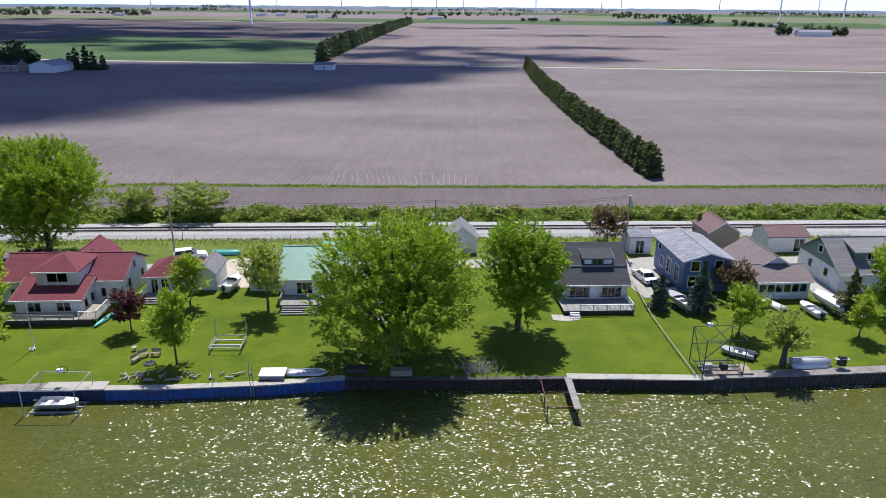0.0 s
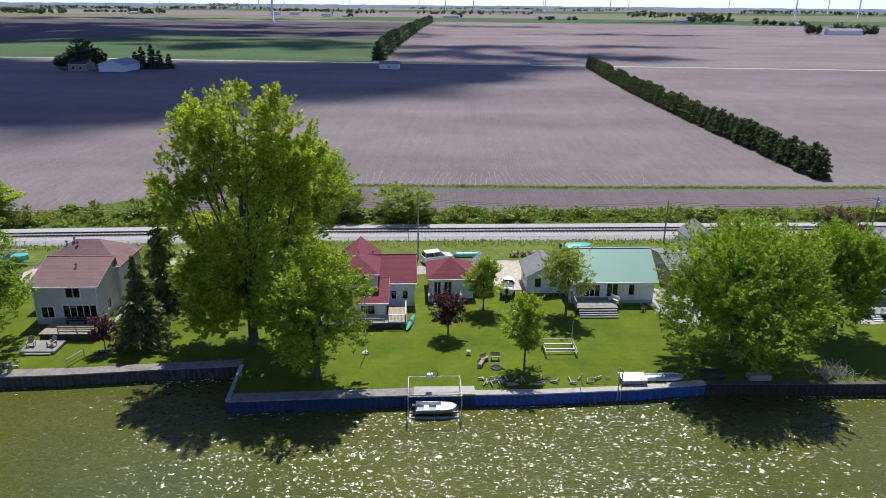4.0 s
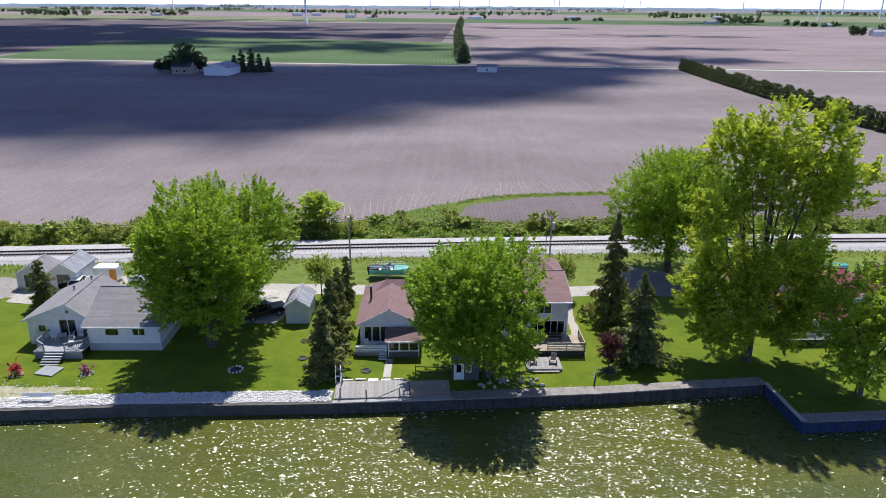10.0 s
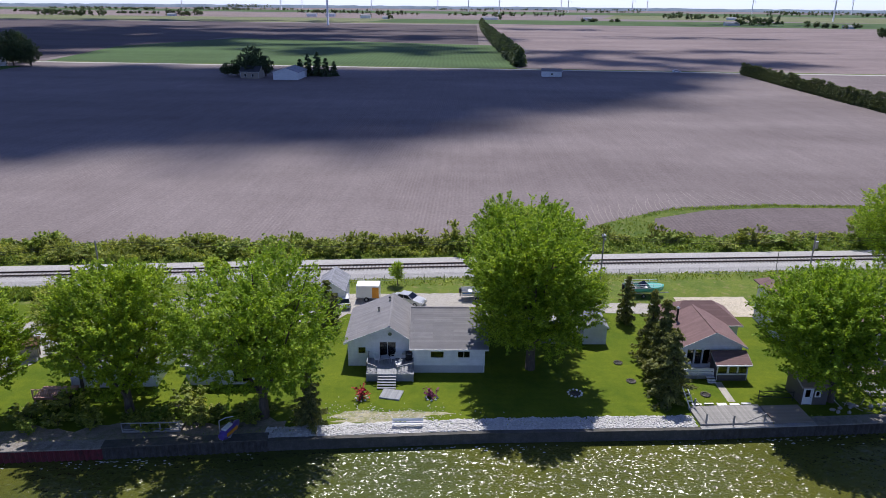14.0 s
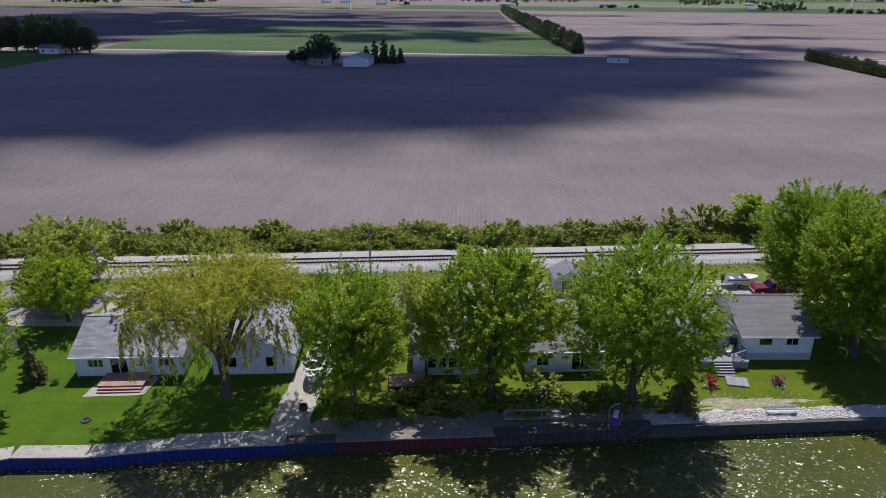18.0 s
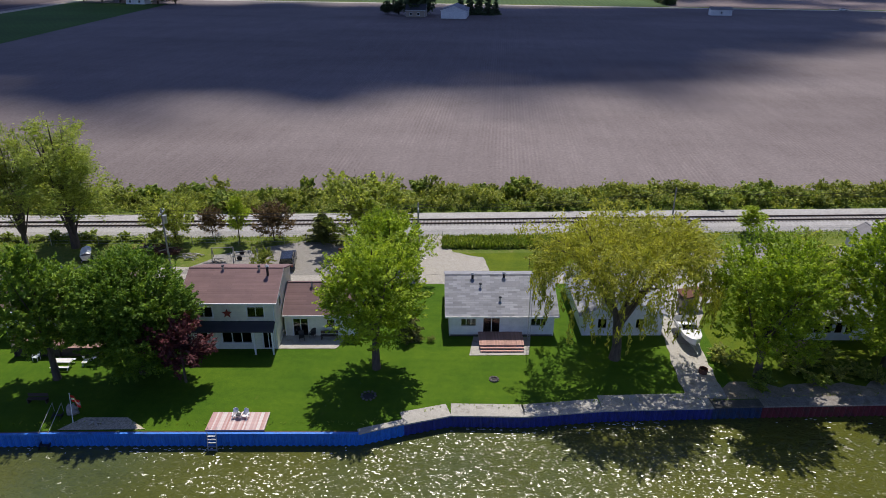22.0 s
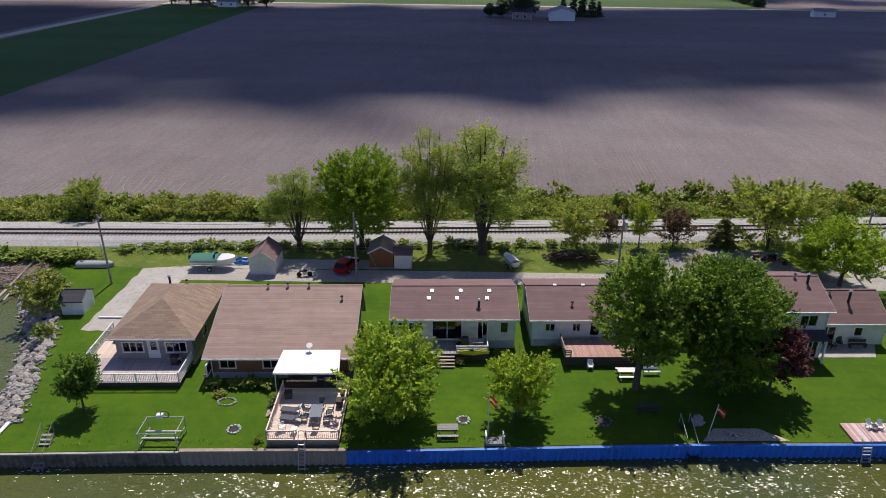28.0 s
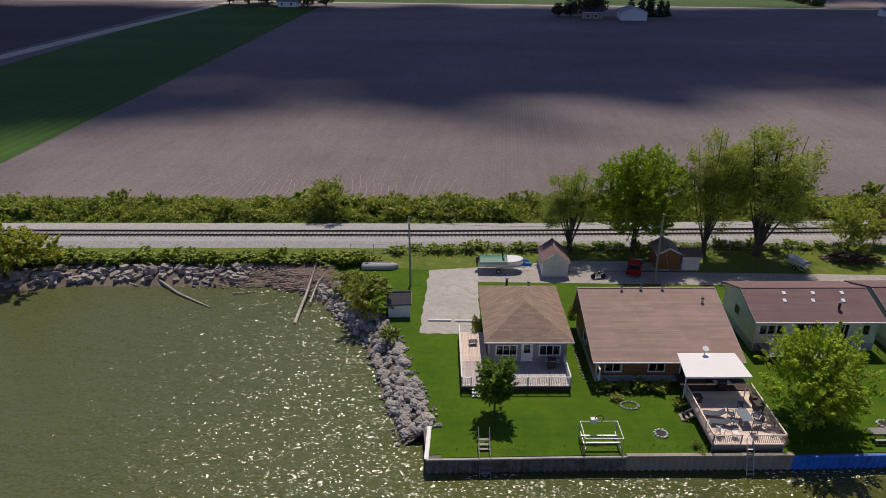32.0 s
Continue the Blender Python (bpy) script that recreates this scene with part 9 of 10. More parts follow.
for k in range(30):
    x0, y0 = rng.uniform(-3.2, 3.2), rng.uniform(-0.7, 0.9)
    if k % 2:
        part("stone", MB().blob((x0, y0, 0.12), (rng.uniform(0.15, 0.35), 0.2, rng.uniform(0.12, 0.25)), rng), STONE, t)
    else:
        a = rng.uniform(0, 6.28)
        part("stick", MB().rod((x0, y0, 0.1), (x0 + 0.8 * math.cos(a), y0 + 0.8 * math.sin(a), rng.uniform(0.2, 0.6)), 0.03), DEADWOOD, t)
deck("brown raised deck in front of the grey house", -81.2, 69.6, 2, 6.4, 3.8, 0.8, WOOD, [[(2.2, 0.05), (6.3, 0.05), (6.3, 3.4)]], WOOD, 0.9, "boards", None, DARKWOOD)
deck("lower brown landing with lawn chairs", -81.6, 66.4, 2, 3.8, 2.6, 0.35, WOODGREY, [], WOOD, steps=(0.4, 3.0, "f", WOOD))
adirondack("weathered slatted lawn chair on the landing", -80.9, 67.6, 0.35, 15, WOOD)
adirondack("weathered slatted lawn chair on the landing", -78.7, 67.7, 0.35, -15, WOOD)
bench("black cushioned sofa on the deck", -78.2, 72.2, 2, BLACK, 2.2, 0.8)
fire_ring("stone ring round the purple tree", -72.9, 66.6, 0.9)
run_fence("leaning steel hand rail at the wall", [(-75.1, 63.8), (-74.4, 66.0)], 1.0, STEEL, "rail", "railing")

# the red-roofed house
deck("white-railed wooden porch deck of the red-roofed house", -51.2, 72.8, 3, 10.2, 2.6, 0.75, WOODGREY, [[(0.05, 0.05), (8.2, 0.05)]], WOODGREY, 0.55, "boards", None, DARKWOOD)
deck("sloping white-railed ramp beside the porch", -42.6, 73.4, 3, 2.2, 4.2, 0.8, WOOD, [[(2.1, 0.05), (2.1, 4.0)], [(0.1, 0.05), (2.1, 0.05)]], WHITE, 0.9)
kayak("teal canoe lying beside the porch", -40.0, 74.6, 0.05, 80, TEAL, 4.4)
deck("small grey deck with steps by the guest cottage", -38.0, 79.9, 3, 4.2, 2.0, 0.5, WOODGREY, [[(0.05, 0.05), (0.05, 1.9)], [(4.1, 0.05), (4.1, 1.9)]], WHITE, 0.8, "balusters", (0.6, 2.4, "f", WOODGREY), DARKWOOD)
pole("tall slim white mast on the lawn", -44.5, 67.5, 6.6, False, False, PLASTICWHITE, r=0.06)
t = thing("mast_base", -44.5, 67.45, 0, 0, "pale stone at the foot of the mast", "stone")
part("stone", MB().blob((0, -0.25, 0.12), (0.4, 0.3, 0.2), rng), STONEWHITE, t)
t = thing("bird_bath", -33.4, 67.2, 0, 0, "small pale stone bird bath on the lawn", "bird bath")
part("pedestal", MB().tube([(0, 0, 0), (0, 0, 0.35)], [0.13, 0.08], 8), CONC, t)
part("bowl", MB().tube([(0, 0, 0.33), (0, 0, 0.45)], [0.1, 0.28], 12), CONC, t)
boat_lift("grey steel boat lift standing over the water", -39.4, 56.2, 2, 5.0, 3.6, 1.5, -2.4, STEEL)
boat("small aluminium boat with pale blue seats hanging in the lift", -36.8, 57.6, -1.0, 2, 3.9, 1.5, 0.6, STEEL, BOATWHITE, None, False, True)
t = thing("lift_cradle", -39.4, 56.2, -1.1, 2, "weathered grey timber and steel cradle under the lifted boat", "boat cradle")
for k in (0.5, 1.4, 2.3):
    part("bunk", MB().box(0.1, k, -0.14, 4.9, k + 0.14, 0.0), WOODGREY, t)
for px in (0.1, 2.4, 4.7):
    part("crossbeam", MB().box(px, 0.0, -0.3, px + 0.14, 3.5, -0.14), STEEL, t)
fire_ring("round brick fire pit between benches", -30.6, 64.3, 0.6)
for bx, by, br in ((-32.2, 64.7, 70), (-30.6, 66.0, 0), (-31.8, 65.7, 40)):
    bench("pale timber bench at the fire pit", bx, by, br, WOOD, 1.0)
t = boat_lift("galvanised boat cradle standing on the lawn", -25.1, 66.6, 2, 3.4, 3.0, 0.7, -0.1, STEEL, False)
for px in (0.0, 3.4):
    part("guide_post", MB().rod((px, 3.0, 0.7), (px, 3.0, 2.9), 0.05), STEEL, t)
t = thing("white_platform", -18.3, 60.9, 0, 2, "square white dock box lid on the wall", "platform")
part("top", MB().box(0, 0, 0.5, 2.6, 1.7, 0.6), PLASTICWHITE, t)
part("base", MB().box(0.1, 0.1, 0.1, 2.5, 1.6, 0.5), WOODGREY, t)
overturned("flat aluminium boat lying upside down", -13.7, 62.4, 4, 4.2, 1.3, 0.35, STEEL)
t = thing("driftwood_heap", -28.4, 61.6, 0.1, 2, "jumble of boards, logs and stones on the wall", "timber")
for k in range(40):
    x0, y0, a = rng.uniform(-5.0, 9.0), rng.uniform(-1.0, 0.5), rng.uniform(0.5, 1.9) if k % 2 else rng.uniform(-0.4, 0.4)
    ln = rng.uniform(0.4, 1.0)
    part("board", MB().hexa([(x0, y0, 0.02), (x0 + ln * math.cos(a), y0 + ln * math.sin(a), 0.02), (x0 + ln * math.cos(a) - 0.1 * math.sin(a), y0 + ln * math.sin(a) + 0.1 * math.cos(a), 0.02), (x0 - 0.1 * math.sin(a), y0 + 0.1 * math.cos(a), 0.02),
                             (x0, y0, 0.14), (x0 + ln * math.cos(a), y0 + ln * math.sin(a), 0.2), (x0 + ln * math.cos(a) - 0.1 * math.sin(a), y0 + ln * math.sin(a) + 0.1 * math.cos(a), 0.2), (x0 - 0.1 * math.sin(a), y0 + 0.1 * math.cos(a), 0.14)]), WOOD if k % 3 else DEADWOOD, t)
for px, h in ((-22.6, 1.9), (-18.9, 2.6), (-18.6, 2.4)):
    t = thing("mooring_pipe", px, 60.0, 0, 0, "tall rusty mooring pipe at the wall", "pipe", "mooring pipes")
    part("shaft", MB().rod((0, 0, -1.2), (0, 0, h), 0.05), STEEL, t)
boat("white open boat on a trailer by the yard", -27.7, 84.2, 0, 82, 4.4, 1.8, 0.8, BOATWHITE, BOATWHITE, None, True, True, True)
overturned("teal-covered boat beside the railway", -32.4, 97.9, 3, 4.2, 1.5, 0.55, TEAL)
boat("white boat with a teal top by the wood pile", -16.0, 99.5, 0, 10, 4.6, 1.9, 0.8, BOATWHITE, TEAL, TEAL)
t = thing("wood_pile", -22.0, 98.2, 0, 4, "long row of stacked firewood", "wood pile")
for k in range(60):
    x0, z0 = rng.uniform(-4.2, 4.2), rng.uniform(0.1, 0.8)
    part("log", MB().rod((x0, -0.4, z0), (x0 + rng.uniform(-0.1, 0.1), 0.4, z0), rng.uniform(0.08, 0.14), 6), RUST if k % 2 else WOOD, t)
car("white van parked by the wood pile", -37.0, 95.5, 20, WHITECAR, "suv")
deck("wide grey timber deck with four broad steps", -19.9, 77.6, 2, 5.2, 3.2, 0.85, WOODGREY, [[(0.05, 3.0), (0.05, 0.05)]], WOODGREY, 0.8, "boards", (0.3, 4.7, "f", WOODGREY), DARKWOOD)
bench("white bench on the timber deck", -14.9, 79.6, -60, WHITE, 1.6, 0.85)
table("white barbecue table beside the low wing", -21.4, 83.2, 0, 0, 1.0, 0.6, PLASTICWHITE)
chair("dark garden chair on the lawn", -11.4, 78.6, 0, 40, BLACK)

# the charcoal-roofed bungalow and its rusty dock
deck("grey deck with a white slatted rail and steps", 15.1, 77.0, 2.5, 8.8, 3.6, 0.6, WOODGREY, [[(2.0, 0.05), (8.7, 0.05), (8.7, 3.4)]], WHITE, 0.75, "balusters", (0.7, 1.2, "f", WHITE), DARKWOOD)
structure("slab", flat_poly([(13.6, 75.6), (15.2, 75.3), (16.8, 75.7), (17.2, 76.9), (13.6, 77.2)], 0.04), CONC, "paved apron at the deck steps", "slab")
t = thing("rusty_dock", 10.2, 61.6, 0, 0, "rusty pipe dock frame with a plank gangway over the water", "dock")
for px, py in ((0, -5.2), (2.9, -5.2), (0.1, -2.6), (2.9, -2.6)):
    part("pile", MB().rod((px, py, -2.8), (px, py, 0.1), 0.06), RUST, t)
for a, b in (((0, 0.1), (0, -5.2)), ((2.9, 0.1), (2.9, -5.2)), ((0, -5.2), (2.9, -5.2)), ((0, -2.6), (2.9, -2.6))):
    part("beam", MB().rod((*a, 0.1), (*b, 0.1), 0.06), RUST, t)
for k in range(28):
    part("plank", MB().box(2.45, -5.6 + 0.207 * k, 0.16, 3.15, -5.41 + 0.207 * k, 0.2), WOODGREY, t)
t = thing("wall_letters", 18.2, 61.45, 0.0, 0.6, "faded unreadable dark lettering along the pale cap", "lettering")
for k in range(9):
    part("bar", MB().box(k * 0.3 - 1.3, 0.1, 0.193, k * 0.3 - 1.1, 0.55, 0.197), TRIMGREY, t)
for bx, by, lab in ((-8.6, 62.9, "stack of dark timber by the tree"), (-4.0, 62.5, "pale wooden crate on the wall")):
    t = thing("timber_stack", bx, by, 0, 2, lab, "timber")
    for k in range(6):
        part("board", MB().box(-1.1, -0.5 + 0.16 * k, 0.05, 1.1, -0.36 + 0.16 * k, rng.uniform(0.5, 0.75)), WOOD if bx > -6 else DARKWOOD, t)
t = thing("brush_pile", 3.9, 63.2, 0, 0, "heap of pale dead branches and stones", "brush")
for k in range(60):
    a, x0, y0 = rng.uniform(0, 6.28), rng.gauss(0, 1.0), rng.gauss(0, 0.5)
    part("branch", MB().tube([(x0, y0, 0.02), (x0 + 0.5 * math.cos(a), y0 + 0.4 * math.sin(a), rng.uniform(0.3, 1.1)), (x0 + 0.9 * math.cos(a + 0.6), y0 + 0.7 * math.sin(a + 0.6), rng.uniform(0.5, 1.7))], [0.05, 0.035, 0.015], 5), DEADWOOD, t)
run_fence("low pale pipe fence between the lawns", [(26.3, 88), (25.8, 77), (26.0, 68), (26.2, 62.3)], 0.5, CONC, "rail")
car("white sedan parked beside the blue house", 28.2, 88.8, 100, WHITECAR, "sedan")
car("dark car parked beside the blue house", 29.6, 85.2, 105, DARKCAR, "sedan")
boat("grey fishing boat by the blue house", 30.2, 79.6, 0, 110, 4.6, 1.8, 0.8, CANVAS, CANVAS, None)
t = boat_lift("dark green steel boat lift frame above the wall", 26.9, 62.2, 3, 4.2, 3.4, 4.2, 0.0, GREENSTEEL)
for a, b in (((0, 0, 4.2), (4.2, 3.4, 4.2)), ((0, 0, 0.2), (0, 3.4, 4.2)), ((0, 3.4, 2.2), (4.2, 3.4, 2.2)), ((0, 0, 2.2), (0, 3.4, 2.2)), ((4.2, 0, 0.2), (4.2, 3.4, 2.6)), ((2.1, 0, 4.2), (2.1, 3.4, 4.2)), ((0, 0, 2.2), (2.1, 0, 4.2)), ((2.1, 3.4, 4.2), (4.2, 3.4, 2.2))):
    part("brace", MB().rod(a, b, 0.045), GREENSTEEL, t)
part("winch", MB().box(1.8, -0.1, 0.9, 2.5, 0.5, 1.5), BLACK, t)
part("motor_case", MB().box(0.4, 0.6, 0.6, 1.3, 1.2, 1.1), TRIMGREY, t)
deck("rough timber landing beside the lift", 27.2, 62.4, 3, 5.2, 2.0, 0.3, WOOD, [], WOOD)
boat("small open boat with an outboard on the landing", 32.4, 67.0, 0, 150, 3.4, 1.4, 0.6, CANVAS, CANVAS, None, False, True)
boat("small yellow dinghy beside the glazed porch", 40.6, 80.6, 0, 115, 2.9, 1.2, 0.5, YELLOW, YELLOW, None)
overturned("white rowing boat turned over on the grass", 42.2, 80.2, 115, 3.4, 1.4, 0.5, BOATWHITE)
boat("white open motorboat on a trailer", 46.2, 78.4, 0, 100, 3.8, 1.6, 0.7, BOATWHITE, BOATWHITE, None, False, True)
boat("large motorboat under a white cover on a trailer", 49.0, 79.6, 0, 102, 5.6, 2.0, 0.9, BOATWHITE, BOATWHITE, WHITECANVAS)
overturned("grey aluminium boat upside down by the wall", 39.3, 64.8, 5, 4.6, 1.7, 0.8, STEEL)
grill("black barbecue on a post at the wall", 42.2, 64.2, 0.4, 0)
t = thing("garden_fence", 52.5, 66, 0, 0, "wire fence at the edge of the lawn", "fence")
part("post", MB().rod((0, 0, 0), (0, 0, 1.0), 0.05).rod((2, 4, 0), (2, 4, 1.0), 0.05), WOODGREY, t)

# poles, wires and the railway fence
PL = [(28.1, 99.3, 9.5), (-0.9, 105.0, 7.0), (-39.9, 97.0, 9.5), (-75.8, 92.0, 9.5), (-104, 94.8, 8.5), (-172.8, 88.5, 9.0), (-205.6, 81.0, 9.0), (-267.6, 76.4, 9.0), (-297.3, 74.0, 9.0)]
for i, (px, py, h) in enumerate(PL):
    pole("weathered wooden utility pole with a crossarm", px, py, h, i % 2 == 0, i in (0, 3), lamp=i in (0, 4))
PL2 = sorted(PL + [(-235.8, 77.4, 9.0)])
for i, ((xa, ya, ha), (xb, yb, hb)) in enumerate(zip(PL2[:-1], PL2[1:])):
    mb = MB()
    for off in (-0.5, 0.5):
        pts = [(xa + (xb - xa) * q, ya + off + (yb - ya) * q, ha - 0.4 + (hb - ha) * q - 3.2 * q * (1 - q)) for q in [k / 10 for k in range(11)]]
        mb.tube(pts, [0.018] * 11, 4)
    tagged(part("power_line", mb, BLACK), "thin black overhead wires between the poles", "wire", "", "structure")
run_fence("grey wire fence along the railway", [(-306, 82.6), (-282, 84.0), (-262, 85.0), (-240, 86.6), (-200, 90.4)], 1.5, STEEL)
run_fence("grey wire fence along the railway", [(-190, 91.6), (-150, 95.2), (-100, 99.8), (-60, 102.2), (0, 105), (60, 107.6)], 1.2, STEEL)
for k, px in enumerate((-212.7, -113.9, -74.6, -41.7)):
    pole("short grey railway marker post", px, rail_y(px) - 2.6, 3.0, False, r=0.07)


# clutter in the back yards
def heap(name, label, category, x, y, L, D, H, n, mats, seed, thin=0.05):
    """A loose pile of sticks and boards, highest in its middle."""
    r = random.Random(seed)
    t = thing(name, x, y, 0, 0, label, category)
    for k in range(n):
        q = r.uniform(-1, 1)
        x0, y0, a = q * L / 2, r.uniform(-D / 2, D / 2), r.uniform(0, 3.14)
        z0 = r.uniform(0.05, H * (1 - q * q) + 0.1)
        ln = r.uniform(0.35, 1.0)
        part("stick", MB().tube([(x0 - ln * math.cos(a), y0 - 0.6 * ln * math.sin(a), z0), (x0, y0, z0 + 0.08), (x0 + ln * math.cos(a), y0 + 0.6 * ln * math.sin(a), max(0.04, z0 - r.uniform(0, 0.3)))], [thin, thin, thin * 0.5], 5), mats[k % len(mats)], t)
    return t


heap("brush_pile", "long heap of reddish-brown brushwood and logs", "brush", -241.0, 84.3, 5.4, 1.6, 1.0, 90, (RUST, DARKWOOD, WOOD), 5, 0.08)
heap("scrap_pile", "low pile of grey boards beside the pole", "scrap", -235.7, 82.9, 2.4, 1.6, 0.4, 30, (WOODGREY, STEEL, DEADWOOD), 6)
heap("scrap_pile", "loose heap of planks and pipes by the swing", "scrap", -231.4, 80.9, 2.6, 0.9, 0.5, 26, (WOODGREY, STEEL, BLACK), 7)
heap("scrap_pile", "pale junk heaped beside the gravel track", "scrap", -206.4, 84.7, 1.8, 1.4, 0.8, 26, (PLASTICWHITE, BLACK, STEEL), 8, 0.07)
t = thing("waste_bin", -236.6, 78.5, 0, 0, "black plastic waste bin beside the utility pole", "bin")
part("body", MB().tube([(0, 0, 0), (0, 0, 0.95)], [0.27, 0.34], 12), BLACK, t)
part("lid", MB().tube([(0, 0, 0.95), (0, 0, 1.02)], [0.37, 0.33], 12), BLACK, t)
t = thing("utility_trailer", -229.2, 83.3, 0, 8, "bare steel utility trailer standing in the yard", "trailer")
for a, b in (((-1.0, -0.8, 0.5), (1.4, -0.8, 0.5)), ((-1.0, 0.8, 0.5), (1.4, 0.8, 0.5)), ((-1.0, -0.8, 0.5), (-1.0, 0.8, 0.5)), ((1.4, -0.8, 0.5), (1.4, 0.8, 0.5)), ((1.4, 0, 0.5), (2.6, 0, 0.45))):
    part("beam", MB().rod(a, b, 0.045), STEEL, t)
for xx in (-1.0, 1.4):
    for yy in (-0.8, 0.8):
        part("stake", MB().rod((xx, yy, 0.5), (xx, yy, 1.2), 0.03), STEEL, t)
for yy in (-0.9, 0.9):
    part("wheel", MB().tube([(0.1, yy - 0.09, 0.32), (0.1, yy + 0.09, 0.32)], [0.32, 0.32], 14), RUBBER, t)
for lab, gx, gy in (("taut steel guy wire staying the pole over the gravel", -275.7, 81.9), ("taut steel guy wire staying the pole behind the bungalow", -265.2, 78.8)):
    t = thing("guy_wire", -267.6, 76.5, 0, 0, lab, "wire")
    part("wire", MB().rod((0, 0, 7.6), (gx + 267.6, gy - 76.5, 0.0), 0.022), STEEL, t)
    part("anchor", MB().rod((gx + 267.6, gy - 76.5, -0.1), (gx + 267.6, gy - 76.5, 0.3), 0.05), STEEL, t)
t = thing("motorcycle", -274.3, 77.2, 0, 10, "dark motorcycle under the trees beside the lane", "motorcycle")
for xx in (-0.65, 0.65):
    part("wheel", MB().tube([(xx, -0.06, 0.31), (xx, 0.06, 0.31)], [0.31, 0.31], 14), RUBBER, t)
part("tank", MB().blob((0.15, 0, 0.8), (0.3, 0.15, 0.15), random.Random(2), 8, 6, 0.05), BLACKCAR, t)
part("seat", MB().box(-0.6, -0.14, 0.72, -0.05, 0.14, 0.82), BLACK, t)
part("engine", MB().box(-0.2, -0.16, 0.3, 0.3, 0.16, 0.66), STEEL, t)
part("fork", MB().rod((0.65, 0, 0.31), (0.42, 0, 1.0), 0.04), STEEL, t)
part("handlebar", MB().rod((0.42, -0.35, 1.05), (0.42, 0.35, 1.05), 0.025), STEEL, t)
again(bush, -225.4, 80.4, 3.0, 5.0, 3.2, 6.2, 40, "round bright green bush behind the cream house")


# ---- rocks, banks and wild growth ----
rng = random.Random(21)
ROCKS = []
for k in range(7):
    b = MB().blob((0, 0, 0), (0.5, rng.uniform(0.36, 0.48), rng.uniform(0.3, 0.42)), rng, 8, 5, 0.11)
    me = bpy.data.meshes.new("boulder")
    me.from_pydata(b.v, [], b.f)
    me.materials.append(STONE)
    ROCKS.append(me)
SLABS = []
for k in range(4):
    b = MB().hexa([(sx * 0.75 * rng.uniform(0.7, 1.1), sy * 0.48 * rng.uniform(0.7, 1.15), sz * 0.3 * rng.uniform(0.7, 1.2)) for sz in (-1, 1) for sx, sy in ((-1, -1), (1, -1), (1, 1), (-1, 1))])
    me = bpy.data.meshes.new("slab")
    me.from_pydata(b.v, [], b.f)
    me.materials.append(ARMOUR)
    SLABS.append(me)


def lay(meshes, parent, x, y, z, s, name):
    ob = new(name, meshes[rng.randrange(len(meshes))])
    ob.parent = parent
    ob.matrix_local = Matrix.LocRotScale((x, y, z), Euler((rng.uniform(-0.4, 0.4), rng.uniform(-0.4, 0.4), rng.uniform(0, 6.28))), (s * rng.uniform(0.8, 1.3), s * rng.uniform(0.8, 1.2), s * rng.uniform(0.8, 1.2)))


# the earth bank under the stones
mb = MB()
for x, y in BAY:
    i = BAY.index((x, y))
    ax, ay = BAY[max(i - 1, 0)]
    bx, by = BAY[min(i + 1, len(BAY) - 1)]
    ln = math.hypot(bx - ax, by - ay)
    nx, ny = (by - ay) / ln, -(bx - ax) / ln
    mb.v += [(x + nx * 1.8, y + ny * 1.8, -0.08), (x, y, -0.25), (x - nx * 2.2, y - ny * 2.2, -1.2), (x - nx * 4.5, y - ny * 4.5, -2.2)]
for i in range(len(BAY) - 1):
    for k in range(3):
        q = 4 * i + k
        mb.f.append((q, q + 4, q + 5, q + 1))
structure("shore_bank", mb, surf("wet_stony_earth", (0.19, 0.145, 0.115), 0.9, var=0.35), "stony earth bank sloping into the bay", "bank")
bank = thing("boulder_bank", -296, 55, 0, 0, "rough grey boulders piled along the point", "rocks", "", "structure")
placed = 0
for seg in range(6):
    (xa, ya), (xb, yb) = BAY[seg], BAY[seg + 1]
    ln = math.hypot(xb - xa, yb - ya)
    nx, ny = (yb - ya) / ln, -(xb - xa) / ln
    for k in range(int(ln * 10.5)):
        q, o = rng.random(), rng.uniform(-2.1, 0.9)
        if placed >= 295:
            break
        z = 0.05 if o > 0 else o * 0.5
        lay(ROCKS, bank, xa + (xb - xa) * q + nx * o + 296, ya + (yb - ya) * q + ny * o - 55, z, rng.uniform(0.5, 1.15), "boulder")
        placed += 1
armour = thing("armour_stones", -330, 76, 0, 0, "broken concrete slabs and stones lining the bay", "rocks", "", "structure")
CORNER = (-318.0, -306.0)
for seg in range(6, 12):
    (xa, ya), (xb, yb) = BAY[seg], BAY[seg + 1]
    ln = math.hypot(xb - xa, yb - ya)
    nx, ny = (yb - ya) / ln, -(xb - xa) / ln
    for k in range(int(min(ln, 30) * 4.2)):
        q, o = rng.random() * min(1, 30 / ln), rng.uniform(-1.5, 0.7)
        if CORNER[0] < xa + (xb - xa) * q < CORNER[1]:
            continue
        lay(SLABS, armour, xa + (xb - xa) * q + nx * o + 330, ya + (yb - ya) * q + ny * o - 76, -0.15 + o * 0.45, rng.uniform(0.45, 0.95), "slab")
mb = MB()
for k in range(700):
    seg = rng.randrange(0, 8)
    (xa, ya), (xb, yb) = BAY[seg], BAY[seg + 1]
    ln = math.hypot(xb - xa, yb - ya)
    nx, ny = (yb - ya) / ln, -(xb - xa) / ln
    q, o, s = rng.random(), rng.uniform(-3.0, 1.4), rng.uniform(0.1, 0.28)
    mb.blob((xa + (xb - xa) * q + nx * o, ya + (yb - ya) * q + ny * o, (0.03 if o > 0 else o * 0.46) + 0.05), (s, s * 0.8, s * 0.7), rng, 5, 3)
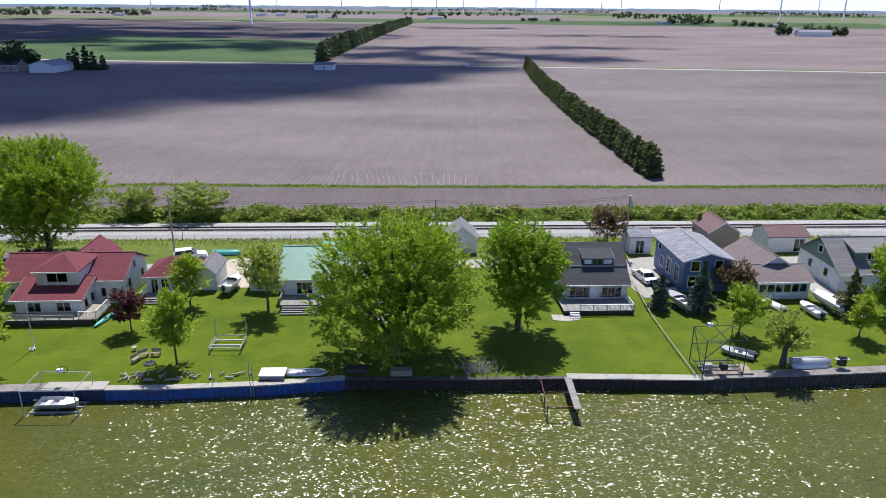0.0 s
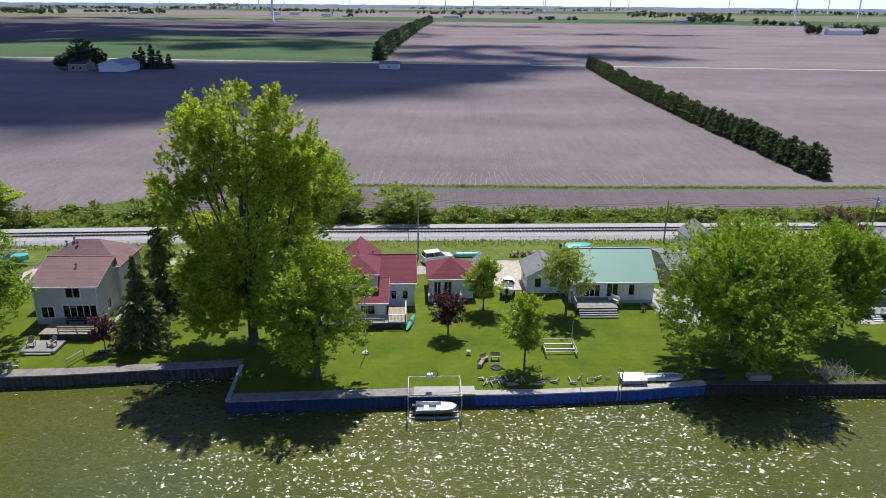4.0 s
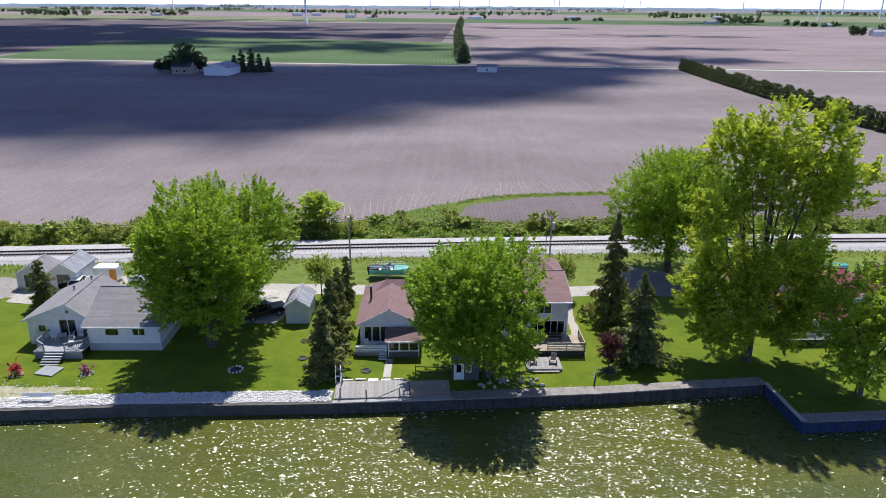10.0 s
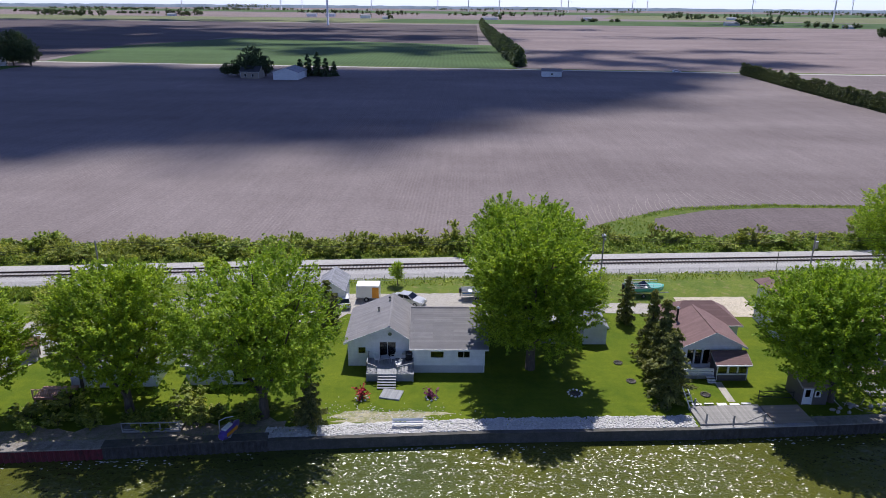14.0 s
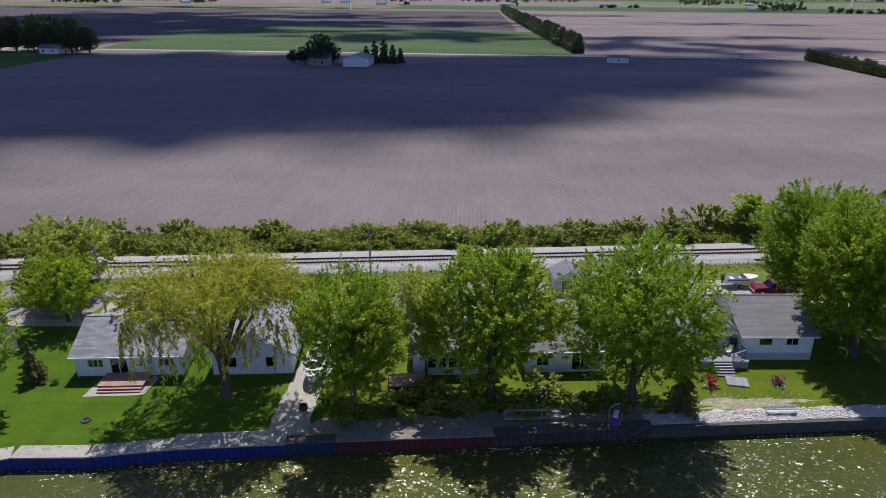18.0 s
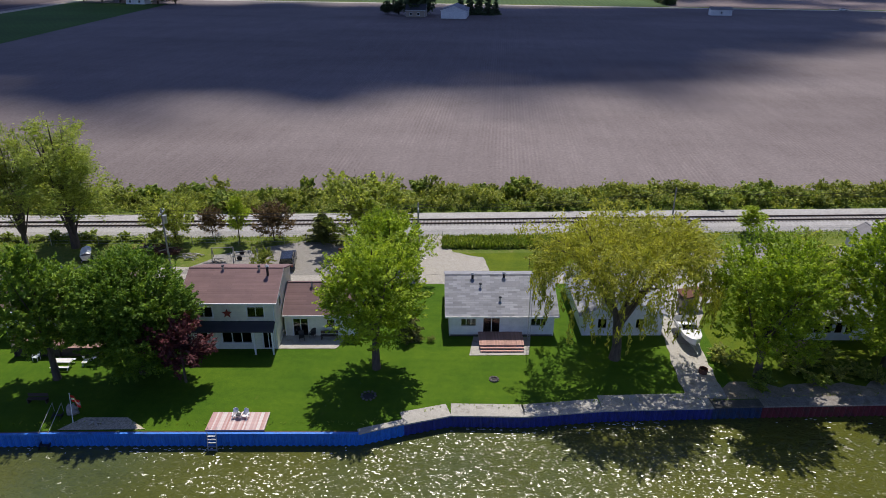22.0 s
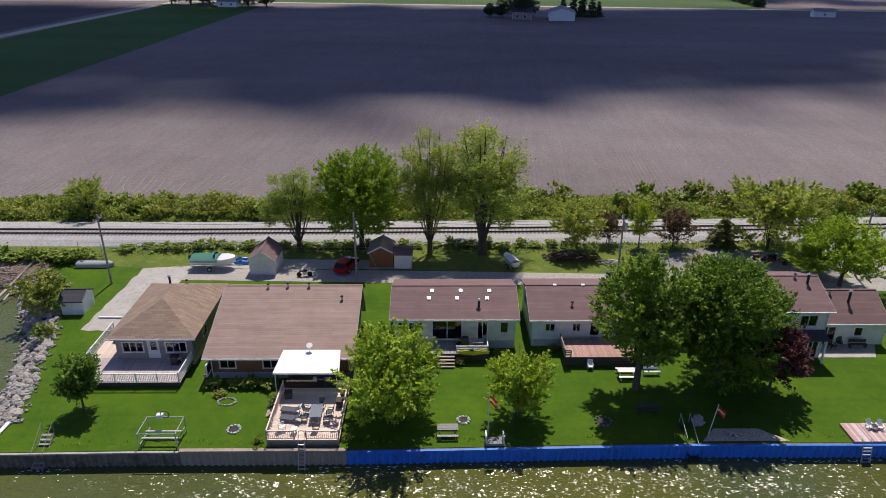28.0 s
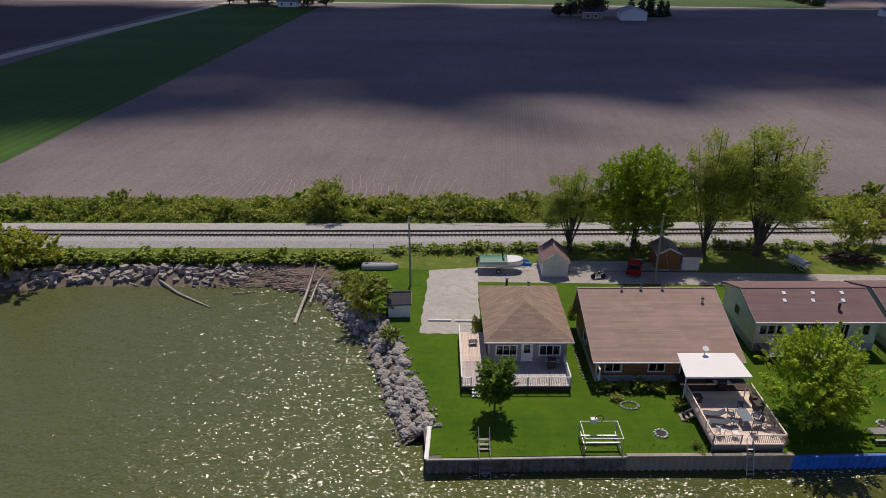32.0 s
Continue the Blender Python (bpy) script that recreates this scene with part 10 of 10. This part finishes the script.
structure("rubble", mb, STONE, "smaller rubble between the boulders", "rocks", kind="stuff")
mb = MB()
for k in range(3800):
    x = rng.uniform(-143.5, -101.5)
    wd = 1.9 if x > -126 else 1.9 - (-126 - x) * 0.02
    y = line_at(SHORE, x) + 0.35 + wd * rng.random() ** 0.9
    s = rng.uniform(0.06, 0.17)
    mb.blob((x, y, 0.02 + rng.uniform(0, 0.06)), (s, s * rng.uniform(0.7, 1.0), s * 0.45), rng, 5, 3)
structure("gravel_bed", ribbon(lambda x: line_at(SHORE, x) + 0.3, lambda x: line_at(SHORE, x) + 2.2 + 0.25 * math.sin(x * 1.7) + 0.15 * math.sin(x * 4.1), 0.014, [-143.5 + 0.5 * k for k in range(85)]), gravel_mat("white_chippings", (0.60, 0.59, 0.57), (0.42, 0.40, 0.36)), "bed of white chippings under the riprap", "gravel")
structure("riprap", mb, STONEWHITE, "band of white riprap stones behind the wall", "rocks", kind="stuff")
edge = []
for k in range(48):
    a = k * 6.283 / 48
    r = 1 + 0.22 * math.sin(3 * a + 1) + 0.16 * math.sin(7 * a) + rng.uniform(-0.12, 0.12)
    edge.append((-132.6 + 5.2 * r * math.cos(a), 61.7 + 1.0 * r * math.sin(a) + 0.4 * math.cos(a)))
structure("bare_earth", ribbon(lambda x: line_at(SHORE, x) + 1.1, lambda x: line_at(SHORE, x) + 3.4 + 0.5 * math.sin(x * 0.9) + 0.3 * math.sin(x * 2.3), 0.016, [-177 + 0.9 * k for k in range(40)]),
          surf("shaded_bare_earth", (0.30, 0.255, 0.21), 0.95, var=0.35, dirt=(0.15, 0.15, 0.06), dirt_at=0.55), "trodden earth and rubble under the shore trees", "dirt")
structure("dirt_patch", flat_poly(edge, 0.012), surf("trodden_sandy_grass", (0.40, 0.36, 0.25), 0.95, var=0.3, dirt=(0.16, 0.19, 0.05), dirt_at=0.5), "worn sandy patch in the grass", "dirt")
mb = MB()
for k in range(420):
    x, y, s = rng.gauss(-132.6, 4.2), rng.gauss(61.8, 0.9), rng.uniform(0.03, 0.1)
    mb.blob((x, max(y, line_at(SHORE, x) + 0.6), 0.02), (s, s * 0.8, s * 0.6), rng, 5, 3)
structure("gravel", mb, STONEWHITE, "loose white stones strewn over the sandy patch", "gravel", kind="stuff")
for i, (pts, r, lab) in enumerate((
        ([(-340.3, 77.3, -1.1), (-334.9, 75.8, -1.2), (-331.3, 74.3, -1.3)], 0.17, "bleached driftwood limb"),
        ([(-330.0, 76.2, -1.0), (-325.6, 72.6, -1.25), (-320.5, 69.5, -1.35)], 0.18, "long grey waterlogged trunk"),
        ([(-309.7, 66.4, -1.4), (-309.6, 72.7, -0.5), (-309.9, 80.5, 0.5)], 0.19, "long bleached driftwood trunk"),
        ([(-308.9, 70.6, -1.0), (-308.6, 74.0, 0.0), (-307.6, 77.4, 0.7)], 0.11, "bleached driftwood trunk"),
        ([(-333.0, 78.0, -1.2), (-329.6, 78.6, -1.25), (-328.0, 78.0, -1.3)], 0.1, "bleached driftwood limb"),
        ([(-318.9, 73.0, -1.35), (-317.6, 73.2, -1.25), (-316.2, 73.7, -1.3)], 0.08, "thin drifting branch"))):
    t = thing("driftwood_log", 0, 0, 0, 0, lab + " lying at the edge of the bay", "driftwood", "driftwood in the bay")
    pts = [(a, b, max(c + 0.18, -1.2)) for a, b, c in pts]
    part("trunk", MB().tube(pts, [r, r * 0.8, r * 0.45], 7), DEADWOOD, t, "", True)
    part("branch", MB().tube([pts[1], (pts[1][0] + 0.7, pts[1][1] + 0.5, pts[1][2] + 0.5)], [r * 0.4, r * 0.12], 5), DEADWOOD, t)
mb = MB()
for k in range(900):
    x, dy, a = rng.triangular(-323, -303.5, -311), rng.uniform(-2.4, 3.0), rng.gauss(0.1, 0.5)
    y, ln, z = line_at(BAY[::-1], x) + dy, rng.uniform(0.4, 1.9), (0.0 if dy > 0 else dy * 0.42) + rng.uniform(-0.06, 0.16)
    mb.tube([(x, y, z), (x + ln * math.cos(a), y + ln * math.sin(a) * 0.6, z + rng.uniform(0.0, 0.22))], [0.045, 0.018], 3)
structure("drift_twigs", mb, surf("reddish_drift_twigs", (0.36, 0.27, 0.22), 0.9, var=0.35), "reddish mat of driftwood twigs in the corner of the bay", "driftwood", kind="stuff")

# the hedgerow on the far side of the railway: one tangled band, with single shrubs standing out of it
def hedgerow(name, label, x0, x1, n, leaf, seed, tall, near=6.4, far=-0.6):
    rs = np.random.RandomState(seed)
    ph = rs.uniform(0, 6.28, size=6)
    per = 30
    m = n // per
    x = rs.uniform(x0, x1, size=m)
    q = rs.uniform(0, 1, size=m)
    ya = np.array([rail_y(v) + near for v in x])
    yb = np.array([min(line_at(FIELD_NEAR, v) + far, rail_y(v) + near + 7) for v in x])
    y = ya + (np.maximum(yb, ya + 2.5) - ya) * q
    wob = 0.5 + 0.26 * np.sin(x / 2.3 + ph[0] + y * 0.7) + 0.2 * np.sin(x / 5.1 + ph[1]) + 0.24 * np.sin(x / 13 + ph[2] - y * 0.3) + 0.1 * rs.normal(size=m)
    z = np.maximum(wob, 0.05) * tall * (0.55 + 0.45 * np.sin(3.14 * np.clip(q, 0.08, 0.92))) * np.sqrt(rs.uniform(0.1, 1, size=m))
    b = np.stack([x, y, z], axis=1)
    t = rs.normal(size=(m, 3)) * 0.6 + (0, -0.15, 0.8)
    t /= np.linalg.norm(t, axis=1, keepdims=True)
    s = rs.uniform(-0.6, 1, size=(m, per))
    p = b[:, None, :] + t[:, None, :] * (s * 0.55)[:, :, None] + rs.normal(size=(m, per, 3)) * (0.3, 0.3, 0.2)
    d = np.repeat(t[:, None, :], per, axis=1) + rs.normal(size=(m, per, 3)) * 0.8
    p = p.reshape(-1, 3)
    p[:, 2] = np.maximum(p[:, 2], 0.08)
    ob = new(name, leaf_mesh(name, p, 0.28, leaf, rs, 1.5, d.reshape(-1, 3), 1.5, 3))
    return tagged(ob, label, "hedge", "", "stuff")


hedgerow("hedgerow", "continuous band of tangled green scrub beyond the railway", -420, -104, 84000, SHRUB, 64, 2.5)
hedgerow("hedgerow", "olive brambles in the scrub beyond the railway", -420, -104, 34000, WEED, 65, 2.0)
hedgerow("hedgerow", "low green weeds beyond the railway ditch", -104, 96, 44000, WEED, 66, 1.1, 6.2)
SB = [shrub(-190, 108.5, 3.0, 4.2, "tangled green hedgerow shrub beyond the railway", SHRUB, 61, 0, 0, 0.27, "hedgerow_shrub"),
      shrub(-198, 108.5, 2.4, 3.6, "tangled green hedgerow shrub beyond the railway", WEED, 62, 0, 0, 0.26, "hedgerow_shrub"),
      shrub(-206, 108.0, 3.6, 4.4, "tall tangled hedgerow shrub beyond the railway", SHRUB, 63, 0, 0, 0.27, "hedgerow_shrub")]
SZ = [(3.0, 4.2), (2.4, 3.6), (3.6, 4.4)]
for s in SB:
    tagged(s, group="hedgerow beyond the railway")
for x, y, h, w in ((-167.2, 60.6, 1.7, 3.6), (-164.4, 62.6, 2.0, 3.4), (-161.6, 60.4, 1.4, 2.8), (-152.4, 63.4, 1.9, 3.8), (-149.2, 61.2, 1.5, 3.0), (-173.8, 62.2, 1.6, 3.0)):
    again(SB[0], x, y, h, 3.0, w, 4.2, x * 40, "shaded green bush under the shore trees")
for x, y, h, w in ((-277.4, 54.0, 1.0, 1.7), (-275.6, 53.9, 0.8, 1.5), (-274.0, 53.9, 1.1, 1.8), (-272.2, 53.8, 0.9, 1.6), (-271.0, 51.6, 0.9, 1.2)):
    again(SB[1], x, y, h, 2.4, w, 3.6, x * 40, "clipped dark bush along the brown bungalow")
x = -420.0
while x < 96:
    near, far = rail_y(x) + 6.6, line_at(FIELD_NEAR, x) - 1.2
    if x > -100:
        far = near + 5
    k = rng.randrange(3)
    hh = (rng.uniform(1.8, 3.4) if x > -280 else rng.uniform(1.4, 2.7)) * (0.66 if x > -100 else 1.0)
    again(SB[k], x + rng.uniform(-0.8, 0.8), rng.uniform(near + 0.6, max(far, near + 1)), hh, SZ[k][0], rng.uniform(2.6, 5.0), SZ[k][1], rng.uniform(0, 360))
    x += rng.uniform(1.6, 4.6) if x < -104 else rng.uniform(2.6, 6.5)
for x, y, h, w in ((-98, 118, 2.6, 3.2), (-90, 116.5, 3.4, 3.4), (-73, 114.8, 3.6, 5.4), (-67, 115, 2.4, 3.5), (-119, 113.4, 5.2, 7.0), (-125, 113, 4.4, 5.0), (-131, 112, 3.2, 5.0), (-140, 110, 3.2, 5)):
    again(SB[2], x, y, h, 3.6, w, 4.4, rng.uniform(0, 360), "bushy scrub beside the field")
# weeds between the bay and the railway
for k in range(52):
    x = -372 + k * 1.35
    again(SB[1], x, max(line_at(BAY[::-1], x) + rng.uniform(0.7, 2.8), rail_y(x) - 8.0), rng.uniform(1.1, 2.1), 2.4, rng.uniform(2.6, 3.8), 3.6, rng.uniform(0, 360), "low weedy bush on the railway bank")
for k in range(26):
    x = -300 + k * 2.3
    again(SB[1], x, rail_y(x) - rng.uniform(3.4, 4.6), rng.uniform(0.6, 1.2), 2.4, rng.uniform(2.0, 3.2), 3.6, rng.uniform(0, 360), "low weedy bush on the railway bank")


def tufts(name, label, n, place, size, mat, seed, up=1.2):
    rs = np.random.RandomState(seed)
    p = np.array([place(rs) for _ in range(n)])
    d = rs.normal(size=(n, 3)) * 0.45 + (0, 0, up)
    ob = new(name, leaf_mesh(name, p, size, mat, rs, 2.0, d, 1.4, 3))
    return tagged(ob, label, "grass", "", "stuff")


def verge_spot(rs):
    x = rs.uniform(-380, 100)
    y = rs.uniform(rail_y(x) + 5.6, line_at(FIELD_NEAR, x) + 0.4)
    if -88 < x and 119 < y < 138.5 and x < 100:
        y = rs.choice([rs.uniform(rail_y(x) + 5.6, 118 + 0.055 * (x + 72)), line_at(FIELD_NEAR, x) - rs.uniform(-0.4, 2.0)])
    return (x, y, 0.12)


def fence_spot(rs):
    x = rs.uniform(-300, 70)
    return (x, rail_y(x) - 3.2 - 3.2 * rs.uniform(0, 1) ** 2, 0.1)


tufts("verge_weeds", "tufts of weeds and tall grass beyond the railway", 26000, verge_spot, 0.26, WEED, 71)
tufts("trackside_weeds", "tufts of tall grass along the railway fence", 12000, fence_spot, 0.2, WEED, 72)
tufts("wall_weeds", "sparse weeds along the top of the seawall", 1500, lambda rs: (lambda x: (x, line_at(SHORE, x) + 1.0 + rs.uniform(0, 0.6), 0.06))(rs.uniform(-292, 60)), 0.14, WEED, 73)
tufts("tall_weeds", "strip of tall dark green weeds behind the back lawn", 9000, lambda rs: (lambda x: (x, 87.4 + 0.075 * (x + 203) + rs.uniform(0, 3.2), rs.uniform(0.1, 0.7)))(rs.uniform(-203, -179)), 0.3, WEED, 74)
# undergrowth in the shade of the shore trees
for k in range(30):
    x = rng.uniform(-172, -143)
    again(SB[rng.randrange(2)], x, line_at(SHORE, x) + rng.uniform(2.4, 5.5), rng.uniform(0.7, 1.6), 2.7, rng.uniform(1.6, 3.0), 3.9, rng.uniform(0, 360), "shaded undergrowth beneath the maples")

# ---- the far country ----
farm = broadleaf(-232, 386, 16, 15, "dark broad tree behind the farmhouse", LEAF_FAR, 81, 0.02, 10.0, 26, 0.42, 0.4, lobes=3, depth=0.5)
for x, y, h, w in ((-241, 390, 9, 9), (-226, 392, 11, 10), (-247, 392, 7, 8)):
    again(farm, x, y, h, 16, w, 15, rng.uniform(0, 360), "dark tree sheltering the farmstead")
pine = conifer(-203, 394, 12, 7, "dark pine beside the white barn", LEAF_FAR, 56, 12, 44, 0.5, 0.03, 0.1, 0.6, ragged=0.25)
for x, y, h, w in ((-208, 397, 9, 7), (-198, 395, 13, 7.5), (-193, 393, 10, 7), (-189, 396, 8, 6)):
    again(pine, x, y, h, 12, w, 7, rng.uniform(0, 360))
for x, y, h, w in ((-383, 440, 16, 14), (-395, 442, 21, 17), (-408, 446, 22, 18), (-421, 447, 20, 17), (-434, 450, 21, 18), (-447, 452, 18, 16), (-402, 462, 20, 18), (-427, 464, 22, 18)):
    again(farm, x, y, h, 16, w, 15, rng.uniform(0, 360), "dark tree in the grove by the road")
house("farmhouse", "small pale farmhouse in the grove", -412, 436, -4, 12, 8, 3.2, 5.4, "x", W_WHITE, R_GREY, [("f", 2, 1, 1.2, 1.2, "w"), ("f", 8, 1, 1.2, 1.2, "w")], 0.4, 0.4)
car("pale car on the country road", 14, 436.2, -5, WHITECAR, "sedan")
BARNS = [(-510, 1985, 26, 7, W_WHITE), (-462, 2008, 25, 7, W_WHITE), (-343, 1818, 24, 7, W_WHITE), (-284, 1770, 14, 4, W_WHITE), (-39, 1805, 38, 4.5, W_WHITE), (218, 1834, 20, 5, W_WHITE), (428, 1448, 28, 4.5, W_GREY), (458, 927, 41, 5.5, W_WHITE), (597, 1320, 16, 4, W_WHITE), (640, 1990, 24, 5, W_WHITE), (-860, 1905, 20, 5, W_WHITE)]
for x, y, w, h, wm in BARNS:
    house("barn", "far pale farm building among fields", x, y, -4, w, 14, h, h + 2.6, "x", wm, R_LIGHT, [], 0.5, 0.4, category="barn", gutter=False)


def woods(label, x, y, w, d, h, seed, n):
    """A far grove: crowded crowns joined into one sheet of leaves."""
    rs = np.random.RandomState(seed)
    cs, rad = [], []
    for _ in range(n):
        cx, cy, hh = rs.uniform(-w / 2, w / 2), rs.uniform(-d / 2, d / 2), h * rs.uniform(0.6, 1.05)
        for k in range(5):
            cs.append((x + cx + rs.normal() * 1.6, y + cy + rs.normal() * 1.6, hh * rs.uniform(0.2, 0.82)))
            rad.append(rs.uniform(2.2, 4.2))
    ob = new("far_trees", leaf_mesh("far_trees", clump_points(rs, np.array(cs), rad, 26), 2.0, LEAF_FAR, rs, 1.3, None, 1.4, 3))
    return tagged(ob, label, "trees", "", "stuff")


GROVES = [(5, 1818, 20, 12, 12, 4), (195, 1655, 40, 10, 8, 8), (250, 1660, 30, 10, 8, 6), (493, 1440, 84, 40, 22, 26), (497, 2010, 47, 30, 26, 14), (535, 1955, 38, 20, 18, 10), (561, 1372, 20, 10, 13, 5), (582, 1345, 28, 10, 9, 6), (515, 942, 30, 18, 15, 9), (450, 945, 26, 18, 14, 8),
          (480, 948, 30, 14, 16, 8), (-827, 1925, 100, 30, 19, 26), (-1060, 1810, 170, 40, 20, 40), (-1074, 2215, 130, 20, 8, 20), (-1294, 4300, 260, 60, 27, 40), (612, 1322, 32, 14, 9, 6), (-330, 1835, 20, 14, 14, 4), (-262, 1772, 14, 8, 12, 3), (700, 2200, 160, 60, 16, 26), (-560, 2600, 200, 50, 15, 26)]
for i, (x, y, w, d, h, n) in enumerate(GROVES):
    woods("distant grove of dark green trees", x, y, w, d, h, 90 + i, n)
rs = np.random.RandomState(5)
for i in range(26):
    y = rs.uniform(2300, 4600)
    x = rs.uniform(-1, 1) * y * 0.75
    woods("distant hazy treeline near the horizon", x, y, rs.uniform(120, 520), 30, rs.uniform(9, 16), 130 + i, 26)


def turbine(x, y, h, r, turn):
    t = thing("wind_turbine", x, y, 0, turn, "tall white wind turbine on the far fields", "wind turbine", "wind farm")
    part("tower", MB().tube([(0, 0, 0), (0, 0, h)], [2.1, 1.2], 10), BOATWHITE, t, "", True)
    part("nacelle", MB().box(-1.6, -2.5, h - 1.4, 1.6, 6, h + 1.8), BOATWHITE, t)
    for k in range(3):
        a = k * 2.094 + turn
        ux, uz = math.sin(a), math.cos(a)
        part("blade", MB().tube([(0, -3, h), (ux * r * 0.2, -3, h + uz * r * 0.2), (ux * r, -3, h + uz * r)], [0.8, 1.3, 0.2], 5), BOATWHITE, t)


for i, (x, y) in enumerate([(-333, 1260), (880, 1900), (1130, 2050), (-30, 3300), (80, 2900), (420, 3300), (760, 3500), (1250, 3300), (-500, 3600), (-900, 3400), (-1400, 3500), (1700, 3300), (-180, 4200), (560, 4400), (1050, 4300), (-1000, 4400)]):
    turbine(x, y, 82, 42, 10 + 23 * i)


# a low wooded rise closes the view at the horizon, blue haze painted on
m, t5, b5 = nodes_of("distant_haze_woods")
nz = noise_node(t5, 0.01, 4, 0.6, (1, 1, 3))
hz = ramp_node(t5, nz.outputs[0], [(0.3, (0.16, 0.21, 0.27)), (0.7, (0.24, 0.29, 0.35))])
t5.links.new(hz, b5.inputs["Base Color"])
# the rise gives off its own haze colour, though it is no lamp
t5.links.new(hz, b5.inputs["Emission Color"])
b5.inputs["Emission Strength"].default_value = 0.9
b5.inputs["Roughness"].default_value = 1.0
mb = MB()
rs = np.random.RandomState(9)
for i in range(181):
    a = radians(40 + 100 * i / 180)
    x, y = 4650 * math.cos(a), 4650 * math.sin(a)
    mb.v += [(x, y, -2), (x, y, 15 + rs.uniform(0, 4)), (x * 1.02, y * 1.02, -2)]
for i in range(180):
    q = 3 * i
    mb.f += [(q, q + 1, q + 4, q + 3), (q + 1, q + 2, q + 5, q + 4)]
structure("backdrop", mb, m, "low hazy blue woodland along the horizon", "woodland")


# ---- broken cumulus over the fields, whose shade lies on the soil ----
CLOUDMAT = surf("cloud_white", (0.85, 0.85, 0.86), 1.0, var=0.05, bump=0)
CLOUD_Z = 2000.0
SHIFT = CLOUD_Z / math.tan(radians(SUN_UP))


def cloud(spots, seed):
    """One heap of puffs; each spot is the middle and the reach of a lobe, over the ground that it shades."""
    rs = np.random.RandomState(seed)
    rnd = random.Random(seed)
    mb = MB()
    for cx, cy, rx, ry, n in spots:
        for _ in range(n):
            a, q = rs.uniform(0, 6.283), math.sqrt(rs.uniform(0, 1))
            px, py = cx + math.cos(a) * q * rx, cy + math.sin(a) * q * ry
            r = (1.15 - 0.75 * q) * rs.uniform(0.16, 0.26) * min(rx, ry) + 3
            mb.blob((px + SHIFT * math.sin(radians(SUN_AZ)), py + SHIFT * math.cos(radians(SUN_AZ)), CLOUD_Z + rs.uniform(-10, 25)), (r * 1.5, r, r * 0.5), rnd, 8, 5, 0.18)
    ob = part("cloud", mb, CLOUDMAT, None, "", True)
    return tagged(ob, "broken white cumulus cloud high over the fields", "cloud", "cumulus clouds", "structure")




def shade_edge(x):
    """Where the shade of the near cloud begins on the soil."""
    e = line_at([(-700, 80), (-420, 96), (-388, 116), (-364, 156), (-335, 164), (-300, 157), (-265, 158), (-230, 162), (-200, 175), (-160, 189), (-120, 214), (-80, 246), (-50, 278), (-20, 325), (10, 372), (60, 404), (120, 430)], x)
    return e + 9 * math.sin(x / 19) + 6 * math.sin(x / 7.3 + 1)


rs = np.random.RandomState(4)
rnd = random.Random(4)
mb = MB()
gx = -640.0
while gx < 60:
    gy = shade_edge(gx) - 38
    while gy < 436:
        px, py = gx + rs.uniform(-8, 8), gy + rs.uniform(-8, 8)
        deep = (py - shade_edge(px)) / 70
        if rs.uniform(0, 1) < 0.25 + deep:
            r = min(7 + 9 * max(deep, 0), 17) * rs.uniform(0.75, 1.2)
            mb.blob((px + SHIFT * math.sin(radians(SUN_AZ)), py + SHIFT * math.cos(radians(SUN_AZ)), CLOUD_Z + rs.uniform(-10, 25)), (r * 1.6, r, r * 0.5), rnd, 7, 4, 0.18)
        gy += 12.5
    gx += 15.0
tagged(part("cloud", mb, CLOUDMAT, None, "", True), "broken white cumulus cloud high over the fields", "cloud", "cumulus clouds", "structure")
cloud([(-200, 640, 120, 90, 40), (-620, 760, 320, 260, 90), (-260, 840, 240, 90, 60), (-520, 1080, 420, 130, 70)], 3)
cloud([(30, 520, 110, 60, 50), (-10, 610, 70, 40, 30), (120, 640, 90, 30, 25), (160, 900, 160, 40, 30), (20, 1150, 130, 50, 30)], 4)
cloud([(-700, 1500, 420, 120, 60), (500, 1500, 260, 70, 40), (700, 1000, 200, 30, 25)], 5)
